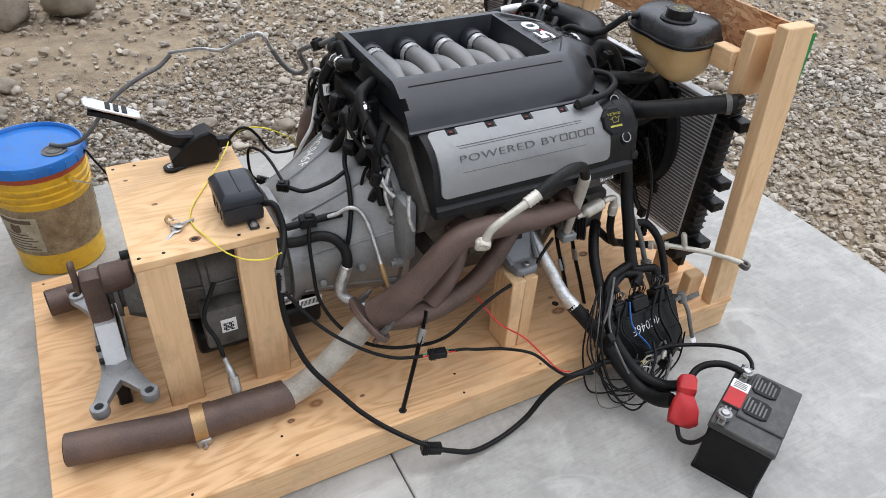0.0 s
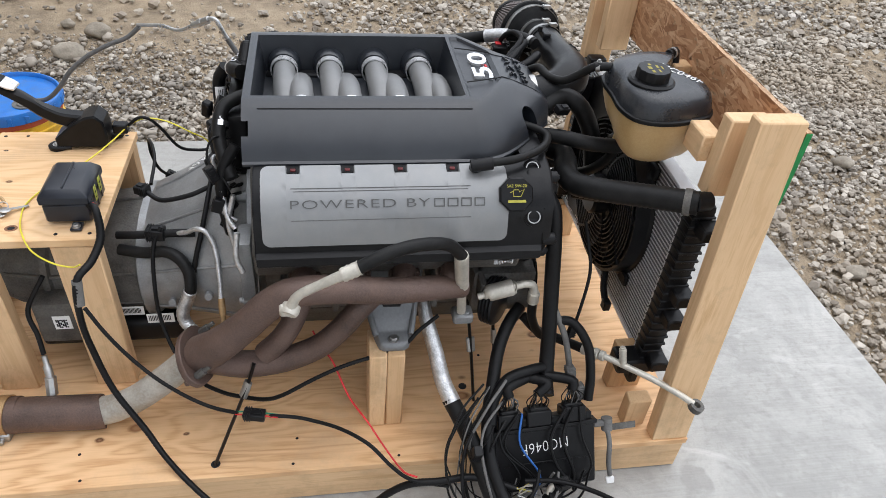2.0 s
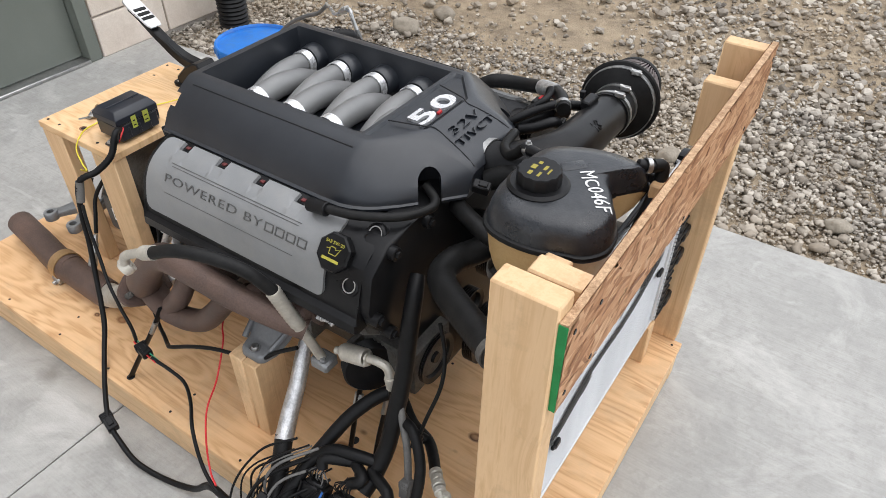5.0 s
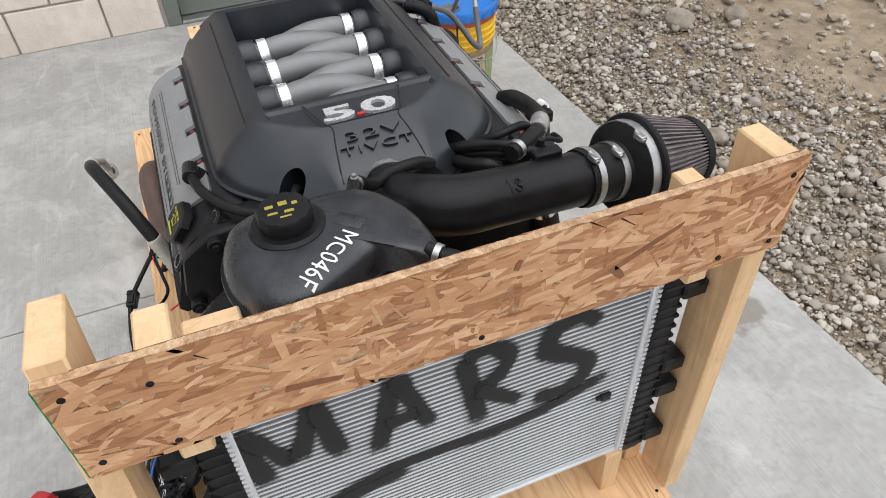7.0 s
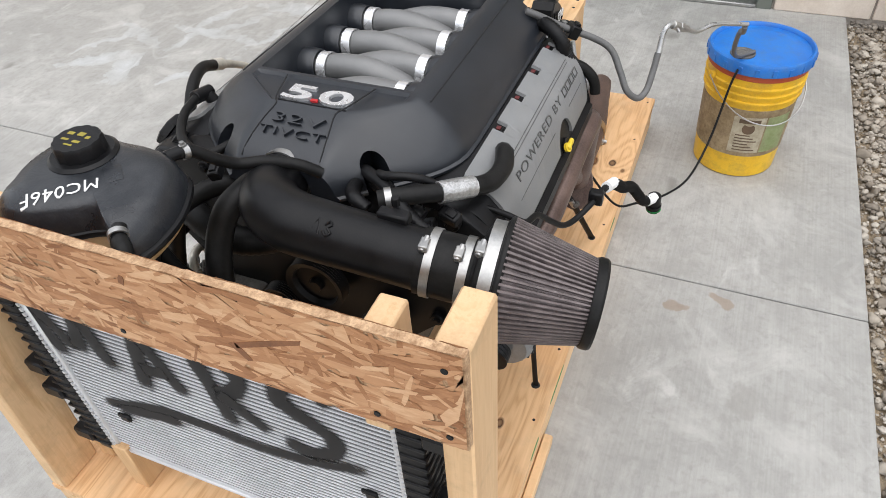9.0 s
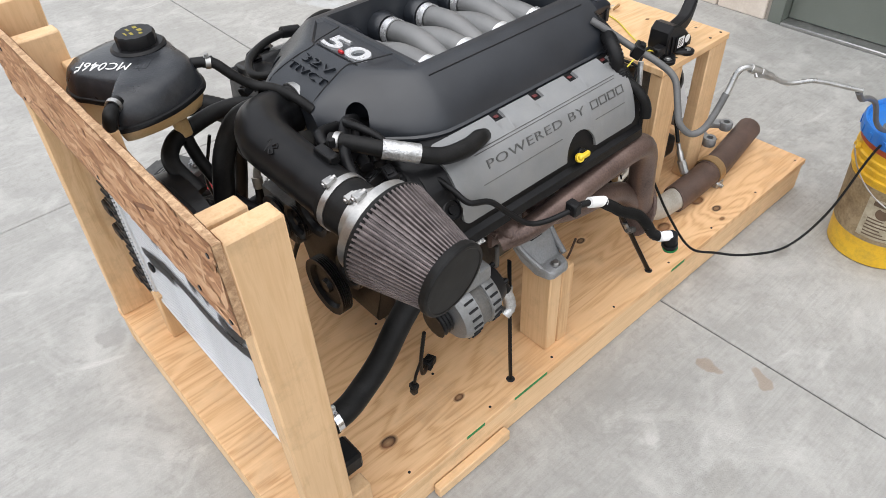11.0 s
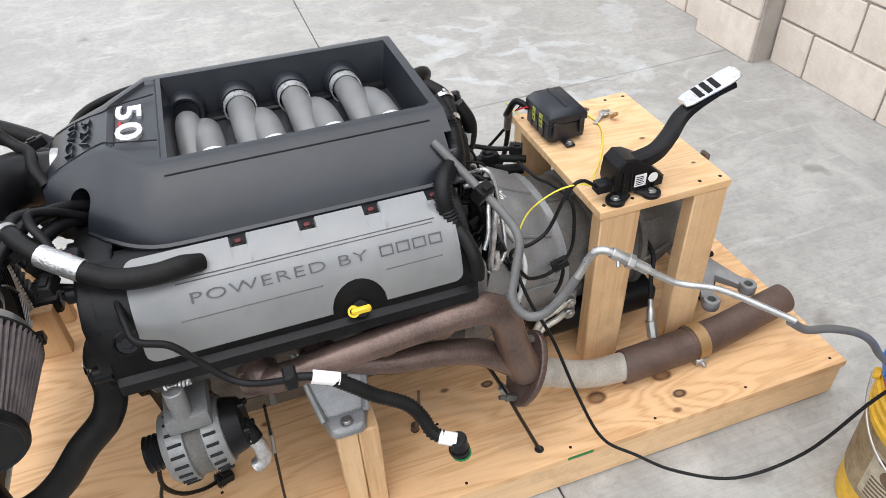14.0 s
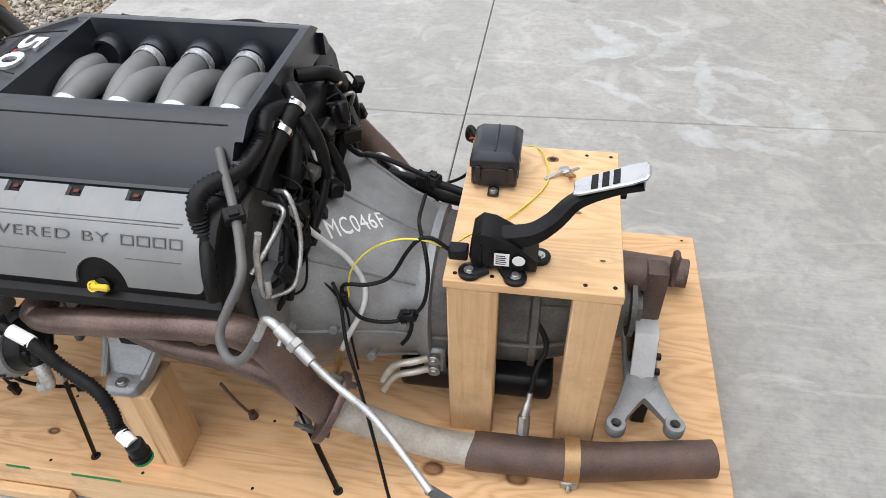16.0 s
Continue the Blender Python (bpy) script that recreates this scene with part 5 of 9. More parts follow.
# exhaust manifolds
def manifold(s, mat, log, branch, fl, label, roll=0.0):
    root = None
    bm = bmesh.new()
    tube(bm, [(x, s * a, z) for x, a, z, r in log], [r for *_, r in log], 18, 7)
    root = part("exhaust_manifold", bm, mat, engine, label, sharp=60)
    for br in branch:
        bm = bmesh.new()
        tube(bm, [(x, s * a, z) for x, a, z, r in br], [r for *_, r in br], 16, 7)
        part("manifold_branch", bm, mat, root, sharp=60)
    for k in range(4):
        x = log[0][0] - 0.02 - 0.103 * k
        bm = bmesh.new()
        rbox(bm, x - 0.032, x + 0.032, min(s * 0.300, s * 0.316), max(s * 0.300, s * 0.316), 0.485, 0.565, 0.006)
        z = lin(-x, [(-q[0], q[2]) for q in log])
        a = lin(-x, [(-q[0], q[1]) for q in log])
        tube(bm, [(x, s * 0.305, 0.53), (x - 0.004, s * 0.34, 0.528), (x - 0.012, s * a, z)], [0.026, 0.026, 0.024], 14, 4)
        part("port_flange", bm, mat, root)
        for dx in (-0.026, 0.026):
            bm = bmesh.new()
            rod(bm, (x + dx, s * 0.315, 0.53), (x + dx, s * 0.331, 0.53), 0.007, 6)
            part("port_nut", bm, mat, root)
    m = along(fl[0], fl[1], roll)
    bm = bmesh.new()
    out = [(0.076 * math.cos(a) * (1.0 if abs(math.cos(a)) < 0.8 else 1.08), 0.051 * math.sin(a)) for a in [2 * math.pi * k / 24 for k in range(24)]]
    prism(bm, out, -0.009, 0.006, m, 0.002)
    for dx in (-0.064, 0.064):
        p = m @ Vector((dx, 0, 0.006))
        rod(bm, p, m @ Vector((dx, 0, 0.022)), 0.007, 6)
    part("collector_flange", bm, mat, root)
    for dx in (-0.064, 0.064):
        bm = bmesh.new()
        rod(bm, m @ Vector((dx, 0, -0.034)), m @ Vector((dx, 0, -0.009)), 0.0085, 6)
        rod(bm, m @ Vector((dx, 0, -0.050)), m @ Vector((dx, 0, -0.034)), 0.0052, 10)
        part("flange_stud", bm, ALLOY_DARK, root, "rusty flange stud with nut")
    return root


manifold(-1, IRON, [(-0.065, 0.345, 0.502, 0.023), (-0.109, 0.362, 0.520, 0.026), (-0.218, 0.378, 0.531, 0.028), (-0.309, 0.385, 0.545, 0.029), (-0.375, 0.387, 0.550, 0.030), (-0.425, 0.386, 0.541, 0.031), (-0.469, 0.385, 0.508, 0.032), (-0.520, 0.382, 0.450, 0.033), (-0.572, 0.370, 0.392, 0.037), (-0.618, 0.345, 0.338, 0.043)],
         [[(-0.235, 0.335, 0.500, 0.022), (-0.282, 0.360, 0.470, 0.0245), (-0.318, 0.368, 0.425, 0.025), (-0.365, 0.371, 0.375, 0.026), (-0.42, 0.372, 0.345, 0.027), (-0.475, 0.370, 0.328, 0.028), (-0.535, 0.362, 0.318, 0.030), (-0.60, 0.345, 0.322, 0.034)],
          [(-0.395, 0.335, 0.50, 0.022), (-0.415, 0.358, 0.455, 0.023), (-0.445, 0.366, 0.400, 0.024), (-0.485, 0.366, 0.350, 0.026)]],
         ((-0.637, -0.332, 0.318), (-0.70, -0.335, 0.262)), "rust-brown cast exhaust manifold")
manifold(1, COPPER, [(-0.085, 0.330, 0.512, 0.022), (-0.14, 0.357, 0.531, 0.0235), (-0.244, 0.362, 0.546, 0.0245), (-0.36, 0.362, 0.558, 0.025), (-0.44, 0.362, 0.565, 0.0265), (-0.495, 0.360, 0.560, 0.029), (-0.532, 0.352, 0.520, 0.030), (-0.553, 0.343, 0.455, 0.031), (-0.572, 0.335, 0.385, 0.033), (-0.596, 0.322, 0.322, 0.036)],
         [[(-0.22, 0.30, 0.475, 0.020), (-0.32, 0.320, 0.452, 0.022), (-0.42, 0.322, 0.436, 0.024), (-0.50, 0.322, 0.408, 0.026), (-0.57, 0.322, 0.352, 0.030)]],
         ((-0.606, 0.315, 0.308), (-0.69, 0.308, 0.262)), "coppery brown cast exhaust manifold", radians(72))

# hoses and tubes fixed to the engine
def hose(pts, r, mat, parent, name="hose", label="", seg=10, n=6, rib=0.0, pitch=0.006):
    b = bmesh.new()
    tube(b, pts, r, seg, n, rib, pitch)
    return part(name, b, mat, parent, label, sharp=60 if not rib else 80)


vent = hose([(0.075, -0.135, 0.775), (0.108, -0.155, 0.772), (0.117, -0.185, 0.772), (0.09, -0.235, 0.775), (0.03, -0.275, 0.777), (-0.03, -0.290, 0.777)], 0.0085, RUBBER, engine, "vent_hose", "thin black vent hose")
bm = bmesh.new()
rod(bm, (-0.022, -0.291, 0.778), (-0.066, -0.289, 0.770), 0.013, 14)
rod(bm, (-0.052, -0.286, 0.770), (-0.055, -0.270, 0.748), 0.012, 14)
part("elbow", bm, BLACK, vent)
hp = hose([(0.180, 0.195, 0.812), (0.155, 0.235, 0.812), (0.125, 0.270, 0.803), (0.085, 0.298, 0.789), (0.04, 0.318, 0.773), (-0.01, 0.320, 0.766), (-0.05, 0.310, 0.762), (-0.075, 0.298, 0.752)], [0.0145, 0.0145, 0.0145, 0.015, 0.0155, 0.016, 0.016, 0.013], RUBBER, engine, "breather_hose", "black breather hose with foil band")
bm = bmesh.new()
tube(bm, [(0.128, 0.267, 0.804), (0.105, 0.284, 0.797), (0.078, 0.301, 0.787)], 0.0168, 14, 5)
part("foil_band", bm, FOIL, hp, "crumpled silver foil band")
bm = bmesh.new()
ring(bm, (0.172, 0.208, 0.812), (-0.5, 0.8, 0), 0.0145, 0.010, 0.002)
part("hose_clamp", bm, STEEL, hp)
hose([(0.085, 0.145, 0.775), (0.115, 0.165, 0.805), (0.14, 0.19, 0.825), (0.135, 0.225, 0.828), (0.12, 0.25, 0.815), (0.11, 0.268, 0.792)], 0.0062, BLACK, engine, "wire_conduit", "", 8, 8, 0.0012, 0.004)
hose([(0.12, 0.125, 0.780), (0.15, 0.135, 0.790), (0.175, 0.155, 0.800), (0.18, 0.175, 0.790)], 0.010, BLACK, engine, "wire_conduit", "", 10, 6, 0.0016, 0.006)
bm = bmesh.new()
rbox(bm, 0.085, 0.125, 0.235, 0.265, 0.765, 0.785, 0.003)
plug = part("connector", bm, BLACK, engine)
bm = bmesh.new()
rbox(bm, 0.095, 0.110, 0.252, 0.268, 0.782, 0.788, 0.001)
part("connector_lock", bm, RED, plug)
# far-side harness tail with a loose plug
tail = hose([(0.13, 0.27, 0.749), (0.09, 0.283, 0.742), (0.056, 0.305, 0.731), (0.045, 0.345, 0.716), (0.035, 0.373, 0.700), (-0.006, 0.382, 0.685), (-0.040, 0.396, 0.648), (-0.072, 0.412, 0.616), (-0.105, 0.428, 0.610), (-0.150, 0.449, 0.622)], 0.0055, WIRE, engine, "harness_tail", "black wire tail clipped along the valve cover")
bm = bmesh.new()
rbox(bm, -0.165, -0.145, 0.437, 0.463, 0.612, 0.640, 0.003)
part("clip", bm, BLACK, tail)

# near-side refrigerant hose
ac = hose([(-0.415, -0.471, 0.590), (-0.400, -0.473, 0.618), (-0.360, -0.476, 0.645), (-0.318, -0.477, 0.668)], [0.0105, 0.0092, 0.0092, 0.0105], PALE_HOSE, engine, "refrigerant_tube", "pale aluminium tube with an open fitting")
bm = bmesh.new()
lathe(bm, [(0.008, -0.012), (0.017, -0.012), (0.018, 0.0), (0.015, 0.008), (0.007, 0.008)], along((-0.418, -0.471, 0.578), (-0.424, -0.485, 0.570)), 20, close=False)
rbox(bm, -0.437, -0.405, -0.477, -0.462, 0.566, 0.592, 0.004)
part("fitting", bm, PALE_HOSE, ac)
bm = bmesh.new()
tube(bm, [(-0.322, -0.477, 0.666), (-0.290, -0.474, 0.680)], 0.0128, 16, 6, 0.0016, 0.009)
part("crimp", bm, PALE_HOSE, ac, "crimped ferrule")
hose([(-0.292, -0.474, 0.679), (-0.24, -0.462, 0.700), (-0.18, -0.440, 0.700), (-0.12, -0.412, 0.675), (-0.085, -0.388, 0.625)], 0.0125, RUBBER, ac, "rubber_hose", "thick black rubber hose", 14)
bm = bmesh.new()
tube(bm, [(-0.087, -0.390, 0.630), (-0.077, -0.372, 0.565), (-0.070, -0.358, 0.520)], 0.0135, 16, 8, 0.0016, 0.010)
part("crimp", bm, PALE_HOSE, ac)
hose([(-0.072, -0.360, 0.525), (-0.062, -0.340, 0.455), (-0.055, -0.325, 0.40)], 0.0105, PALE_HOSE, ac, "tube_end")
bm = bmesh.new()
rbox(bm, -0.075, -0.03, -0.345, -0.305, 0.385, 0.412, 0.005)
bolt(bm, (-0.045, -0.335, 0.412), (0, 0, 1), 0.006)
part("port_block", bm, ALLOY, ac)
drier = hose([(-0.02, -0.318, 0.445), (0.0, -0.318, 0.452), (0.005, -0.318, 0.455), (0.055, -0.316, 0.468), (0.060, -0.316, 0.470), (0.085, -0.315, 0.475), (0.105, -0.312, 0.466), (0.112, -0.310, 0.43)], [0.008, 0.008, 0.019, 0.019, 0.009, 0.009, 0.009, 0.011], PALE_HOSE, engine, "muffler_tube", "pale refrigerant muffler with a bent tube", 16)
bm = bmesh.new()
tube(bm, [(0.111, -0.311, 0.445), (0.113, -0.309, 0.415)], 0.0125, 14, 6, 0.0014, 0.008)
part("crimp", bm, PALE_HOSE, drier)
hose([(0.113, -0.309, 0.418), (0.12, -0.31, 0.36), (0.15, -0.305, 0.30), (0.185, -0.30, 0.285)], 0.011, RUBBER, drier, "rubber_hose")

# rear of the engine: hoses, plugs and valves
bm = bmesh.new()
rbox(bm, -0.548, -0.502, -0.10, 0.10, 0.63, 0.775, 0.012, None, 2)
rear = part("rear_housing", bm, BLACK, engine, "black housings at the back of the intake")
for pts, r, mat, rib in (([(-0.515, 0.02, 0.815), (-0.536, 0.055, 0.805), (-0.530, 0.110, 0.792), (-0.518, 0.165, 0.768), (-0.508, 0.205, 0.735)], 0.0165, RUBBER, 0),
                         ([(-0.51, 0.06, 0.77), (-0.54, 0.10, 0.765), (-0.545, 0.13, 0.735), (-0.54, 0.15, 0.70)], 0.013, RUBBER, 0),
                         ([(-0.515, 0.06, 0.800), (-0.510, 0.127, 0.822), (-0.512, 0.165, 0.800), (-0.497, 0.225, 0.785), (-0.462, 0.272, 0.785), (-0.450, 0.296, 0.770), (-0.453, 0.306, 0.738), (-0.462, 0.318, 0.712)], 0.0135, BLACK, 0.0030),
                         ([(-0.460, 0.315, 0.718), (-0.470, 0.340, 0.705), (-0.476, 0.360, 0.685), (-0.479, 0.368, 0.665), (-0.478, 0.371, 0.645)], 0.0115, RUBBER, 0),
                         ([(-0.50, -0.05, 0.80), (-0.545, -0.085, 0.79), (-0.555, -0.13, 0.755), (-0.545, -0.17, 0.72), (-0.53, -0.20, 0.69)], 0.014, RUBBER, 0),
                         ([(-0.52, -0.17, 0.75), (-0.55, -0.19, 0.70), (-0.555, -0.20, 0.63), (-0.545, -0.21, 0.56)], 0.012, WIRE, 0),
                         ([(-0.55, 0.02, 0.70), (-0.57, 0.07, 0.66), (-0.565, 0.12, 0.62), (-0.55, 0.17, 0.58), (-0.53, 0.22, 0.54)], 0.010, WIRE, 0),
                         ([(-0.55, -0.02, 0.68), (-0.58, 0.0, 0.62), (-0.59, 0.03, 0.575), (-0.60, 0.08, 0.55)], 0.012, WIRE, 0),
                         ([(-0.535, 0.20, 0.68), (-0.55, 0.22, 0.64), (-0.548, 0.235, 0.58), (-0.54, 0.25, 0.53)], 0.008, WIRE, 0)):
    hose(pts, r, mat, rear, "rear_hose", "", 10, 6, rib, 0.007)
for a, ax, r in (((-0.5355, 0.066, 0.803), (0.05, 0.97, -0.2), 0.0172), ((-0.528, 0.118, 0.790), (0.2, 0.9, -0.38), 0.0172), ((-0.55, -0.115, 0.765), (-0.1, -0.7, -0.6), 0.0145)):
    bm = bmesh.new()
    ring(bm, a, ax, r, 0.011, 0.0018)
    bolt(bm, Vector(a) + Vector((0, 0, r)), (0, 0, 1), 0.0035, 0.006)
    part("hose_clamp", bm, CHROME, rear)
for k, (x, y, z, dx, dy, dz) in enumerate(((-0.565, 0.02, 0.735, 0.03, 0.04, 0.03), (-0.57, -0.05, 0.72, 0.035, 0.03, 0.045), (-0.55, 0.16, 0.66, 0.03, 0.03, 0.03), (-0.545, 0.19, 0.60, 0.028, 0.035, 0.03), (-0.575, -0.08, 0.66, 0.03, 0.05, 0.03),
                                          (-0.56, -0.14, 0.66, 0.03, 0.03, 0.05), (-0.58, 0.055, 0.63, 0.03, 0.03, 0.03), (-0.555, 0.10, 0.70, 0.025, 0.04, 0.025), (-0.55, -0.18, 0.62, 0.03, 0.03, 0.04), (-0.59, -0.02, 0.75, 0.02, 0.02, 0.04))):
    bm = bmesh.new()
    rbox(bm, -dx / 2, dx / 2, -dy / 2, dy / 2, -dz / 2, dz / 2, 0.004, pose(x, y, z, 20 * math.sin(k), 25 * math.cos(k * 2), 37 * k))
    part("connector", bm, (BLACK, ALLOY_DARK)[(0, 0, 0, 0, 0, 0, 0, 1, 0, 0)[k]], rear)
for pts, q0, q1, turn in (([(-0.560, 0.050, 0.64), (-0.575, 0.075, 0.70), (-0.575, 0.090, 0.76), (-0.555, 0.080, 0.80)], (-0.576, 0.082, 0.722), (-0.576, 0.089, 0.750), 60), ([(-0.555, -0.05, 0.62), (-0.568, -0.070, 0.67), (-0.568, -0.085, 0.72), (-0.550, -0.08, 0.76)], (-0.569, -0.076, 0.682), (-0.569, -0.083, 0.708), 200)):
    hose(pts, 0.0135, WIRE, rear, "rear_hose", "", 14)
    bm = bmesh.new()
    m = along(q0, q1)
    lathe(bm, [(0.0143, 0), (0.0148, 0.0), (0.0148, 0.028), (0.0143, 0.028)], m, 20, close=False, arc=radians(200), start=radians(turn))
    tag = part("paper_tag", bm, WHITE, rear, "white paper barcode tag")
    bm = bmesh.new()
    for k in range(9):
        lathe(bm, [(0.0149, 0.006), (0.0153, 0.006), (0.0153, 0.022), (0.0149, 0.022)], m, 1, close=False, arc=radians(7), start=radians(turn + 30 + 15 * k))
    part("barcode", bm, INK_SHADE, tag)
for pts in ([(-0.53, -0.215, 0.66), (-0.545, -0.225, 0.60), (-0.535, -0.24, 0.545)], [(-0.52, -0.30, 0.63), (-0.525, -0.315, 0.58), (-0.515, -0.32, 0.545)], [(-0.540, 0.300, 0.725), (-0.533, 0.308, 0.690), (-0.530, 0.310, 0.655), (-0.526, 0.311, 0.615), (-0.530, 0.312, 0.598), (-0.538, 0.312, 0.606), (-0.538, 0.306, 0.630)]):
    hose(pts, 0.006, FOIL, rear, "foil_sleeve", "silver sleeved sensor lead", 8)
bm = bmesh.new()
rbox(bm, -0.528, -0.496, -0.30, -0.225, 0.44, 0.60, 0.012, None, 2)
part("rear_bracket", bm, ALLOY, rear)
bm = bmesh.new()
rbox(bm, -0.528, -0.496, 0.225, 0.30, 0.44, 0.60, 0.012, None, 2)
part("rear_bracket", bm, ALLOY, rear)

# thin wires and small plugs crowded behind the intake, and loom sleeves by the throttle
wr = random.Random(33)
for k in range(26):
    s = 1 if k % 3 else -1
    y0, z0 = s * wr.uniform(0.02, 0.22), wr.uniform(0.62, 0.745)
    y1, z1 = y0 + s * wr.uniform(0.02, 0.09), z0 - wr.uniform(0.05, 0.14)
    xa = -0.515 - wr.uniform(0.0, 0.02)
    pts = [(xa, y0, z0), (xa - wr.uniform(0.02, 0.045), y0 + s * 0.02, z0 + wr.uniform(-0.01, 0.015)), (xa - wr.uniform(0.02, 0.05), (y0 + y1) / 2, (z0 + z1) / 2), (xa - wr.uniform(0.01, 0.04), y1, z1), (xa, y1 + s * 0.015, z1 - 0.02)]
    hose(pts, wr.choice((0.0022, 0.003, 0.004, 0.0055)), WIRE if k % 7 else FOIL, rear, "rear_wire", "", 7, 5, 0.0005, 0.006)
    if k % 4 == 0:
        b = bmesh.new()
        rbox(b, -0.011, 0.011, -0.009, 0.009, -0.016, 0.016, 0.002, pose(xa - 0.035, y1, z1 + 0.01, 30 * math.sin(k), 20 * math.cos(k), 40 * k))
        rbox(b, -0.013, 0.013, -0.005, 0.005, -0.004, 0.010, 0.001, pose(xa - 0.035, y1, z1 + 0.01, 30 * math.sin(k), 20 * math.cos(k), 40 * k))
        part("connector", b, BLACK, rear)
loom = hose([(0.078, 0.118, 0.775), (0.115, 0.150, 0.800), (0.150, 0.195, 0.812), (0.185, 0.245, 0.800), (0.195, 0.285, 0.780)], 0.0085, BLACK, engine, "loom_sleeve", "black corrugated loom sleeve", 10, 6, 0.0022, 0.006)
hose([(0.080, 0.130, 0.760), (0.112, 0.160, 0.780), (0.140, 0.205, 0.785), (0.150, 0.250, 0.770)], 0.010, BLACK, engine, "loom_sleeve", "black corrugated loom sleeve", 10, 6, 0.0024, 0.007)
for p, a in (((0.165, 0.225, 0.790), 30), ((0.130, 0.285, 0.765), 75), ((0.145, 0.255, 0.745), 10), ((0.105, 0.225, 0.755), 50), ((0.17, -0.10, 0.790), 20)):
    b = bmesh.new()
    rbox(b, -0.016, 0.016, -0.010, 0.010, -0.009, 0.009, 0.002, pose(*p, 15, 10, a))
    rbox(b, -0.006, 0.010, -0.006, 0.006, 0.008, 0.012, 0.001, pose(*p, 15, 10, a))
    part("connector", b, BLACK, loom)

# ---- air intake ----
intake = thing("air_intake", (0.24, 0.2, 0.75), "black plastic intake pipe with a cone air filter", "air intake")
bm = bmesh.new()
tube(bm, [(0.118, 0.0, 0.772), (0.150, 0.002, 0.775), (0.190, 0.012, 0.783), (0.222, 0.040, 0.790), (0.240, 0.085, 0.790), (0.242, 0.135, 0.787), (0.240, 0.20, 0.781), (0.236, 0.300, 0.772)],
     [0.043, 0.0435, 0.0455, 0.047, 0.047, 0.0455, 0.0445, 0.0445], 30, 8)
pipe = part("intake_pipe", bm, BLACK, intake, "matte black moulded pipe with raised marks", sharp=60)
bm = bmesh.new()
ring(bm, (0.128, 0.0, 0.773), (1, 0, 0.1), 0.0435, 0.012, 0.003)
part("hose_clamp", bm, STEEL, intake)
# raised mark: plain shapes
bm = bmesh.new()
m = basis((0.268, 0.150, 0.8215), (0, 1, 0), (-0.83, 0, 0.55))
for pts in ([(-0.022, -0.010), (-0.016, 0.012), (-0.010, -0.004), (-0.003, 0.012), (0.001, -0.010)], [(0.008, 0.004), (0.014, 0.011), (0.018, 0.006), (0.012, 0.001), (0.019, -0.005), (0.012, -0.010), (0.007, -0.004)]):
    tube(bm, [m @ Vector((x, y, 0)) for x, y in pts], 0.0018, 6, 2)
part("raised_mark", bm, BLACK, pipe)
d = Vector((-0.014, 0.115, -0.0165)).normalized()
c0 = Vector((0.2365, 0.292, 0.7725))


def on(k):
    return c0 + d * k


bm = bmesh.new()
tube(bm, [on(-0.008), on(0.03), on(0.072)], 0.0475, 30, 3)
part("coupler", bm, RUBBER, intake, "black rubber coupler")
for k, r, w in ((0.008, 0.0478, 0.012), (0.056, 0.0478, 0.012), (0.089, 0.0780, 0.017)):
    bm = bmesh.new()
    ring(bm, on(k), d, r, w, 0.0018, 40)
    band = part("hose_clamp", bm, STEEL, intake, "bright worm-drive hose clamp")
    bm = bmesh.new()
    p = on(k) + Vector((0.35, 0, 0.94)) * (r + 0.005)
    rbox(bm, -0.010, 0.010, -0.0065, 0.0065, -0.005, 0.005, 0.0015, Matrix.Translation(p) @ d.to_track_quat('Y', 'Z').to_matrix().to_4x4())
    rod(bm, p + Vector((-0.013, 0, 0.003)), p + Vector((0.012, 0, -0.002)), 0.0042, 8)
    part("clamp_screw", bm, STEEL, band)
bm = bmesh.new()
lathe(bm, [(0.046, 0.064), (0.050, 0.070), (0.0640, 0.074), (0.0770, 0.080), (0.0782, 0.098), (0.086, 0.100), (0.0885, 0.103), (0.0885, 0.107), (0.085, 0.110), (0.04, 0.110)], along(c0, c0 + d), 40)
part("filter_base", bm, RUBBER, intake, "black rubber filter flange", sharp=35)
bm = bmesh.new()
pleats, m = 64, along(c0, c0 + d)
r0, r1, h0, h1 = 0.086, 0.057, 0.106, 0.228
rings = []
for j in range(9):
    f = j / 8
    h = h0 + (h1 - h0) * f
    r = r0 + (r1 - r0) * f
    rings.append([m @ Vector(((r + (0.0022 if k % 4 in (1, 2) else -0.0042)) * math.cos(2 * math.pi * (k + (0.28 if k % 4 in (0, 2) else -0.28)) / (4 * pleats)),
                              (r + (0.0022 if k % 4 in (1, 2) else -0.0042)) * math.sin(2 * math.pi * (k + (0.28 if k % 4 in (0, 2) else -0.28)) / (4 * pleats)), h)) for k in range(4 * pleats)])
loft(bm, rings)
part("filter_pleats", bm, PLEAT, intake, "dusty grey wire-mesh filter pleats", sharp=25)
bm = bmesh.new()
lathe(bm, [(0.04, 0.224), (0.0615, 0.224), (0.0632, 0.228), (0.0632, 0.236), (0.061, 0.2395), (0.057, 0.2398), (0.055, 0.2385), (0.001, 0.2385)], along(c0, c0 + d), 44)
part("filter_cap", bm, RUBBER, intake, "flat black rubber end cap", sharp=30)
bm = bmesh.new()
rbox(bm, 0.205, 0.225, 0.215, 0.262, 0.812, 0.830, 0.003)
rod(bm, (0.2, 0.235, 0.828), (0.2, 0.235, 0.842), 0.006, 8)
part("sensor", bm, BLACK, intake, "black air-flow sensor")

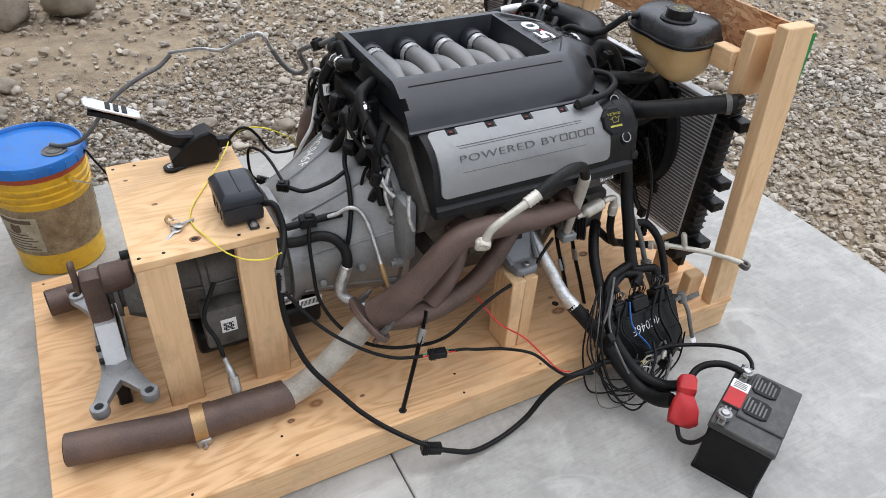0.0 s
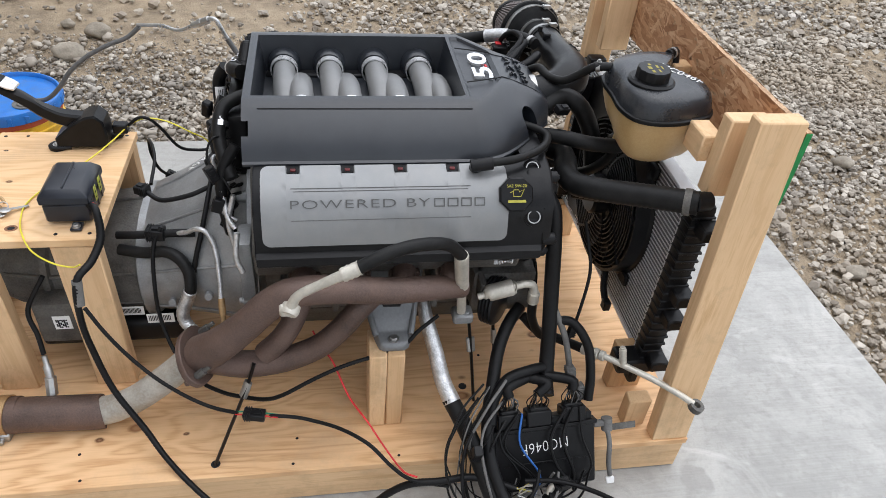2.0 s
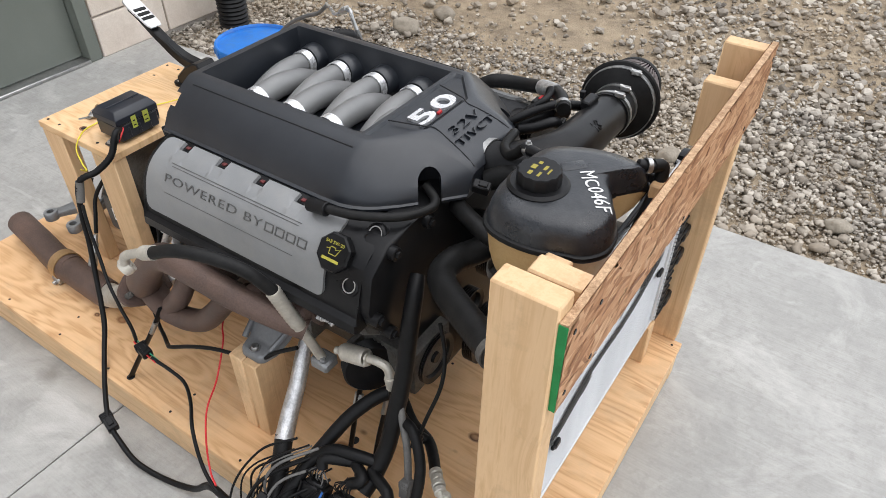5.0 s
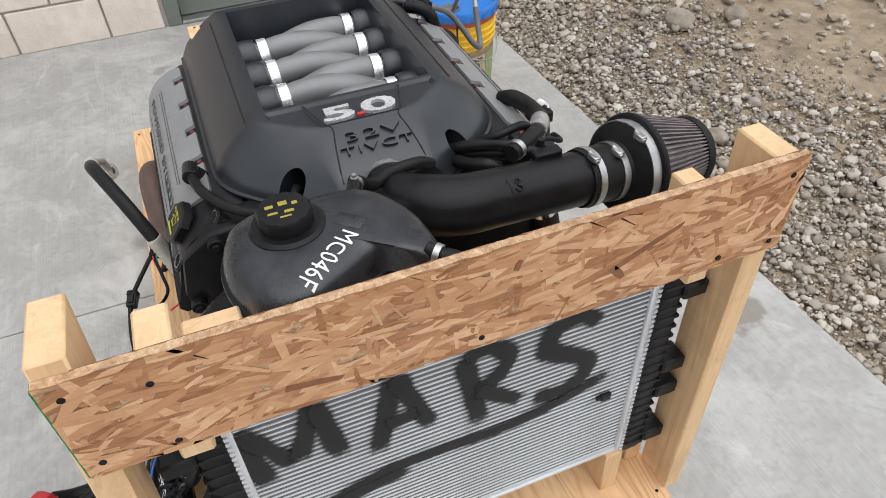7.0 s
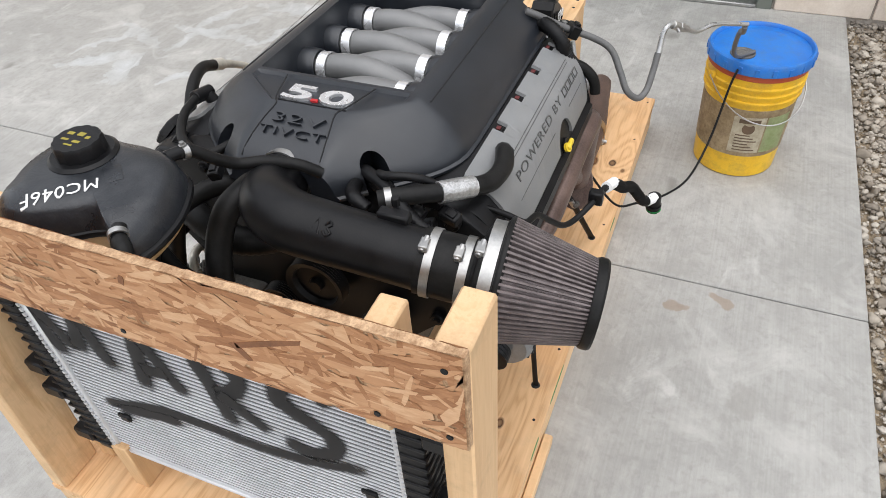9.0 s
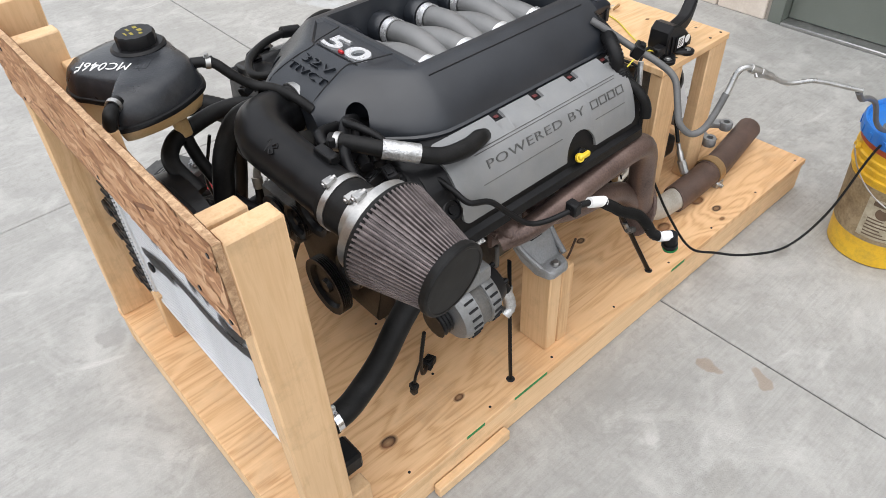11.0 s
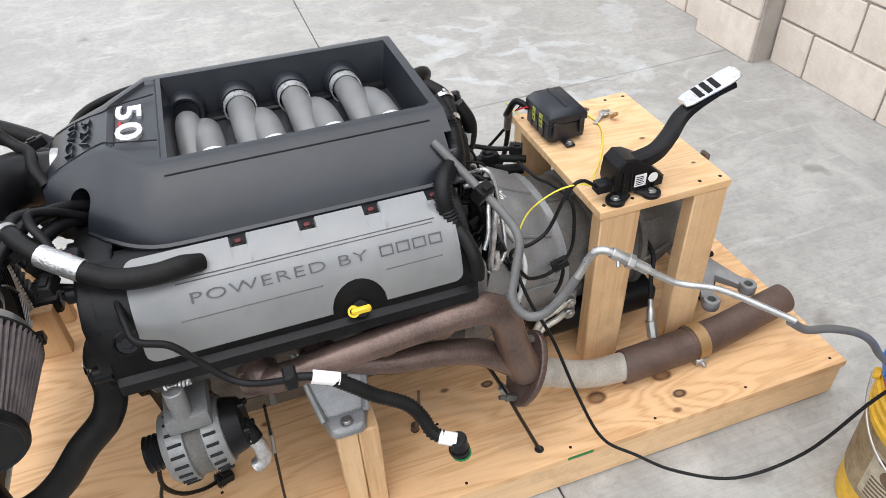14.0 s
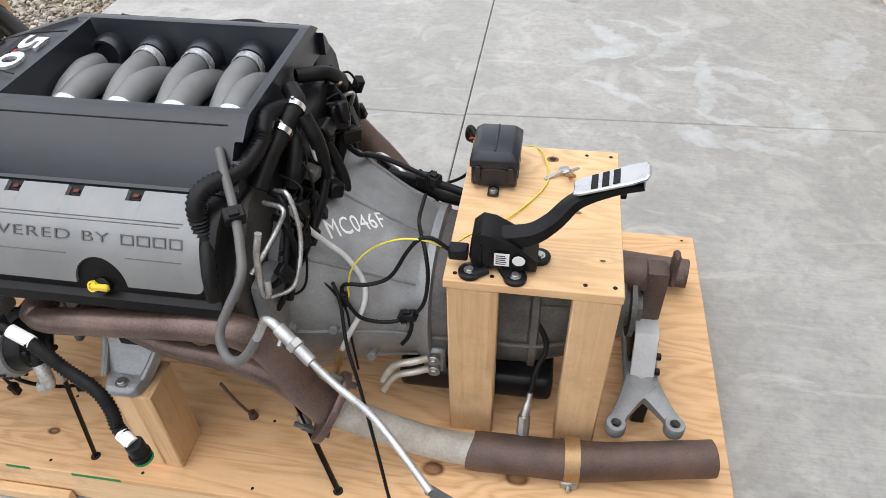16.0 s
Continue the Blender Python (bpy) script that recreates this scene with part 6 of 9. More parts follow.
# ---- radiator ----
radiator = thing("radiator", (0.415, 0, 0.24), "aluminium radiator with black side tanks and sprayed lettering", "radiator")
bm = bmesh.new()
rbox(bm, 0.402, 0.4255, -0.318, 0.314, 0.252, 0.695, 0)
part("core", bm, surface("fin_core", (0.115, 0.118, 0.123), (0.185, 0.189, 0.195), 0.5, 0.3, big=8, fine=900, bump=0.8, dist=0.001), radiator, "dense grey fin core")
b = bmesh.new()
rbox(b, -0.0140, 0.0140, -0.316, 0.316, -0.0011, 0.0011, 0.0005)
for f in b.faces:
    f.smooth = False
tube_me = bpy.data.meshes.new("cooling_tube")
b.to_mesh(tube_me)
b.free()
tube_me.materials.append(FIN)
for k in range(41):
    ob = new("cooling_tube", tube_me)
    ob.parent = radiator
    ob.location = Vector((0.4138, -0.002, 0.258 + 0.0107 * k)) - ORG[radiator.name]
for z0, z1 in ((0.243, 0.253), (0.694, 0.704)):
    bm = bmesh.new()
    rbox(bm, 0.398, 0.432, -0.325, 0.321, z0, z1, 0.002)
    part("side_rail", bm, FIN, radiator)
for s in (-1, 1):
    y = -0.318 if s < 0 else 0.314
    bm = bmesh.new()
    rbox(bm, 0.397, 0.433, min(y, y + s * 0.010), max(y, y + s * 0.010), 0.243, 0.704, 0.002)
    part("header_plate", bm, FIN, radiator)
    bm = bmesh.new()
    rbox(bm, 0.390, 0.440, min(y + s * 0.010, y + s * 0.052), max(y + s * 0.010, y + s * 0.052), 0.240, 0.715, 0.010, None, 2)
    tank = part("side_tank", bm, BLACK, radiator, "ribbed black plastic end tank")
    for k in range(19):
        bm = bmesh.new()
        z = 0.262 + 0.0235 * k
        rbox(bm, 0.3875, 0.4425, min(y + s * 0.014, y + s * 0.0550), max(y + s * 0.014, y + s * 0.0550), z, z + 0.007, 0.002)
        part("tank_rib", bm, BLACK, tank)
    bm = bmesh.new()
    for k in range(40):
        z = 0.248 + 0.0115 * k
        rbox(bm, 0.393, 0.437, min(y + s * 0.006, y + s * 0.014), max(y + s * 0.006, y + s * 0.014), z, z + 0.0065, 0)
    crimp = part("crimp_tabs", bm, FIN, tank)
    tagged(crimp, kind="stuff")
    for z in (0.26, 0.40, 0.47, 0.655):
        bm = bmesh.new()
        rbox(bm, 0.40, 0.445, min(y + s * 0.05, y + s * 0.095), max(y + s * 0.05, y + s * 0.095), z, z + 0.030, 0.004)
        part("mount_tab", bm, BLACK, tank)
bm = bmesh.new()
rbox(bm, 0.335, 0.43, -0.385, -0.325, 0.225, 0.268, 0.006)
rbox(bm, 0.375, 0.40, -0.380, -0.345, 0.185, 0.235, 0.005)
part("lower_mount", bm, BLACK, radiator, "black lower mounting bracket")
bm = bmesh.new()
rbox(bm, 0.335, 0.43, 0.322, 0.385, 0.225, 0.268, 0.006)
part("lower_mount", bm, BLACK, radiator)
# fan clips showing through
for y, z in ((0.262, 0.452), (-0.235, 0.40)):
    bm = bmesh.new()
    rbox(bm, 0.430, 0.438, y - 0.011, y + 0.011, z - 0.009, z + 0.009, 0.003)
    rbox(bm, 0.430, 0.436, y - 0.018, y - 0.008, z - 0.004, z + 0.006, 0.002)
    part("fan_clip", bm, BLACK, radiator)


def spray_coat():
    """Black paint whose coat thins out into speckle towards the rim of each stroke."""
    m, ns, ls, bs = start_mat("sprayed_coat")
    at_ = ns.new("ShaderNodeAttribute")
    at_.attribute_name = "coat"
    v = coords(ns, ls)
    n = calc(ns, ls, 'ADD', calc(ns, ls, 'MULTIPLY', noise_tex(ns, ls, v, 420, 2), 0.5), calc(ns, ls, 'MULTIPLY', noise_tex(ns, ls, v, 60, 3), 0.5))
    cover = ramp(ns, ls, calc(ns, ls, 'ADD', at_.outputs["Fac"], n), [(0.55, grey(0)), (0.95, grey(0.93))])
    ls.new(cover, bs.inputs["Alpha"])
    bs.inputs["Base Color"].default_value = (0.010, 0.010, 0.011, 1)
    bs.inputs["Roughness"].default_value = 0.7
    return m


SPRAYED = spray_coat()


def sprayed(name, strokes, wide):
    """Hand-sprayed strokes lying on the face of the core, thinning out at both rims."""
    b = bmesh.new()
    lay_ = b.verts.layers.float.new("coat")
    for q, pts in enumerate(strokes):
        line = spline([(0.4306 + 0.0003 * q, y, z) for y, z in pts], 10)
        rows = []
        for i, p in enumerate(line):
            t = (line[min(i + 1, len(line) - 1)] - line[max(i - 1, 0)]).normalized()
            side = Vector((0, -t.z, t.y))
            w = wide * 1.7 * (1 + 0.25 * noise.noise(p * 38 + Vector((0, 0, q))))
            end = min(1.0, 0.15 + min(i, len(line) - 1 - i) * 0.28)
            row = []
            for k, c in ((-1, 0.0), (-0.55, 0.55), (0, 0.75), (0.55, 0.55), (1, 0.0)):
                v = b.verts.new(p + side * (k * w))
                v[lay_] = c * end
                row.append(v)
            rows.append(row)
        for r0_, r1_ in zip(rows, rows[1:]):
            for k in range(4):
                b.faces.new((r0_[k], r1_[k], r1_[k + 1], r0_[k + 1]))
    return part(name, b, SPRAYED, radiator, "black sprayed paint")


sprayed("painted_letter", [[(-0.318, 0.685), (-0.308, 0.62), (-0.298, 0.545)], [(-0.316, 0.688), (-0.285, 0.63), (-0.252, 0.575)], [(-0.252, 0.575), (-0.230, 0.64), (-0.212, 0.700)], [(-0.212, 0.70), (-0.202, 0.63), (-0.190, 0.552)]], 0.0115)
sprayed("painted_letter", [[(-0.138, 0.525), (-0.118, 0.61), (-0.100, 0.698)], [(-0.100, 0.698), (-0.078, 0.63), (-0.050, 0.545)], [(-0.122, 0.588), (-0.095, 0.592), (-0.068, 0.598)]], 0.0115)
sprayed("painted_letter", [[(0.002, 0.685), (0.016, 0.60), (0.030, 0.505)], [(0.002, 0.680), (0.050, 0.682), (0.075, 0.650), (0.055, 0.610), (0.018, 0.596)], [(0.020, 0.598), (0.055, 0.568), (0.100, 0.528)]], 0.0115)
sprayed("painted_letter", [[(0.226, 0.655), (0.195, 0.683), (0.150, 0.672), (0.140, 0.632), (0.175, 0.603), (0.213, 0.575), (0.210, 0.535), (0.170, 0.512), (0.122, 0.520)]], 0.0125)
sprayed("painted_stroke", [[(-0.275, 0.425), (-0.20, 0.448), (-0.12, 0.470), (-0.03, 0.472), (0.06, 0.468), (0.15, 0.480), (0.265, 0.515)], [(-0.25, 0.420), (-0.17, 0.440), (-0.09, 0.452)]], 0.0105)

# ---- electric fan ----
fan = thing("radiator_fan", (0.36, -0.01, 0.30), "black electric fan with curved guard on the radiator", "fan")
FC, FR = Vector((0.392, -0.02, 0.508)), 0.198
bm = bmesh.new()
lathe(bm, [(FR - 0.004, -0.034), (FR + 0.004, -0.034), (FR + 0.006, 0.0), (FR + 0.012, 0.006), (FR + 0.012, 0.009), (FR - 0.004, 0.009), (FR - 0.004, -0.034)], along(FC, FC + Vector((1, 0, 0))), 56, close=False)
part("shroud_ring", bm, BLACK, fan, "black round shroud")
bm = bmesh.new()
disc = [(-0.02 + 0.204 * math.cos(a), 0.508 + 0.204 * math.sin(a)) for a in [math.pi * (0.5 + k / 16) for k in range(15)]]
prism(bm, [(0.03, 0.315), (0.245, 0.275), (0.272, 0.30), (0.272, 0.690), (0.235, 0.712)] + disc, 0.388, 0.397, basis((0, 0, 0), (0, 1, 0), (0, 0, 1)), 0.002)
rbox(bm, 0.352, 0.388, 0.262, 0.272, 0.30, 0.69, 0.003)
part("shroud_panel", bm, BLACK, fan, "flat black fan shroud")
bm = bmesh.new()
lathe(bm, [(0.001, -0.075), (0.045, -0.075), (0.052, -0.068), (0.052, -0.036), (0.062, -0.034), (0.062, -0.024), (0.001, -0.024)], along(FC, FC + Vector((1, 0, 0))), 30)
part("motor", bm, BLACK, fan)
for k in range(10):
    a = 2 * math.pi * k / 10
    bm = bmesh.new()
    rows = []
    for j in range(7):
        f = j / 6
        r = 0.055 + (FR - 0.072) * f
        aa = a + 0.55 * f * f
        w = 0.24 - 0.07 * f
        rows.append([FC + Vector((-0.022 + 0.016 * math.sin(q), r * math.cos(aa + q * w), r * math.sin(aa + q * w))) for q in (-1, -0.4, 0.3, 1)])
    for p, q in zip(rows, rows[1:]):
        for u in range(3):
            bm.faces.new([bm.verts.new(v) for v in (p[u], p[u + 1], q[u + 1], q[u])])
    bmesh.ops.remove_doubles(bm, verts=bm.verts, dist=1e-5)
    bmesh.ops.solidify(bm, geom=list(bm.faces), thickness=0.003)
    part("blade", bm, BLACK, fan)
for k in range(8):
    a = 2 * math.pi * k / 8
    bm = bmesh.new()
    tube(bm, [FC + Vector((-0.036, (0.05 + (FR - 0.05) * f) * math.cos(a + 0.5 * f), (0.05 + (FR - 0.05) * f) * math.sin(a + 0.5 * f))) for f in (0, 0.33, 0.66, 1)], 0.0042, 6, 4)
    part("guard_spoke", bm, BLACK, fan)
for k in range(11):
    r = 0.070 + 0.0118 * k
    bm = bmesh.new()
    lathe(bm, [(r - 0.0013, -0.0385), (r + 0.0013, -0.0385), (r + 0.0013, -0.0355), (r - 0.0013, -0.0355), (r - 0.0013, -0.0385)], along(FC, FC + Vector((1, 0, 0))), 48, close=False)
    part("guard_ring", bm, BLACK, fan)
for a in (0.6, 2.3, 3.9, 5.4):
    bm = bmesh.new()
    p = FC + Vector((0, (FR + 0.02) * math.cos(a), (FR + 0.02) * math.sin(a)))
    rbox(bm, p.x - 0.004, p.x + 0.008, p.y - 0.022, p.y + 0.022, p.z - 0.016, p.z + 0.016, 0.004)
    part("mount_ear", bm, BLACK, fan)
bm = bmesh.new()
tube(bm, [FC + Vector((-0.02, -0.10, -0.175)), FC + Vector((-0.03, -0.135, -0.205)), FC + Vector((-0.03, -0.165, -0.228))], 0.009, 8, 4)
rbox(bm, 0.352, 0.372, -0.205, -0.180, 0.262, 0.29, 0.003)
part("fan_lead", bm, BLACK, fan, "short fan lead with plug")

# ---- coolant reservoir ----
res = thing("coolant_tank", (0.34, -0.15, 0.72), "two-part coolant tank, black top over amber body", "coolant tank")
OUT = [(0.255, -0.150), (0.252, -0.205), (0.268, -0.250), (0.305, -0.268), (0.355, -0.268), (0.395, -0.255), (0.425, -0.245), (0.446, -0.215), (0.445, -0.175), (0.433, -0.154), (0.420, -0.130),
       (0.402, -0.104), (0.397, -0.082), (0.412, -0.060), (0.436, -0.025), (0.405, -0.010), (0.355, -0.012), (0.310, -0.028), (0.270, -0.055), (0.255, -0.095)]


def outline(scale, z, dx=0.0, dy=0.0, rise=0.0):
    """The tank's plan at one height; rise lifts it towards the shallow end."""
    cx, cy = 0.345, -0.150
    pts = [Vector((cx + (x - cx) * scale + dx, cy + (y - cy) * scale + dy, z)) for x, y in OUT]
    for p in pts:
        p.z += rise * (p.y + 0.25)
    return spline(pts + [pts[0]], 3)[:-1]


bm = bmesh.new()
loft(bm, [outline(0.30, 0.742, -0.005, -0.01, 0.30), outline(0.68, 0.744, -0.004, -0.008, 0.30), outline(0.80, 0.750, -0.002, -0.004, 0.29), outline(0.88, 0.764, 0, 0, 0.25), outline(0.94, 0.795, 0, 0, 0.16), outline(0.985, 0.842), outline(0.995, 0.848)])
body = part("tank_body", bm, TANK, res, "amber translucent lower shell", sharp=60)
bm = bmesh.new()
loft(bm, [outline(1.035, 0.846), outline(1.045, 0.850), outline(1.035, 0.854), outline(1.0, 0.856)])
part("seam", bm, BLACK, res)
bm = bmesh.new()
loft(bm, [outline(1.0, 0.853), outline(0.995, 0.862), outline(0.965, 0.876), outline(0.915, 0.889), outline(0.84, 0.897), outline(0.66, 0.901), outline(0.40, 0.902), outline(0.1, 0.902)])
top = part("tank_top", bm, TANKTOP, res, "black upper shell with scuffs", sharp=60)
m = Matrix.Translation((0.315, -0.181, 0.896))
bm = bmesh.new()
lathe(bm, [(0.048, 0), (0.048, 0.007), (0.043, 0.011), (0.001, 0.011)], m, 30)
part("neck", bm, BLACK, res)
bm = bmesh.new()
prof_r = [0.0345 if k % 3 else 0.0325 for k in range(36)]
rings = []
for h, f in ((0.010, 1.0), (0.028, 1.0), (0.032, 0.94), (0.032, 0.3)):
    rings.append([m @ Vector((r * f * math.cos(2 * math.pi * k / 36), r * f * math.sin(2 * math.pi * k / 36), h)) for k, r in enumerate(prof_r)])
loft(bm, rings)
capo = part("filler_cap", bm, BLACK, res, "ribbed black pressure cap with yellow warning print", sharp=30)
bm = bmesh.new()
for k, (x, y, w, h) in enumerate(((-0.016, 0.008, 0.010, 0.006), (0.001, 0.010, 0.011, 0.008), (0.015, 0.006, 0.007, 0.006), (-0.014, -0.006, 0.012, 0.004), (0.006, -0.007, 0.012, 0.005), (0.0, -0.016, 0.014, 0.003))):
    rbox(bm, 0.315 - y - h / 2, 0.315 - y + h / 2, -0.181 + x - w / 2, -0.181 + x + w / 2, 0.9278, 0.9284, 0)
part("cap_print", bm, surface("yellow_print", (0.20, 0.165, 0.02), (0.36, 0.30, 0.04), 0.6), capo)
written("MC046F", 0.033, basis((0.392, -0.150, 0.9), (0.66, -0.75, 0), (0.75, 0.66, 0)), top, 0.85)
bm = bmesh.new()
rbox(bm, -0.020, 0.020, -0.012, 0.012, -0.004, 0.0035, 0.003, pose(0.338, -0.108, 0.8995, 0, 0, 48), 2)
part("moulded_pad", bm, TANKTOP, res)
for p, q in (((0.268, -0.085, 0.884), (0.232, -0.072, 0.880)), ((0.415, -0.035, 0.893), (0.437, -0.018, 0.888))):
    bm = bmesh.new()
    rod(bm, p, q, 0.0095, 14)
    part("nipple", bm, BLACK, res)
bm = bmesh.new()
rod(bm, (0.300, -0.150, 0.775), (0.298, -0.140, 0.725), 0.015, 14)
part("outlet", bm, TANK, res)

# ---- coolant hoses ----
h1 = thing("upper_radiator_hose", (0.2, -0.2, 0.68), "thick ribbed black upper radiator hose", "hose")
hose([(0.110, -0.02, 0.64), (0.16, -0.03, 0.655), (0.195, -0.075, 0.668), (0.190, -0.135, 0.678), (0.172, -0.190, 0.685), (0.180, -0.240, 0.690), (0.225, -0.285, 0.704), (0.30, -0.335, 0.722), (0.380, -0.385, 0.738)], 0.0240, RUBBER, h1, "hose_body", "", 20, 6, 0.0013, 0.011)
bm = bmesh.new()
ring(bm, (0.363, -0.374, 0.734), (0.08, -0.05, 0.016), 0.0250, 0.014, 0.0025)
part("spring_clamp", bm, ALLOY_DARK, h1)
bm = bmesh.new()
rod(bm, (0.372, -0.380, 0.736), (0.41, -0.372, 0.735), 0.020, 18)
part("tank_neck", bm, BLACK, h1)
h2 = thing("lower_radiator_hose", (0.3, 0.35, 0.30), "smooth black lower radiator hose", "hose")
hose([(0.085, 0.27, 0.655), (0.108, 0.30, 0.625), (0.112, 0.315, 0.565), (0.135, 0.325, 0.515), (0.185, 0.332, 0.470), (0.232, 0.335, 0.415), (0.280, 0.337, 0.378), (0.335, 0.352, 0.372), (0.395, 0.352, 0.372)], 0.0245, RUBBER, h2, "hose_body", "", 20)
for c, ax in (((0.109, 0.303, 0.612), (0.1, 0.25, -1)), ((0.362, 0.353, 0.372), (1, 0.05, 0))):
    bm = bmesh.new()
    ring(bm, c, ax, 0.0250, 0.013, 0.002)
    band = part("hose_clamp", bm, CHROME, h2)
    bm = bmesh.new()
    rod(bm, Vector(c) + Vector((-0.008, 0, 0.031)), Vector(c) + Vector((0.010, 0, 0.031)), 0.0055, 8)
    part("clamp_screw", bm, STEEL, band)
h3 = thing("overflow_hose", (0.4, -0.1, 0.7), "black hose looping off the coolant tank", "hose")
hose([(0.434, -0.020, 0.889), (0.446, -0.005, 0.882), (0.448, -0.020, 0.845), (0.436, -0.080, 0.755), (0.412, -0.150, 0.69), (0.375, -0.155, 0.63), (0.325, -0.140, 0.58), (0.25, -0.08, 0.55)], 0.0115, RUBBER, h3, "hose_body")
bm = bmesh.new()
ring(bm, (0.428, -0.026, 0.891), (0.5, 0.5, -0.1), 0.0105, 0.008, 0.0022)
part("hose_clamp", bm, STEEL, h3)
h4 = thing("bleed_hose", (0.2, -0.05, 0.85), "thin black bleed hose with a clamp", "hose")
hose([(0.250, -0.078, 0.881), (0.232, -0.070, 0.876), (0.210, -0.052, 0.850), (0.185, -0.035, 0.828), (0.160, -0.005, 0.822), (0.150, 0.045, 0.820), (0.135, 0.075, 0.800)], 0.0090, RUBBER, h4, "hose_body", "", 12, 6, 0.0007, 0.004)
bm = bmesh.new()
ring(bm, (0.241, -0.074, 0.879), (0.5, -0.2, 0.1), 0.0092, 0.009, 0.002)
bolt(bm, (0.241, -0.074, 0.890), (0, 0, 1), 0.004, 0.006)
part("hose_clamp", bm, STEEL, h4)
h5 = thing("tank_return_hose", (0.3, -0.15, 0.65), "black hose hanging from the tank outlet", "hose")
hose([(0.299, -0.142, 0.735), (0.297, -0.132, 0.700), (0.290, -0.115, 0.662), (0.27, -0.06, 0.60), (0.22, 0.0, 0.56)], 0.0125, RUBBER, h5, "hose_body")
h6 = thing("heater_hose", (0.2, -0.1, 0.72), "ribbed black hose beneath the coolant tank", "hose")
hose([(0.12, -0.10, 0.73), (0.17, -0.135, 0.742), (0.225, -0.155, 0.738), (0.29, -0.150, 0.728), (0.33, -0.13, 0.725), (0.355, -0.09, 0.71), (0.34, -0.03, 0.67)], 0.0165, RUBBER, h6, "hose_body", "", 14)
h7 = thing("intake_drain_hose", (0.25, -0.02, 0.8), "fat black hose curving behind the tank", "hose")
hose([(0.30, -0.045, 0.60), (0.272, -0.052, 0.70), (0.235, -0.045, 0.765), (0.195, -0.03, 0.785), (0.15, -0.045, 0.765)], 0.021, RUBBER, h7, "hose_body", "", 16)

# ---- gearbox ----
gearbox = thing("gearbox", (-0.85, 0, 0.2), "dusty cast-aluminium automatic gearbox bolted behind the engine", "gearbox")


def case_ring(x, ry, rz, cz, e=2.4, n=40, cy=0.0):
    pts = []
    for k in range(n):
        a = 2 * math.pi * k / n
        c, s = math.cos(a), math.sin(a)
        pts.append(Vector((x, cy + ry * math.copysign(abs(c) ** (2 / e), c), cz + rz * math.copysign(abs(s) ** (2 / e), s))))
    return pts


bm = bmesh.new()
BELL = [(-0.514, 0.250, 0.222, 0.428), (-0.56, 0.238, 0.2035, 0.4185), (-0.62, 0.212, 0.1805, 0.4025), (-0.68, 0.188, 0.160, 0.386), (-0.74, 0.171, 0.145, 0.371)]
loft(bm, [case_ring(-0.494, 0.264, 0.233, 0.428, 2.1), case_ring(-0.512, 0.264, 0.233, 0.428, 2.1)] + [case_ring(x, ry, rz, cz, 2.15) for x, ry, rz, cz in BELL] + [ case_ring(-0.752, 0.174, 0.141, 0.362), case_ring(-0.768, 0.174, 0.141, 0.362), case_ring(-0.772, 0.166, 0.132, 0.36)])
bell = part("bell_housing", bm, ALLOY, gearbox, "flared cast bell housing", sharp=30)
for a in range(9):
    t = 2 * math.pi * a / 9 + 0.75
    c, s = math.cos(t), math.sin(t)
    bm = bmesh.new()
    tube(bm, [(x, (ry + 0.001) * math.copysign(abs(c) ** (2 / 2.15), c), cz + (rz + 0.001) * math.copysign(abs(s) ** (2 / 2.15), s)) for x, ry, rz, cz in BELL], 0.0036, 6, 4)
    part("rib", bm, ALLOY, bell)
for a in range(12):
    t = 2 * math.pi * a / 12 + 0.1
    c, s = math.cos(t), math.sin(t)
    p = Vector((-0.512, 0.254 * math.copysign(abs(c) ** (2 / 2.1), c), 0.428 + 0.223 * math.copysign(abs(s) ** (2 / 2.1), s)))
    bm = bmesh.new()
    rod(bm, p, p + Vector((-0.022, 0, 0)), 0.013, 12)
    bolt(bm, p + Vector((-0.020, 0, 0)), (-1, 0, 0), 0.008, 0.009)
    part("flange_bolt", bm, ALLOY, bell)
bm = bmesh.new()
loft(bm, [case_ring(-0.766, 0.158, 0.128, 0.36, 2.8), case_ring(-0.85, 0.150, 0.124, 0.355, 2.8), case_ring(-0.855, 0.158, 0.13, 0.355, 2.8), case_ring(-0.868, 0.158, 0.13, 0.355, 2.8), case_ring(-0.873, 0.148, 0.122, 0.354, 2.8), case_ring(-0.96, 0.142, 0.118, 0.35, 2.8),
          case_ring(-0.965, 0.150, 0.125, 0.35, 2.8), case_ring(-0.978, 0.150, 0.125, 0.35, 2.8), case_ring(-0.982, 0.140, 0.115, 0.349), case_ring(-1.06, 0.115, 0.100, 0.345), case_ring(-1.11, 0.085, 0.085, 0.342), case_ring(-1.15, 0.062, 0.066, 0.34)])
main = part("gear_case", bm, ALLOY_DARK, gearbox, "dark grimy gear case with ribs", sharp=30)
for k in range(9):
    a = 2 * math.pi * k / 9
    bm = bmesh.new()
    tube(bm, [(-0.775, 0.160 * math.cos(a), 0.36 + 0.129 * math.sin(a)), (-0.87, 0.153 * math.cos(a), 0.355 + 0.125 * math.sin(a)), (-0.98, 0.146 * math.cos(a), 0.35 + 0.12 * math.sin(a)), (-1.07, 0.112 * math.cos(a), 0.345 + 0.098 * math.sin(a))], 0.005, 6, 4)
    part("rib", bm, ALLOY_DARK, main)
bm = bmesh.new()
rbox(bm, -1.02, -0.70, -0.165, 0.165, 0.195, 0.262, 0.018, None, 3)
part("sump_pan", bm, BLACK, gearbox, "black transmission sump")
bm = bmesh.new()
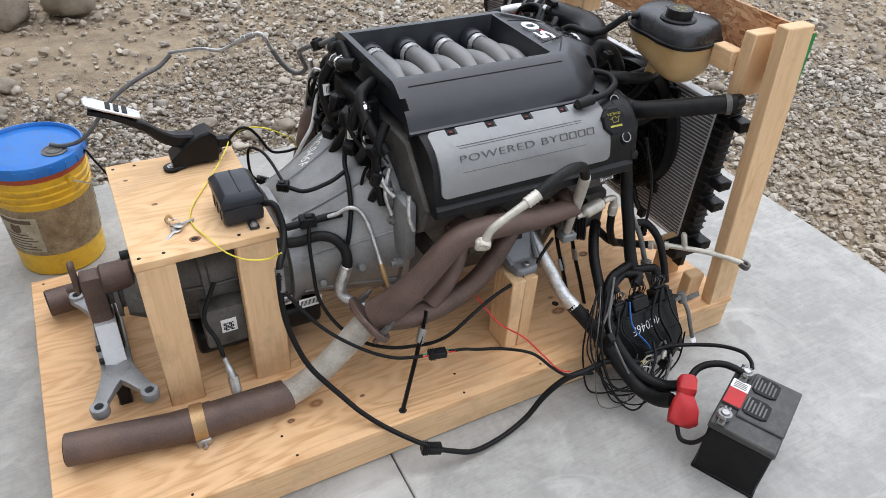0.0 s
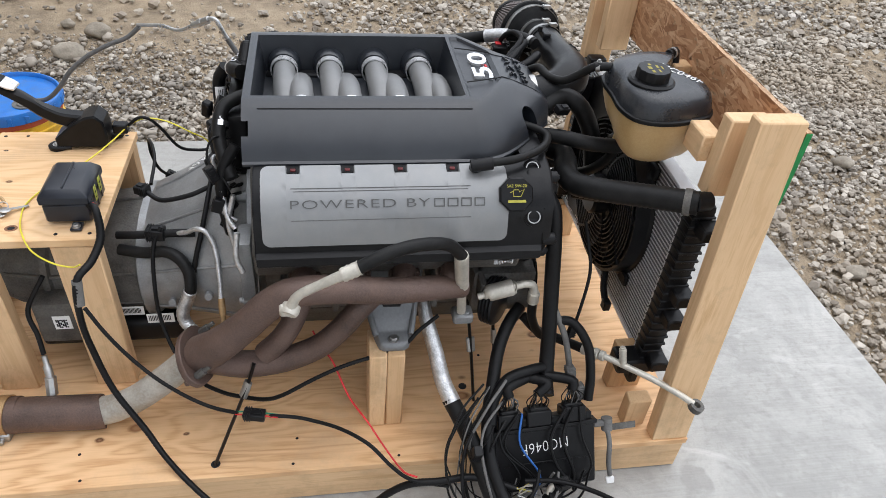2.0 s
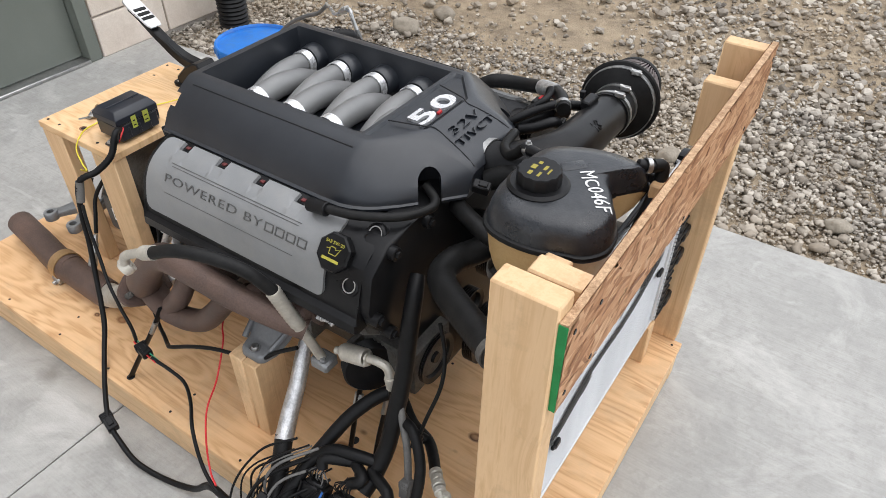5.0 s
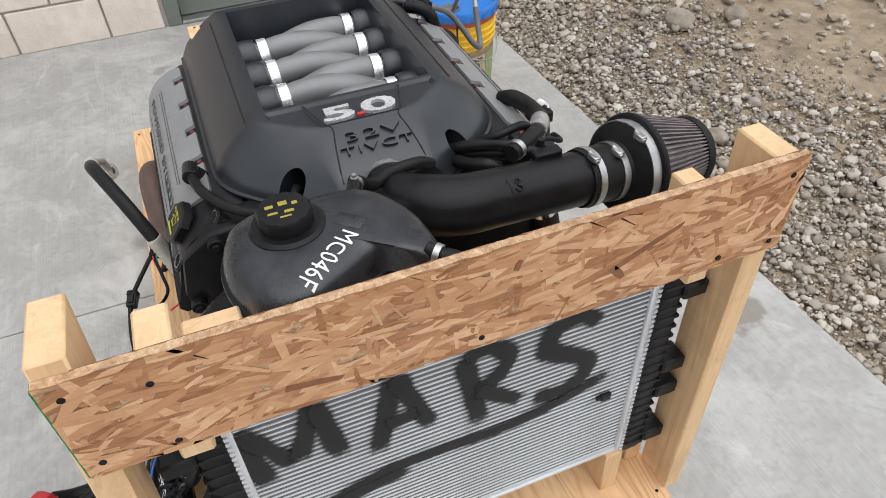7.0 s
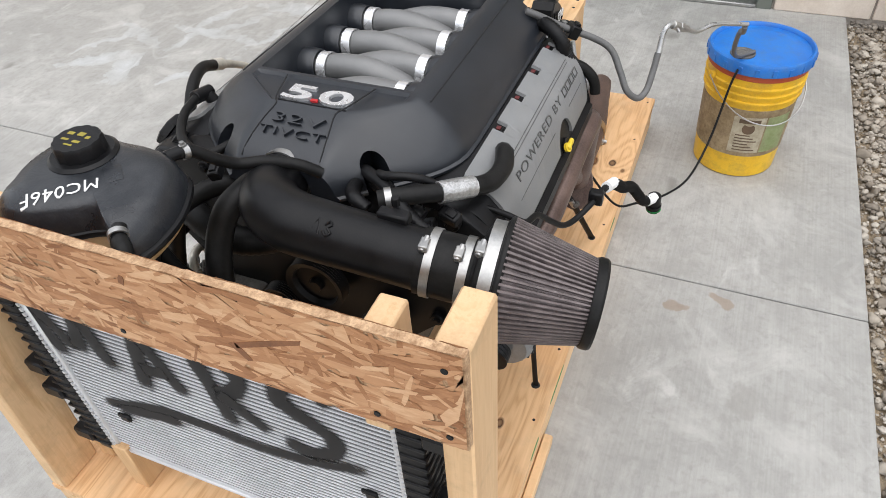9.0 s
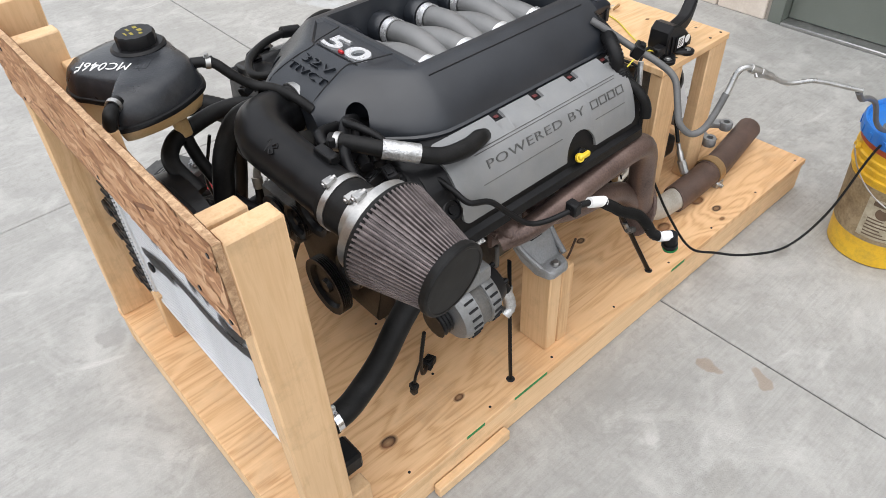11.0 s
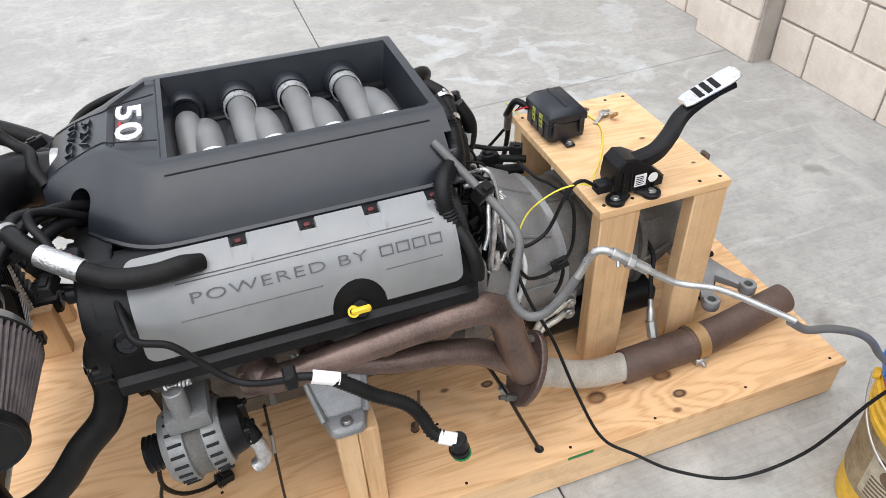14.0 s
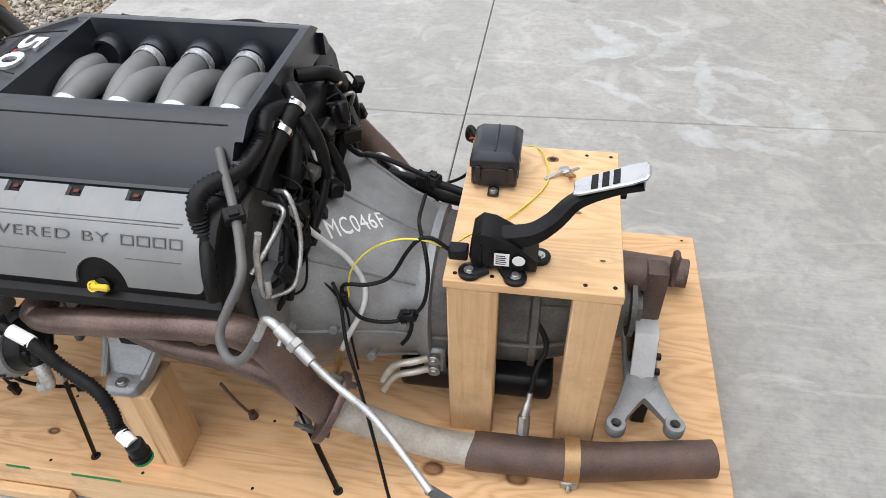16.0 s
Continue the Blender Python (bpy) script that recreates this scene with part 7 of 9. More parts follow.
rbox(bm, -1.00, -0.88, -0.195, -0.14, 0.24, 0.36, 0.010, None, 2)
ctl = part("control_box", bm, ALLOY_DARK, gearbox, "dark side control unit with a white code label")
bm = bmesh.new()
rbox(bm, -0.962, -0.925, -0.1972, -0.1960, 0.285, 0.325, 0)
sticker = part("code_label", bm, WHITE, ctl, "white square code label")
bm = bmesh.new()
for i in range(6):
    for j in range(6):
        if (i * 7 + j * 5 + i * j) % 3:
            rbox(bm, -0.957 + 0.0042 * i, -0.9535 + 0.0042 * i, -0.1980, -0.1974, 0.290 + 0.0042 * j, 0.2935 + 0.0042 * j, 0)
tagged(part("code_cells", bm, INK_SHADE, sticker), kind="stuff")
for x, y, z, w, h in ((-0.735, -0.186, 0.295, 0.06, 0.028), (-0.80, -0.163, 0.30, 0.05, 0.026)):
    bm = bmesh.new()
    rbox(bm, x - w / 2, x + w / 2, y - 0.0006, y + 0.0006, z - h / 2, z + h / 2, 0)
    lb = part("barcode_label", bm, WHITE, gearbox, "white barcode label")
    bm = bmesh.new()
    for k in range(14):
        rbox(bm, x - w / 2 + 0.004 + k * (w - 0.01) / 14, x - w / 2 + 0.0058 + k * (w - 0.01) / 14, y - 0.0012, y - 0.0008, z - h / 4, z + h / 3, 0)
    tagged(part("bars", bm, INK_SHADE, lb), kind="stuff")
written("MC046F", 0.042, basis((-0.622, 0.083, 0.54), (-0.73, -0.68, 0), (0.68, -0.73, 0)), bell, 0.8)
for x, y, z in ((-0.70, -0.14, 0.42), (-0.72, 0.15, 0.40), (-0.66, 0.18, 0.33), (-0.70, -0.165, 0.34), (-0.60, 0.20, 0.42), (-0.61, -0.205, 0.39)):
    bm = bmesh.new()
    s = 1 if y > 0 else -1
    rod(bm, (x, y, z), (x, y + s * 0.030, z + 0.010), 0.009, 12)
    part("lug", bm, ALLOY, bell)
# side fittings
bm = bmesh.new()
rbox(bm, -0.80, -0.755, 0.125, 0.165, 0.255, 0.325, 0.006)
cool = part("cooler_block", bm, ALLOY, gearbox, "silver cooler line block")
for z in (0.272, 0.305):
    bm = bmesh.new()
    rod(bm, (-0.777, 0.16, z), (-0.777, 0.178, z), 0.014, 16)
    rod(bm, (-0.777, 0.176, z), (-0.777, 0.182, z), 0.008, 6)
    part("union", bm, STEEL, cool)
    hose([(-0.775, 0.165, z), (-0.74, 0.185, z + 0.004), (-0.70, 0.19, z - 0.01), (-0.675, 0.20, z - 0.05)], 0.0075, PALE_HOSE, cool, "cooler_tube")
# output flange, rear mount
bm = bmesh.new()
lathe(bm, [(0.045, 0), (0.045, 0.012), (0.066, 0.014), (0.066, 0.024), (0.030, 0.026), (0.030, 0.04)], along((-1.148, 0, 0.340), (-1.2, 0, 0.340)), 30)
part("output_flange", bm, ALLOY_DARK, gearbox)
yoke = thing("drive_yoke", (-1.2, -0.03, 0.3), "rusty brown yoke and pipe stub behind the gearbox", "yoke")
bm = bmesh.new()
rbox(bm, -1.235, -1.185, -0.055, -0.005, 0.285, 0.43, 0.012, None, 2)
part("yoke_body", bm, IRON, yoke)
bm = bmesh.new()
rod(bm, (-1.12, -0.03, 0.405), (-1.19, -0.03, 0.405), 0.036, 20)
part("yoke_collar", bm, IRON, yoke)
bm = bmesh.new()
rbox(bm, -1.248, -1.234, -0.045, -0.015, 0.385, 0.47, 0.005)
rod(bm, (-1.24, -0.03, 0.40), (-1.265, -0.03, 0.40), 0.010, 12)
part("yoke_ear", bm, IRON, yoke)
mount = thing("gearbox_mount", (-1.21, -0.02, Z0), "four-eared cast gearbox mount with a folded silver bracket", "mount")


def ear_arm(p, q, w0, w1):
    b = bmesh.new()
    p, q = Vector(p), Vector(q)
    dv = (q - p).normalized()
    sd = Vector((-dv.y, dv.x, 0)).normalized()
    rings = []
    for f, w, h in ((0, w0, 0.026), (0.5, (w0 + w1) * 0.42, 0.022), (0.85, w1, 0.018), (1.0, w1, 0.018)):
        c = p.lerp(q, f)
        rings.append([c + sd * w, c + sd * w + Vector((0, 0, h)), c - sd * w + Vector((0, 0, h)), c - sd * w])
    loft(b, rings)
    bmesh.ops.bevel(b, geom=list(b.edges), offset=0.004, segments=2, affect='EDGES', profile=0.6)
    return b


for ex, ey in ((-1.262, -0.236), (-1.152, -0.232), (-1.152, 0.203), (-1.268, 0.190)):
    sgn = -1 if ey < 0 else 1
    arm = part("arm", ear_arm((-1.208, sgn * 0.105 - 0.018, 0.188), (ex, ey - sgn * 0.012, 0.186), 0.034, 0.016), ALLOY, mount, "cast arm")
    bm = bmesh.new()
    lathe(bm, [(0.0105, 0.0), (0.020, 0.0), (0.021, 0.004), (0.021, 0.022), (0.019, 0.026), (0.0105, 0.026), (0.0105, 0.0)], Matrix.Translation((ex, ey, 0.184)), 22, close=False)
    part("ear", bm, ALLOY, mount)
    # black plug stands for the shade down the ear's bore
    bm = bmesh.new()
    rod(bm, (ex, ey, 0.185), (ex, ey, 0.190), 0.0105, 14)
    part("ear_hole", bm, INK_SHADE, mount)
bm = bmesh.new()
rbox(bm, -1.245, -1.172, -0.140, 0.105, 0.180, 0.206, 0.008, None, 2)
part("cross_plate", bm, ALLOY, mount)
for y in (-0.155, 0.12):
    bm = bmesh.new()
    rbox(bm, -1.225, -1.195, y - 0.012, y + 0.012, Z0, 0.184, 0.003)
    part("spacer", bm, BLACK, mount)
bm = bmesh.new()
out = [(-0.120, 0.205), (-0.112, 0.205), (-0.060, 0.290), (0.030, 0.290), (0.078, 0.205), (0.086, 0.205), (0.036, 0.298), (-0.066, 0.298)]
prism(bm, out, -1.232, -1.183, basis((0, 0, 0), (0, 1, 0), (0, 0, 1)), 0.001)
part("folded_bracket", bm, ZINC, mount, "bright folded steel bracket")
bm = bmesh.new()
rbox(bm, -1.236, -1.178, -0.075, 0.045, 0.207, 0.280, 0.012, None, 2)
part("rubber_core", bm, RUBBER, mount)
for y, z in ((-0.11, 0.225), (-0.09, 0.25), (0.075, 0.225), (0.055, 0.25)):
    bm = bmesh.new()
    rod(bm, (-1.232, y, z), (-1.242, y, z), 0.008, 8)
    part("stud", bm, BLACK, mount)

# ---- exhaust pipes ----
def exhaust(s, y0, label, bend):
    e = thing("exhaust_pipe", (-1.0, s * y0, Z0), label, "exhaust pipe", "exhaust pipes")
    b = bmesh.new()
    tube(b, [(x, s * a, z) for x, a, z in bend], [0.0325, 0.031, 0.031, 0.032, 0.0335], 24, 7)
    part("front_bend", b, PALE_PIPE, e, "pale scaled steel bend", sharp=60)
    x1 = bend[-1][0] + 0.012
    z1, a1 = bend[-1][2], bend[-1][1]
    b = bmesh.new()
    tube(b, [(x1, s * a1, z1), (x1 - 0.004, s * a1, z1), (x1 - 0.01, s * a1, z1), (x1 - 0.16, s * (a1 - 0.004), 0.158), (x1 - 0.20, s * (a1 - 0.006), 0.158)], [0.034, 0.038, 0.040, 0.040, 0.040], 26, 5)
    part("muffled_section", b, IRON, e, "thick rusty brown section", sharp=60)
    xe, ae = x1 - 0.20, a1 - 0.006
    b = bmesh.new()
    tube(b, [(xe + 0.03, s * ae, 0.158), (xe - 0.005, s * ae, 0.158), (xe - 0.07, s * (ae - 0.006), 0.160), (xe - 0.16, s * (ae - 0.02), 0.164), (-1.345, s * (ae - 0.036), 0.170)], [0.0415, 0.0415, 0.0385, 0.0375, 0.0372], 26, 6)
    tail = part("tail_pipe", b, IRON, e, "rusty brown tail pipe", sharp=60)
    p = Vector((-1.3455, s * (ae - 0.036), 0.170))
    # black disc over the capped end paints the shade inside the pipe
    b = bmesh.new()
    lathe(b, [(0.0345, 0.0006), (0.0345, -0.001), (0.001, -0.001)], along(p, p + Vector((-1, -s * 0.15, 0.03))), 24)
    part("pipe_mouth", b, INK_SHADE, e)
    xc = -1.068
    b = bmesh.new()
    ring(b, (xc, s * (ae - 0.001), 0.158), (1, 0.05 * s, 0), 0.0418, 0.030, 0.003, 36)
    clamp = part("band_clamp", b, BRASS, e, "heat-tinted band clamp")
    b = bmesh.new()
    rbox(b, xc - 0.017, xc + 0.017, s * (ae + 0.030) - 0.013, s * (ae + 0.030) + 0.013, 0.118, 0.140, 0.003)
    rod(b, (xc, s * (ae + 0.022), 0.128), (xc, s * (ae + 0.052), 0.124), 0.006, 8)
    part("clamp_bolt", b, STEEL, clamp)
    xo = -0.968
    b = bmesh.new()
    rod(b, (xo, s * (a1 - 0.035), 0.185), (xo, s * (a1 - 0.055), 0.222), 0.013, 8)
    lathe(b, [(0.009, 0), (0.009, 0.03), (0.006, 0.034), (0.006, 0.055)], along((xo, s * (a1 - 0.053), 0.218), (xo - 0.01, s * (a1 - 0.085), 0.275)), 14)
    sensor = part("oxygen_sensor", b, STEEL, e, "threaded oxygen sensor")
    hose([(xo - 0.009, s * (a1 - 0.082), 0.268), (xo - 0.015, s * (a1 - 0.10), 0.31), (xo - 0.03, s * (a1 - 0.13), 0.36), (xo + 0.01, s * (a1 - 0.16), 0.43)], 0.0055, WIRE, sensor, "sensor_lead")
    return e


exhaust(-1, 0.33, "rusty brown exhaust pipe lying on the plywood deck", [(-0.645, 0.334, 0.312), (-0.70, 0.336, 0.262), (-0.77, 0.340, 0.205), (-0.83, 0.340, 0.170), (-0.875, 0.338, 0.158)])
exhaust(1, 0.30, "rusty brown exhaust pipe lying along the deck edge", [(-0.604, 0.314, 0.305), (-0.66, 0.303, 0.262), (-0.73, 0.288, 0.208), (-0.80, 0.279, 0.172), (-0.886, 0.275, 0.158)])

# ---- relay box, pedal, keys on the stand ----
SATIN = surface("satin_blue_black_plastic", (0.0085, 0.0105, 0.016), (0.014, 0.017, 0.025), 0.33, big=22, fine=500, bump=0.15, dust=(0.06, 0.06, 0.06), dustamt=0.04, spec=0.45)
LABELY = surface("dull_yellow_green_print", (0.36, 0.38, 0.05), (0.48, 0.50, 0.09), 0.6, big=30, fine=300)
TOPZ = 0.566
relay = thing("relay_box", (-0.865, -0.12, TOPZ), "black plastic relay box with lid, screwed to the stand", "relay box")
bm = bmesh.new()
rbox(bm, -0.912, -0.822, -0.178, -0.062, TOPZ + 0.008, 0.618, 0.004)
for y in (-0.15, -0.12, -0.09):
    rbox(bm, -0.914, -0.82, y - 0.003, y + 0.003, TOPZ + 0.012, 0.606, 0.001)
part("body", bm, SATIN, relay)
bm = bmesh.new()
loft(bm, [[(-0.915, -0.181, 0.619), (-0.819, -0.181, 0.619), (-0.819, -0.059, 0.619), (-0.915, -0.059, 0.619)],
          [(-0.915, -0.181, 0.636), (-0.819, -0.181, 0.636), (-0.819, -0.059, 0.636), (-0.915, -0.059, 0.636)],
          [(-0.900, -0.170, 0.652), (-0.834, -0.170, 0.652), (-0.834, -0.070, 0.652), (-0.900, -0.070, 0.652)]])
bmesh.ops.bevel(bm, geom=list(bm.edges), offset=0.002, segments=1, affect='EDGES')
lid = part("lid", bm, SATIN, relay, "chamfered lid with a shallow ridge")
bm = bmesh.new()
rbox(bm, -0.869, -0.865, -0.168, -0.072, 0.6505, 0.6545, 0.001)
part("ridge", bm, SATIN, lid)
for y, w in ((-0.140, 0.014), (-0.106, 0.016)):
    bm = bmesh.new()
    rbox(bm, -0.8188, -0.8178, y, y + w, 0.600, 0.632, 0)
    part("warning_label", bm, LABELY, relay, "yellow printed label")
    for k in range(2):
        bm = bmesh.new()
        rbox(bm, -0.8177, -0.8174, y + 0.003, y + w - 0.004, 0.606 + 0.012 * k, 0.609 + 0.012 * k, 0)
        part("print_bar", bm, INK_SHADE, relay)
for x, y, dy in ((-0.852, -0.188, -1), (-0.868, -0.052, 1)):
    bm = bmesh.new()
    rbox(bm, x - 0.011, x + 0.011, y - 0.014, y + 0.014, TOPZ + 0.001, TOPZ + 0.008, 0.002)
    tab = part("mounting_tab", bm, SATIN, relay)
    bm = bmesh.new()
    bolt(bm, (x, y + dy * 0.004, TOPZ + 0.008), (0, 0, 1), 0.006, 0.006)
    part("bolt", bm, STEEL, tab)
for x in (-0.90, -0.835):
    bm = bmesh.new()
    rbox(bm, x - 0.006, x + 0.006, -0.0595, -0.054, 0.59, 0.625, 0.0015)
    part("latch", bm, SATIN, relay)

pedal = thing("accelerator_pedal", (-0.9, 0.15, TOPZ), "black electronic accelerator pedal with a bright slotted pad", "pedal")
bm = bmesh.new()
m = basis((0, 0, 0), (1, 0, 0), (0, 0, 1))
prism(bm, [(-0.965, 0.574), (-0.855, 0.574), (-0.848, 0.60), (-0.852, 0.640), (-0.868, 0.656), (-0.890, 0.652), (-0.925, 0.632), (-0.966, 0.596)], -0.175, -0.115, m, 0.004)
for k in range(5):
    x = -0.942 + 0.018 * k
    rbox(bm, x, x + 0.004, 0.172, 0.179, 0.580, 0.600 + 0.007 * k, 0.001)
body = part("body", bm, BLACK, pedal)
for x, y in ((-0.851, 0.182), (-0.930, 0.186), (-0.968, 0.128)):
    bm = bmesh.new()
    cx, cy = -0.905, 0.145
    d = Vector((cx - x, cy - y, 0)).normalized() * 0.028
    tube(bm, [(x, y, TOPZ + 0.006), (x + d.x, y + d.y, TOPZ + 0.007)], 0.0200, 14, 4, squash=0.42)
    lathe(bm, [(0.0185, 0), (0.0205, 0.002), (0.0205, 0.009), (0.018, 0.0105), (0.012, 0.0105)], Matrix.Translation((x, y, TOPZ)), 16)
    ear = part("ear", bm, BLACK, pedal)
    bm = bmesh.new()
    bolt(bm, (x, y, TOPZ + 0.0095), (0, 0, 1), 0.0072, 0.005)
    part("bolt", bm, STEEL, ear)
bm = bmesh.new()
line = spline([(-0.905, 0.15, 0.628), (-0.952, 0.147, 0.640), (-0.985, 0.139, 0.664), (-1.020, 0.128, 0.703), (-1.075, 0.130, 0.736), (-1.120, 0.134, 0.752)], 6)
rings = []
for i, p in enumerate(line):
    u = i / (len(line) - 1)
    w, h = 0.017 - 0.003 * u, 0.018 - 0.012 * u
    t = (line[min(i + 1, len(line) - 1)] - line[max(i - 1, 0)]).normalized()
    s = Vector((0, 0, 1)).cross(t).normalized()
    q = t.cross(s)
    rings.append([p + a * w * s + b * h * q for a, b in ((-1, -0.7), (-0.7, -1), (0.7, -1), (1, -0.7), (1, 0.7), (0.7, 1), (-0.7, 1), (-1, 0.7))])
loft(bm, rings)
arm = part("arm", bm, BLACK, pedal, "ribbed black pedal arm")
pd = Vector((-0.112, 0.008, 0.052)).normalized()
pm = basis((-1.015, 0.1245, 0.722), pd, (0, -1, 0))
if pm.col[2].z < 0:
    pm = basis((-1.015, 0.1245, 0.722), pd, (0, 1, 0))
bm = bmesh.new()
prism(bm, [(0.0, -0.016), (0.012, -0.021), (0.095, -0.025), (0.118, -0.022), (0.124, -0.012), (0.124, 0.012), (0.118, 0.022), (0.095, 0.025), (0.012, 0.021), (0.0, 0.016)], 0.0, 0.007, pm, 0.002)
part("pad", bm, PEDAL, arm, "bright brushed metal pad")
for k in range(3):
    bm = bmesh.new()
    rbox(bm, 0.030 + 0.018 * k, 0.041 + 0.018 * k, -0.018, 0.018, 0.0068, 0.0086, 0.0006, pm)
    part("grip", bm, RUBBER, arm, "black rubber grip strip")
bm = bmesh.new()
rbox(bm, -0.846, -0.812, 0.150, 0.176, 0.588, 0.612, 0.003)
part("plug", bm, BLACK, pedal, "black wiring plug")
lm = basis((-0.905, 0.1792, 0.604), (-1, 0, 0), (0, 0, 1))
bm = bmesh.new()
rbox(bm, -0.013, 0.013, -0.014, 0.014, 0, 0.0006, 0, lm)
tagp = part("part_label", bm, WHITE, pedal, "white printed label")
for k in range(5):
    bm = bmesh.new()
    rbox(bm, -0.010, 0.006 + 0.002 * (k % 2), -0.0105 + 0.0045 * k, -0.0085 + 0.0045 * k, 0.0006, 0.0009, 0, lm)
    part("print_bar", bm, INK_SHADE, tagp)
bm = bmesh.new()
lathe(bm, [(0.011, 0), (0.011, 0.0006)], lm @ Matrix.Translation((0.029, 0.0, 0)), 20)
part("round_label", bm, WHITE, pedal, "round white printed label")

keys = thing("key_set", (-1.015, -0.14, TOPZ), "two small steel keys on a ring on plywood", "keys")
for dx, dy, a, z in ((0.0, 0.0, 3.9, 0.004), (0.006, 0.004, 0.6, 0.010)):
    km = Matrix.Translation((-1.010 + dx, -0.138 + dy, TOPZ + z)) @ Matrix.Rotation(a, 4, 'Z') @ Matrix.Rotation(0.18, 4, 'Y')
    bm = bmesh.new()
    lathe(bm, [(0.0105, 0), (0.0115, 0.0006), (0.0115, 0.0018), (0.0105, 0.0024)], km, 12)
    rbox(bm, 0.010, 0.046, -0.0035, 0.0035, 0.0003, 0.0021, 0.0004, km)
    for k in range(3):
        rbox(bm, 0.022 + 0.007 * k, 0.026 + 0.007 * k, -0.0052, -0.003, 0.0003, 0.0021, 0, km)
    part("key", bm, STEEL, keys)
bm = bmesh.new()
tube(bm, [(-1.010 + 0.012 * math.cos(a), -0.128 + 0.012 * math.sin(a), TOPZ + 0.012 + 0.007 * math.sin(a)) for a in (0.7 * k for k in range(10))], 0.0011, 6, 4)
part("key_ring", bm, STEEL, keys)
bm = bmesh.new()
tube(bm, [(-1.015, -0.12, TOPZ + 0.003), (-1.025, -0.11, TOPZ + 0.014), (-1.017, -0.104, TOPZ + 0.022), (-1.009, -0.112, TOPZ + 0.012)], 0.0035, 8, 4)
part("key_fob", bm, BRASS, keys, "small brass tag")


# ---- cables ----
def cable(name, pts, r, label, mat=None, category="cable", seg=8, n=6, group=""):
    c = thing(name, pts[0], label, category, group)
    taped = mat is None and (max(r) if isinstance(r, list) else r) > 0.0031
    hose(pts, r, mat or WIRE, c, "sheath", "", seg, n, 0.0006 if taped else 0.0, 0.0075)
    return c


def plug(c, p, d, length=0.034, w=0.011, h=0.009, name="connector", mat=None, ribs=3):
    """A boxy connector with locking ribs, centred at p and lying along d."""
    d = Vector(d).normalized()
    up = (0, 0, 1) if abs(d.z) < 0.9 else (1, 0, 0)
    m = basis(p, d, Vector(up).cross(d))
    b = bmesh.new()
    rbox(b, -length / 2, length / 2, -w, w, -h, h, 0.002, m)
    rbox(b, -length * 0.15, length * 0.32, -w * 0.5, w * 0.5, h * 0.9, h * 1.35, 0.001, m)
    for k in range(ribs):
        x = -length * 0.42 + k * 0.005
        rbox(b, x, x + 0.002, -w * 1.12, w * 1.12, -h * 1.12, h * 1.12, 0.0005, m)
    return part(name, b, mat or BLACK, c)


def wrap(c, a, b, r, mat, name, label=""):
    bm = bmesh.new()
    tube(bm, [a, tuple((Vector(a) + Vector(b)) / 2), b], r, 12, 4)
    return part(name, bm, mat, c, label)


cable("yellow_wire", [(-0.812, 0.163, 0.604), (-0.838, 0.115, 0.594), (-0.872, 0.072, 0.580), (-0.910, 0.020, 0.571), (-0.945, -0.035, 0.570), (-0.964, -0.072, 0.5695), (-0.974, -0.110, 0.5695), (-0.970, -0.150, 0.570), (-0.955, -0.200, 0.573), (-0.930, -0.242, 0.556), (-0.892, -0.260, 0.536), (-0.850, -0.275, 0.535), (-0.823, -0.300, 0.562)], 0.0018, "thin yellow wire trailing across the stand", YELL, "wire", 6)
cable("yellow_wire", [(-0.814, 0.165, 0.604), (-0.77, 0.168, 0.622), (-0.72, 0.165, 0.615), (-0.67, 0.165, 0.585), (-0.64, 0.182, 0.555), (-0.63, 0.191, 0.520), (-0.63, 0.198, 0.494)], 0.0018, "thin yellow wire from the pedal to the bell housing", YELL, "wire", 6)
pl = cable("pedal_lead", [(-0.812, 0.165, 0.604), (-0.785, 0.165, 0.625), (-0.762, 0.166, 0.622), (-0.739, 0.170, 0.594), (-0.706, 0.178, 0.536), (-0.665, 0.188, 0.520), (-0.626, 0.192, 0.520), (-0.618, 0.196, 0.502), (-0.638, 0.208, 0.468), (-0.661, 0.205, 0.443), (-0.712, 0.192, 0.433), (-0.759, 0.180, 0.462), (-0.772, 0.166, 0.518), (-0.768, 0.150, 0.572), (-0.749, 0.100, 0.585), (-0.738, 0.050, 0.575), (-0.735, -0.03, 0.565)], 0.0036, "taped black pedal lead looping over the bell housing")
hose([(-0.735, 0.186, 0.440), (-0.742, 0.189, 0.425), (-0.735, 0.194, 0.395), (-0.722, 0.198, 0.375)], 0.0042, WIRE, pl, "branch")
plug(pl, (-0.735, 0.186, 0.444), (-0.6, 0.1, 0.3), 0.036, 0.010, 0.009)
plug(pl, (-0.620, 0.200, 0.488), (-0.1, 0.2, -1), 0.030, 0.007, 0.007)
ps = cable("sensor_lead", [(-0.552, 0.205, 0.700), (-0.562, 0.196, 0.668), (-0.574, 0.182, 0.632), (-0.592, 0.165, 0.592), (-0.622, 0.157, 0.552), (-0.650, 0.164, 0.497), (-0.652, 0.192, 0.462), (-0.630, 0.218, 0.420), (-0.612, 0.230, 0.380)], 0.0055, "pale-sleeved oxygen sensor lead lying on the bell housing", GREYL)
bm = bmesh.new()
rod(bm, (-0.613, 0.229, 0.383), (-0.602, 0.240, 0.345), 0.0085, 12)
rod(bm, (-0.602, 0.240, 0.345), (-0.597, 0.246, 0.322), 0.0058, 10)
part("sensor", bm, BRASS, ps, "brass sensor tip")
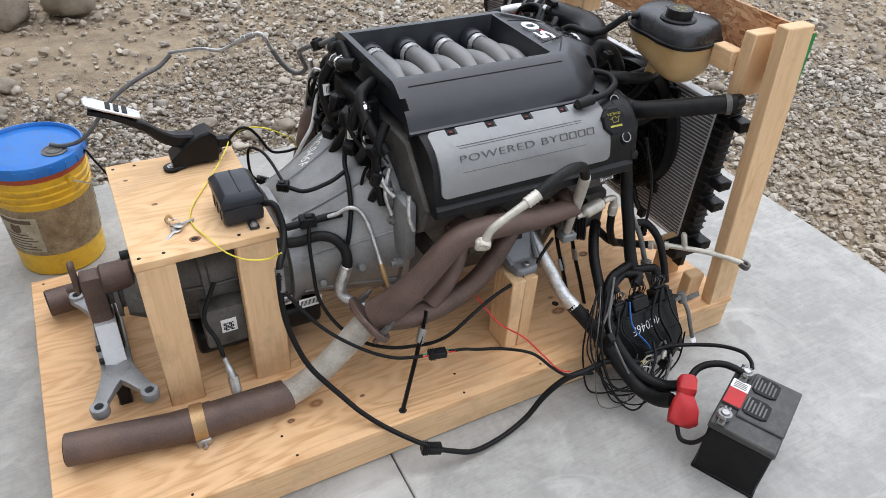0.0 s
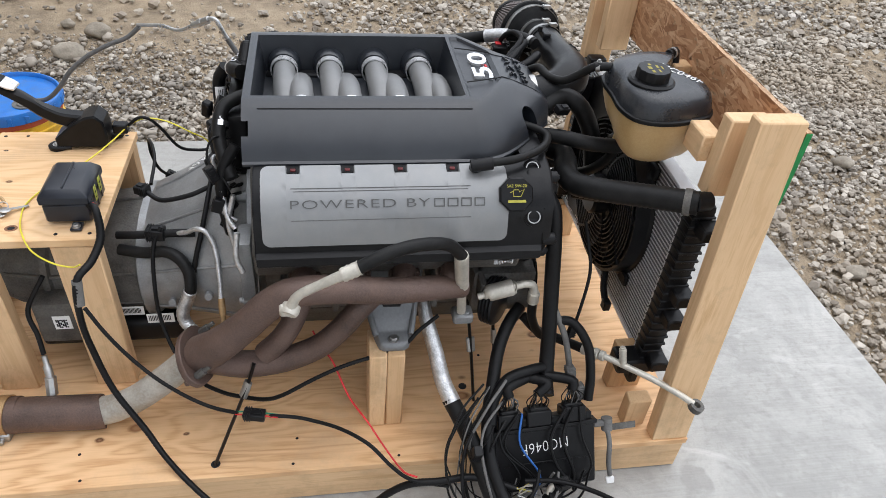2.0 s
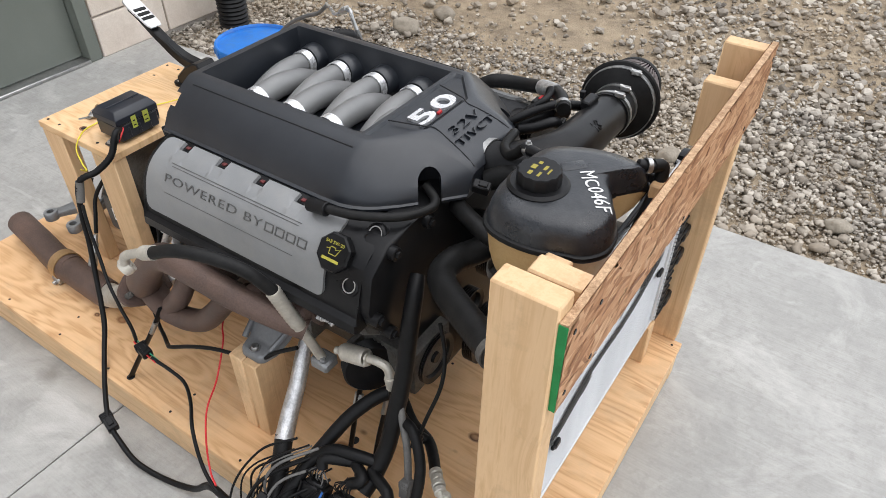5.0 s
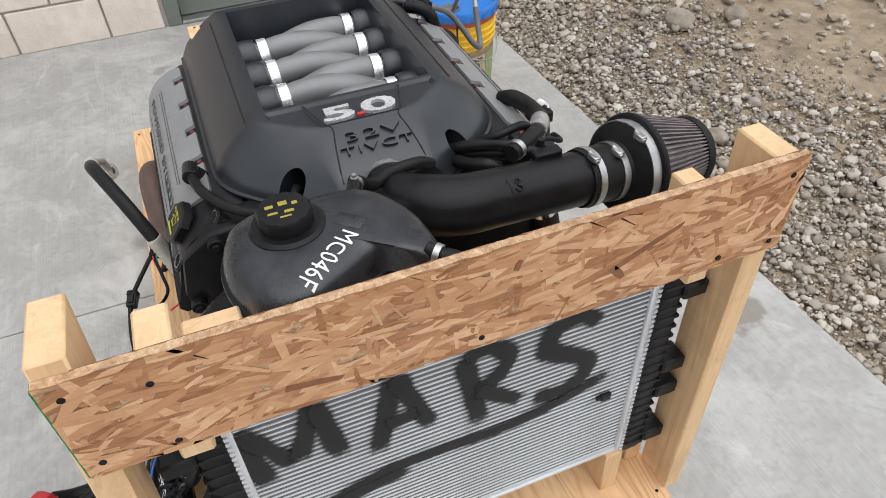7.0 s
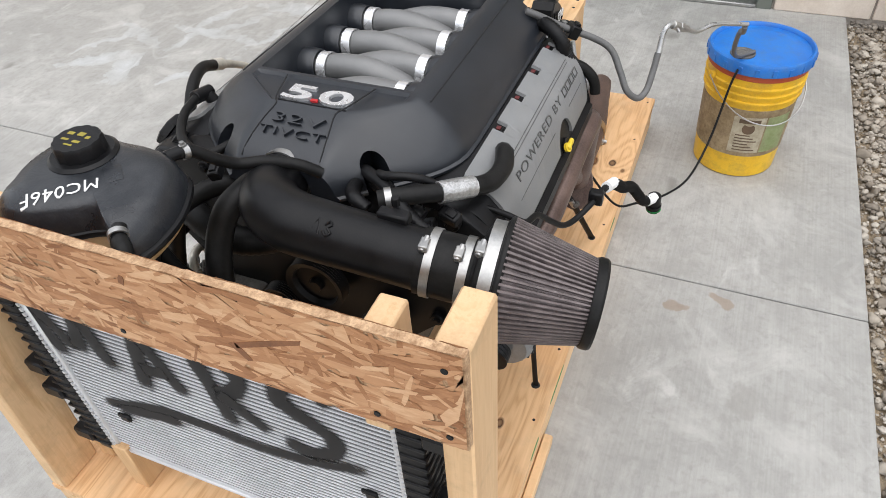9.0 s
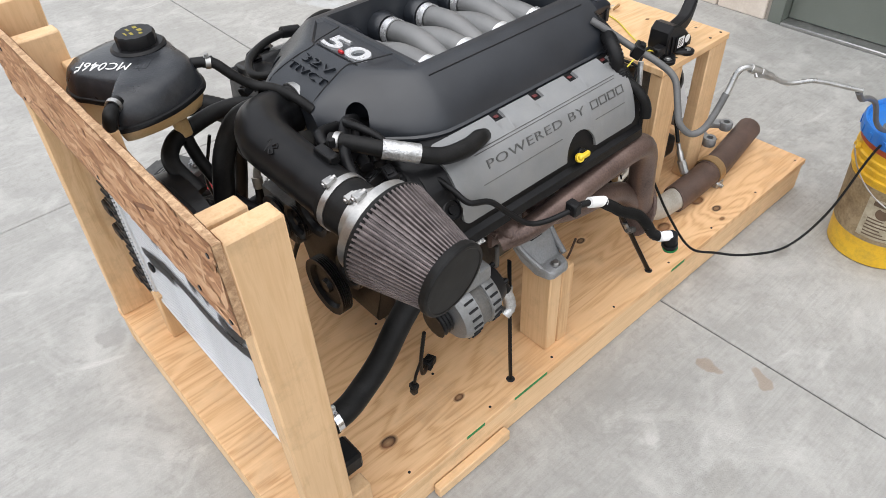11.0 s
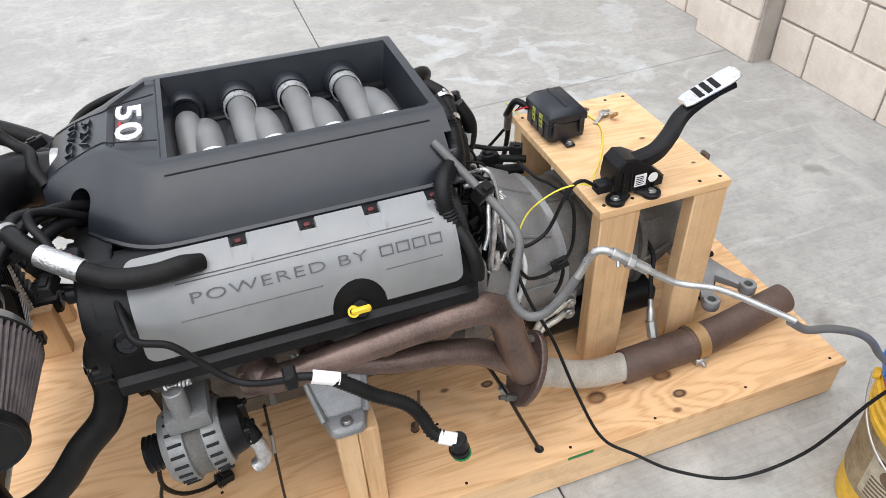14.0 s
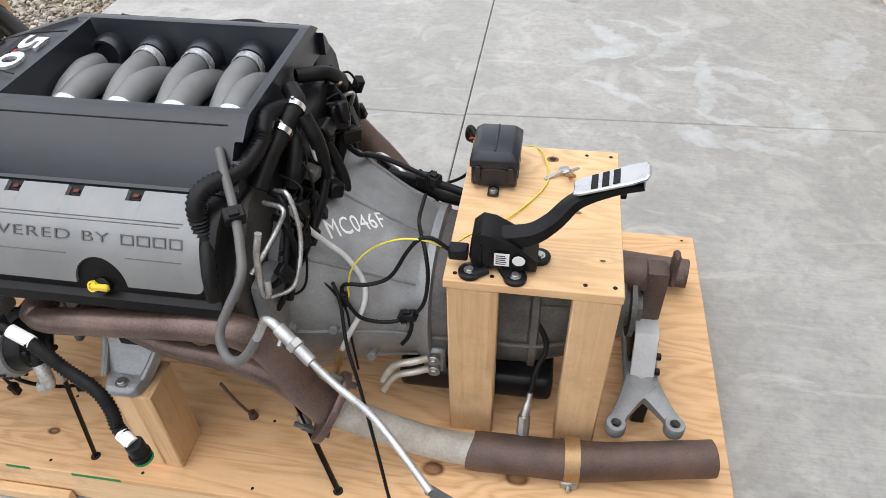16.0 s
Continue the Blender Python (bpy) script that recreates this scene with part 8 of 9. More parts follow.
cable("thin_wire", [(-0.545, 0.185, 0.548), (-0.585, 0.192, 0.518), (-0.622, 0.205, 0.470), (-0.630, 0.219, 0.400), (-0.640, 0.235, 0.330)], 0.0024, "thin black wire down the side of the bell housing")
mc = cable("trunk_cable", [(-0.822, -0.172, 0.612), (-0.803, -0.200, 0.618), (-0.797, -0.230, 0.575), (-0.812, -0.270, 0.545), (-0.835, -0.310, 0.526), (-0.842, -0.330, 0.44), (-0.833, -0.344, 0.36), (-0.805, -0.375, 0.27), (-0.748, -0.422, 0.190), (-0.705, -0.468, 0.146), (-0.645, -0.523, 0.108), (-0.575, -0.574, 0.074), (-0.52, -0.590, 0.045), (-0.459, -0.596, 0.018), (-0.37, -0.585, 0.012), (-0.288, -0.570, 0.030), (-0.235, -0.565, 0.085), (-0.184, -0.573, 0.133), (-0.12, -0.58, 0.145), (-0.04, -0.575, 0.14), (0.05, -0.60, 0.12)], [0.0075, 0.0075, 0.008, 0.008, 0.0075, 0.0065, 0.0065, 0.0065, 0.0065, 0.006, 0.006, 0.006, 0.0065, 0.0065, 0.0065, 0.007, 0.008, 0.008, 0.008, 0.008, 0.008], "long taped black cable hanging from the relay box", seg=9)
plug(mc, (-0.575, -0.574, 0.069), (0.12, -0.03, -0.03), 0.052, 0.013, 0.011)
wrap(mc, (-0.835, -0.308, 0.528), (-0.838, -0.322, 0.475), 0.010, GREYT, "tape_wrap", "grey cloth tape")
for k, (dy, mat) in enumerate(((0.0, REDW), (0.005, REDW), (-0.005, WIRE))):
    hose([(-0.828, -0.172 + dy, 0.612), (-0.812, -0.176 + dy, 0.612 + 0.002 * k), (-0.802, -0.198, 0.594)], 0.0018, mat, mc, "strand", "red wire" if mat is REDW else "", 6, 4)
c2 = cable("sensor_cable", [(-0.83, -0.325, 0.47), (-0.80, -0.345, 0.42), (-0.760, -0.365, 0.365), (-0.711, -0.39, 0.322), (-0.655, -0.41, 0.282), (-0.60, -0.427, 0.258), (-0.545, -0.452, 0.265)], 0.004, "thin black cable with an inline plug")
hose([(-0.478, -0.464, 0.264), (-0.43, -0.455, 0.242), (-0.39, -0.453, 0.222), (-0.33, -0.485, 0.228), (-0.272, -0.53, 0.228), (-0.225, -0.56, 0.185), (-0.18, -0.575, 0.150), (-0.10, -0.585, 0.13)], 0.0042, WIRE, c2, "sheath")
plug(c2, (-0.51, -0.459, 0.265), (1, -0.2, 0), 0.046, 0.012, 0.009)
for dx, mat in ((-0.004, REDW), (0.004, GREENW)):
    hose([(-0.55, -0.452 + dx, 0.266), (-0.532, -0.456 + dx, 0.268)], 0.0016, mat, c2, "strand", "", 6, 3)
    hose([(-0.488, -0.463 + dx, 0.268), (-0.462, -0.462 + dx, 0.258)], 0.0016, mat, c2, "strand", "", 6, 3)
cable("red_wire", [(-0.385, -0.30, 0.345), (-0.365, -0.335, 0.322), (-0.343, -0.358, 0.304), (-0.310, -0.42, 0.255), (-0.272, -0.485, 0.245), (-0.235, -0.53, 0.205), (-0.20, -0.56, 0.165), (-0.17, -0.574, 0.158)], 0.0022, "thin red wire drooping beneath the manifold", REDW, "wire", 6)
cable("loop_cable", [(-0.70, -0.150, 0.535), (-0.721, -0.168, 0.49), (-0.727, -0.203, 0.40), (-0.723, -0.225, 0.327), (-0.695, -0.275, 0.272), (-0.65, -0.33, 0.245), (-0.59, -0.365, 0.232), (-0.533, -0.39, 0.238), (-0.49, -0.41, 0.252), (-0.45, -0.425, 0.282), (-0.38, -0.415, 0.318), (-0.313, -0.40, 0.338), (-0.235, -0.385, 0.35), (-0.185, -0.375, 0.366), (-0.155, -0.36, 0.39), (-0.11, -0.34, 0.415)], 0.0044, "black corrugated wire looping below the manifold")
gl = cable("gearbox_loom", [(-0.580, -0.060, 0.645), (-0.592, -0.085, 0.612), (-0.600, -0.130, 0.582), (-0.612, -0.170, 0.540), (-0.630, -0.198, 0.480), (-0.648, -0.20, 0.40), (-0.665, -0.215, 0.345)], 0.0055, "black taped loom crossing the bell housing")
hose([(-0.598, -0.10, 0.602), (-0.64, -0.11, 0.588), (-0.70, -0.10, 0.570), (-0.735, -0.075, 0.575)], 0.0055, WIRE, gl, "branch")
plug(gl, (-0.745, -0.068, 0.577), (-1, 0.5, 0), 0.03, 0.012, 0.010)
hose([(-0.80, -0.13, 0.50), (-0.755, -0.14, 0.507), (-0.715, -0.145, 0.512), (-0.67, -0.15, 0.517), (-0.63, -0.155, 0.52)], 0.0095, WIRE, gl, "loom_sleeve", "black sleeved loom", 10)
plug(gl, (-0.715, -0.146, 0.515), (1, -0.1, 0), 0.04, 0.014, 0.013)
sl = cable("sensor_lead", [(-0.67, -0.152, 0.518), (-0.645, -0.165, 0.530), (-0.622, -0.175, 0.546), (-0.600, -0.186, 0.543), (-0.585, -0.205, 0.515), (-0.578, -0.24, 0.465), (-0.576, -0.272, 0.425)], 0.0055, "silver-sleeved oxygen sensor lead", FOIL)
bm = bmesh.new()
rod(bm, (-0.576, -0.270, 0.428), (-0.574, -0.292, 0.398), 0.0075, 12)
rod(bm, (-0.574, -0.292, 0.398), (-0.571, -0.308, 0.375), 0.0058, 10)
part("sensor", bm, BRASS, sl, "brass sensor tip")
fh = cable("shifter_hose", [(-0.80, -0.14, 0.468), (-0.745, -0.155, 0.468), (-0.70, -0.168, 0.480), (-0.668, -0.188, 0.478), (-0.648, -0.208, 0.456), (-0.645, -0.222, 0.425), (-0.653, -0.226, 0.395)], 0.0130, "fat black hose ending in a foil sleeve", RUBBER, "hose", 12)
hose([(-0.648, -0.224, 0.412), (-0.657, -0.226, 0.388), (-0.670, -0.232, 0.358), (-0.668, -0.240, 0.334), (-0.648, -0.256, 0.318), (-0.614, -0.275, 0.308), (-0.590, -0.285, 0.306)], [0.0140, 0.0145, 0.0140, 0.0135, 0.0125, 0.011, 0.010], FOIL, fh, "foil_sleeve", "crumpled silver sleeve", 12, 6, 0.0012, 0.008)
fo = cable("foil_hose", [(-0.135, -0.275, 0.395), (-0.128, -0.31, 0.365), (-0.112, -0.355, 0.318), (-0.098, -0.405, 0.270), (-0.080, -0.446, 0.243)], [0.016, 0.017, 0.018, 0.019, 0.020], "thick hose in foil sleeve running to the battery", FOIL, "hose", 14)
hose([(-0.085, -0.438, 0.248), (-0.060, -0.482, 0.215), (-0.035, -0.535, 0.175), (-0.010, -0.60, 0.125), (0.008, -0.66, 0.095), (0.02, -0.715, 0.105), (0.03, -0.75, 0.13)], 0.0195, RUBBER, fo, "sleeve", "black rubber sleeve", 14)
tr = cable("engine_harness", [(0.125, -0.235, 0.66), (0.137, -0.262, 0.635), (0.142, -0.290, 0.56), (0.146, -0.316, 0.472), (0.147, -0.350, 0.39), (0.146, -0.38, 0.320), (0.140, -0.42, 0.268), (0.136, -0.45, 0.25)], [0.014, 0.0165, 0.0175, 0.0175, 0.0175, 0.0175, 0.018, 0.019], "thick taped engine harness dropping to the control module", WIRE, "wiring harness", 14)
hose([(0.10, -0.27, 0.36), (0.065, -0.31, 0.345), (0.035, -0.36, 0.315), (0.015, -0.42, 0.275), (-0.005, -0.49, 0.225), (-0.005, -0.56, 0.17), (0.018, -0.63, 0.125), (0.05, -0.69, 0.12), (0.075, -0.73, 0.145)], 0.015, WIRE, tr, "branch", "thick taped branch", 12)
hose([(0.145, -0.40, 0.292), (0.10, -0.415, 0.30), (0.045, -0.43, 0.292), (0.012, -0.46, 0.262), (0.0, -0.50, 0.225)], 0.0125, WIRE, tr, "branch", "", 12)
hose([(0.16, -0.345, 0.385), (0.20, -0.36, 0.39), (0.235, -0.39, 0.345), (0.245, -0.425, 0.28), (0.240, -0.455, 0.23)], 0.011, WIRE, tr, "branch", "", 10)
hose([(0.146, -0.33, 0.44), (0.165, -0.35, 0.40), (0.190, -0.37, 0.34), (0.21, -0.40, 0.25), (0.222, -0.43, 0.20)], 0.0075, GREYT, tr, "branch", "grey taped branch", 10)
for p, d in (((0.224, -0.432, 0.235), (0.1, -0.3, -1)), ((0.206, -0.40, 0.262), (0.1, -0.3, -1))):
    plug(tr, p, d, 0.04, 0.011, 0.010, mat=GREYT)
hose([(0.205, -0.28, 0.62), (0.222, -0.29, 0.56), (0.23, -0.315, 0.50), (0.215, -0.345, 0.42), (0.20, -0.36, 0.34)], 0.004, WIRE, tr, "branch", "", 8)
plug(tr, (0.204, -0.356, 0.362), (0.1, 0.1, 1), 0.036, 0.008, 0.008)
al = cable("refrigerant_line", [(0.11, -0.275, 0.335), (0.145, -0.29, 0.30), (0.185, -0.295, 0.280), (0.215, -0.32, 0.284), (0.245, -0.355, 0.295)], 0.0115, "black refrigerant hose with pale aluminium end tube", RUBBER, "hose", 12)
bm = bmesh.new()
for k in range(4):
    a = Vector((0.243, -0.353, 0.294)).lerp(Vector((0.285, -0.395, 0.307)), k / 4 + 0.02)
    rod(bm, a, a + Vector((0.0085, -0.0085, 0.0026)), 0.0135 - 0.0012 * (k % 2), 14)
part("crimp", bm, PALE_HOSE, al, "crimped aluminium ferrule")
hose([(0.283, -0.393, 0.307), (0.32, -0.425, 0.308), (0.38, -0.47, 0.303), (0.43, -0.505, 0.290), (0.456, -0.524, 0.280)], 0.0078, PALE_HOSE, al, "tube", "pale aluminium tube", 12)
bm = bmesh.new()
ring(bm, (0.462, -0.530, 0.276), (0.2, -0.15, 0.97), 0.008, 0.014, 0.009, 18)
part("eyelet", bm, ALLOY_DARK, al, "dark cast eyelet")
bm = bmesh.new()
rod(bm, (0.318, -0.423, 0.308), (0.310, -0.413, 0.352), 0.0085, 12)
rod(bm, (0.311, -0.414, 0.345), (0.309, -0.412, 0.357), 0.0062, 12)
part("valve_stub", bm, PALE_HOSE, al)

# ---- engine control module, leaning on the edge of the deck ----
ecm = thing("control_module", (0.14, -0.53, 0.1), "black engine control module with sprouting plugs and white scribble", "control module")
em = basis((0.135, -0.532, 0.158), (0.998, 0.045, 0.03), (0.0, 0.50, 0.86))
bm = bmesh.new()
rbox(bm, -0.125, 0.115, -0.095, 0.058, -0.026, 0.0, 0.004, em)
rbox(bm, -0.120, 0.110, 0.058, 0.078, -0.030, -0.004, 0.003, em)
rbox(bm, -0.128, 0.120, 0.050, 0.060, -0.024, 0.004, 0.002, em)
rbox(bm, -0.105, 0.100, -0.030, -0.026, 0.0, 0.0018, 0.0008, em)
rbox(bm, 0.055, 0.059, -0.09, -0.030, 0.0, 0.0018, 0.0008, em)
rbox(bm, -0.105, 0.100, -0.090, -0.086, 0.0, 0.0018, 0.0008, em)
part("case", bm, BLACK, ecm, "ribbed black plastic case")
for k, x in enumerate((-0.088, -0.020, 0.062)):
    bm = bmesh.new()
    rbox(bm, x - 0.028, x + 0.030, 0.062, 0.098, -0.028, 0.008, 0.003, em)
    rbox(bm, x - 0.02, x + 0.022, 0.096, 0.106, -0.022, 0.004, 0.003, em)
    pg = part("plug", bm, BLACK, ecm, "black multi-pin plug")
    rng = random.Random(40 + k)
    for j in range(14):
        u = x - 0.02 + 0.003 * j
        a = em @ Vector((u, 0.104, -0.010 + rng.uniform(-0.01, 0.012)))
        b = em @ Vector((u + rng.uniform(-0.006, 0.006), 0.126, rng.uniform(-0.004, 0.014)))
        c = em @ Vector((x + 0.004 + rng.uniform(-0.012, 0.012), 0.142, -0.012))
        hose([tuple(a), tuple(b), tuple(c)], 0.0013, rng.choice((WIRE, WIRE, WIRE, GREYT)), pg, "strand", "", 5, 3)
    a = em @ Vector((x + 0.004, 0.134, -0.008))
    b = em @ Vector((x + 0.004 + (0.025 if k == 1 else 0.0), 0.155, -0.012))
    c = em @ Vector((0.01 if k == 2 else -0.03, 0.165, -0.035))
    hose([tuple(a), tuple(b), tuple(c)], 0.012, WIRE, pg, "sleeve", "", 10, 4)
lettering("scribble", "MC046F", 0.038, 0.0006, em @ Matrix.Translation((-0.005, 0.012, 0.0006)) @ Matrix.Rotation(math.pi + 0.08, 4, 'Z'), WHITE, ecm, "white paint-pen scribble", 0.82, 1.05, -0.0006)
bm = bmesh.new()
rbox(bm, 0.116, 0.146, 0.034, 0.048, -0.022, -0.006, 0.003, em)
lathe(bm, [(0.013, 0), (0.013, 0.03)], along(em @ Vector((0.15, 0.022, -0.014)), em @ Vector((0.15, 0.055, -0.014))), 12)
part("bracket", bm, GREYT, ecm, "grey clip bracket")
bm = bmesh.new()
rbox(bm, 0.150, 0.225, 0.015, 0.031, -0.024, -0.020, 0.001, em)
part("strap_arm", bm, ALLOY_DARK, ecm, "flat grey metal arm")
hose([tuple(em @ Vector((0.146, 0.04, -0.012))), tuple(em @ Vector((0.150, 0.0, 0.0))), tuple(em @ Vector((0.146, -0.05, 0.004))), tuple(em @ Vector((0.150, -0.085, 0.0)))], 0.006, GREYT, ecm, "lead", "grey dangling lead", 8, 5)
bm = bmesh.new()
rbox(bm, 0.140, 0.160, -0.105, -0.088, -0.004, 0.004, 0.002, em)
part("white_tag", bm, WHITE, ecm, "small white tag")
# a slack tangle of wires round the module
rng = random.Random(7)
tangle = thing("wire_tangle", (0.06, -0.60, 0.0), "tangle of loose black wires hanging over the deck edge", "wires")
for k in range(13):
    x0 = rng.uniform(-0.10, 0.03)
    x1 = rng.uniform(0.0, 0.22)
    hi = rng.uniform(0.22, 0.32)
    low = rng.uniform(0.015, 0.11)
    out = rng.uniform(0.03, 0.13)
    y0 = -0.49 - rng.uniform(0, 0.03)
    pts = [(x0 + 0.06, -0.44 - rng.uniform(0, 0.03), hi), (x0, y0 - 0.02, hi - 0.03), (x0 - rng.uniform(0, 0.04), -0.52 - out * 0.5, (hi + low) / 2), (x0 + rng.uniform(-0.02, 0.05), -0.53 - out, low), ((x0 + x1) / 2, -0.56 - out, low * 0.8 + 0.006), (x1, -0.565 - out * 0.6, low + 0.03), (x1 + 0.02, -0.585, 0.11 + rng.uniform(0, 0.06))]
    hose(pts, rng.choice((0.0016, 0.002, 0.0026, 0.0032, 0.004)), WIRE if k % 6 else GREYT, tangle, "wire", "", 7, 6)
for k in range(7):
    x = rng.uniform(-0.02, 0.20)
    pts = [tuple(em @ Vector((x - 0.12, 0.10, 0.01))), tuple(em @ Vector((x - 0.14 + rng.uniform(-0.03, 0.03), 0.03, 0.016))), tuple(em @ Vector((x - 0.11 + rng.uniform(-0.03, 0.03), -0.05, 0.018))), tuple(em @ Vector((x - 0.13 + rng.uniform(-0.06, 0.06), -0.10, 0.012)))]
    hose(pts, rng.choice((0.0018, 0.0025, 0.004)), BLUEW if k == 3 else WIRE, tangle, "wire", "", 7, 6)
for k in range(12):
    a = Vector((0.045, -0.605, 0.120))
    d = Vector((rng.uniform(0.025, 0.06), rng.uniform(-0.03, 0.02), rng.uniform(-0.02, 0.025)))
    hose([tuple(a + d * 0.2 + Vector((0, rng.uniform(-0.01, 0.01), 0))), tuple(a + d * 0.6 + Vector((0, 0, 0.006))), tuple(a + d)], 0.0013, rng.choice((PALE_HOSE, GREYT, WHITE, YELL)), tangle, "bare_end", "", 5, 3)
for p, d in (((0.02, -0.60, 0.105), (0.3, -0.2, -0.2)), ((0.125, -0.625, 0.11), (0.2, -0.1, 1)), ((-0.04, -0.555, 0.20), (0.1, -0.3, 1)), ((0.15, -0.61, 0.14), (1, 0.1, 0.2))):
    plug(tangle, p, d, 0.038, 0.012, 0.010)
hose([(0.12, -0.62, 0.12), (0.13, -0.61, 0.135), (0.15, -0.615, 0.13)], 0.008, PALE_HOSE, tangle, "ground_lug", "crumpled silver ground lug", 8, 4)

# ---- battery ----
battery = thing("car_battery", (0.167, -0.886, 0), "black car battery with a red and white label", "battery")
bmx = Matrix.Translation((0.167, -0.886, 0)) @ Matrix.Rotation(radians(26), 4, 'Z')
bm = bmesh.new()
rbox(bm, -0.113, 0.113, -0.077, 0.077, 0.0, 0.158, 0.004, bmx)
rbox(bm, -0.115, 0.115, -0.079, 0.079, 0.0, 0.010, 0.002, bmx)
part("case", bm, BLACK, battery)
bm = bmesh.new()
rbox(bm, -0.117, 0.117, -0.081, 0.081, 0.158, 0.180, 0.004, bmx)
rbox(bm, -0.060, 0.117, -0.081, 0.035, 0.180, 0.186, 0.003, bmx)
rbox(bm, -0.040, 0.060, 0.030, 0.078, 0.180, 0.188, 0.003, bmx)
part("lid", bm, BATLID, battery, "stepped black lid")
for x in (-0.012, 0.072):
    bm = bmesh.new()
    prism(bm, [(x - 0.032, -0.018), (x - 0.024, -0.032), (x + 0.024, -0.032), (x + 0.032, -0.018), (x + 0.032, 0.018), (x + 0.024, 0.028), (x - 0.024, 0.028), (x - 0.032, 0.018)], 0.186, 0.190, bmx, 0.001)
    cap = part("vent_cap", bm, BLACK, battery, "ribbed vent cap")
    for k in range(6):
        bm = bmesh.new()
        rbox(bm, x - 0.022, x + 0.014 + 0.006 * ((k * 7) % 3), -0.024 + 0.009 * k, -0.020 + 0.009 * k, 0.190, 0.1906, 0, bmx)
        part("print_bar", bm, GREYT, cap)
bm = bmesh.new()
rbox(bm, -0.038, 0.022, 0.032, 0.076, 0.188, 0.1888, 0, bmx)
part("label", bm, RED, battery, "red label panel")
bm = bmesh.new()
rbox(bm, 0.0225, 0.056, 0.032, 0.076, 0.188, 0.1888, 0, bmx)
wl_ = part("label", bm, WHITE, battery, "white label panel")
for k in range(4):
    bm = bmesh.new()
    rbox(bm, 0.028 + 0.006 * k, 0.031 + 0.006 * k, 0.038, 0.070, 0.1888, 0.1891, 0, bmx)
    part("print_bar", bm, GREYT, wl_)
for x in (-0.085, 0.088):
    bm = bmesh.new()
    lathe(bm, [(0.011, 0.178), (0.0098, 0.20), (0.0085, 0.203)], bmx @ Matrix.Translation((x, 0.056, 0)), 16)
    term = part("terminal", bm, STEEL, battery)
    bm = bmesh.new()
    ring(bm, bmx @ Vector((x, 0.056, 0.192)), (0, 0, 1), 0.0108, 0.014, 0.006, 18)
    rbox(bm, x - 0.034, x - 0.012, 0.047, 0.065, 0.186, 0.197, 0.002, bmx)
    rbox(bm, x + 0.010, x + 0.026, 0.048, 0.053, 0.186, 0.199, 0.001, bmx)
    rbox(bm, x + 0.010, x + 0.026, 0.059, 0.064, 0.186, 0.199, 0.001, bmx)
    part("clamp", bm, ALLOY, term, "zinc cable clamp")
    bm = bmesh.new()
    bolt(bm, bmx @ Vector((x + 0.019, 0.066, 0.192)), bmx.to_3x3() @ Vector((0, 1, 0)), 0.0055, 0.008)
    bolt(bm, bmx @ Vector((x - 0.026, 0.056, 0.197)), (0, 0, 1), 0.006, 0.009)
    part("clamp_bolt", bm, ALLOY_DARK, term)
boot = thing("terminal_boot", (0.03, -0.78, 0.1), "soft red rubber boot over the battery cable end", "terminal boot")
bt = Matrix.Translation((0.045, -0.775, 0.145)) @ Matrix.Rotation(radians(50), 4, 'Z') @ Matrix.Rotation(radians(-25), 4, 'Y')
bm = bmesh.new()
rings = []
for x, w, h, dz in ((-0.058, 0.022, 0.010, -0.018), (-0.050, 0.036, 0.017, -0.014), (-0.02, 0.036, 0.024, -0.006), (0.000, 0.030, 0.022, 0.0), (0.014, 0.022, 0.016, 0.005), (0.026, 0.026, 0.022, 0.010), (0.056, 0.026, 0.021, 0.012), (0.062, 0.022, 0.018, 0.012)):
    rings.append([bt @ Vector((x, w * math.copysign(abs(math.cos(a)) ** 0.6, math.cos(a)), dz + h * math.copysign(abs(math.sin(a)) ** 0.6, math.sin(a)))) for a in (2 * math.pi * k / 20 for k in range(20))])
loft(bm, rings)
for v in bm.verts:
    v.co += 0.006 * noise.noise_vector(v.co * 40)
bmesh.ops.subdivide_edges(bm, edges=list(bm.edges), cuts=1, use_grid_fill=True)
part("boot", bm, RED, boot)
cb = cable("battery_cable", [(0.09, -0.735, 0.16), (0.125, -0.722, 0.175), (0.155, -0.730, 0.190), (0.185, -0.752, 0.198), (0.205, -0.778, 0.196), (0.212, -0.795, 0.193)], 0.0095, "short black battery cable to the rear clamp", WIRE, seg=10)
cable("battery_cable", [(0.07, -0.595, 0.14), (0.13, -0.610, 0.155), (0.19, -0.640, 0.165), (0.24, -0.69, 0.185), (0.262, -0.74, 0.20), (0.258, -0.775, 0.2), (0.243, -0.795, 0.197)], 0.0055, "thin black ground cable sagging to the battery", WIRE)
cable("battery_cable", [(0.01, -0.80, 0.10), (0.0, -0.83, 0.085), (0.012, -0.86, 0.10), (0.035, -0.875, 0.14), (0.055, -0.87, 0.18), (0.062, -0.868, 0.194)], 0.006, "black cable bent up to the front clamp", WIRE)
hose([(0.02, -0.77, 0.13), (0.045, -0.735, 0.12), (0.05, -0.69, 0.10), (0.02, -0.64, 0.09)], 0.009, WIRE, cb, "branch")

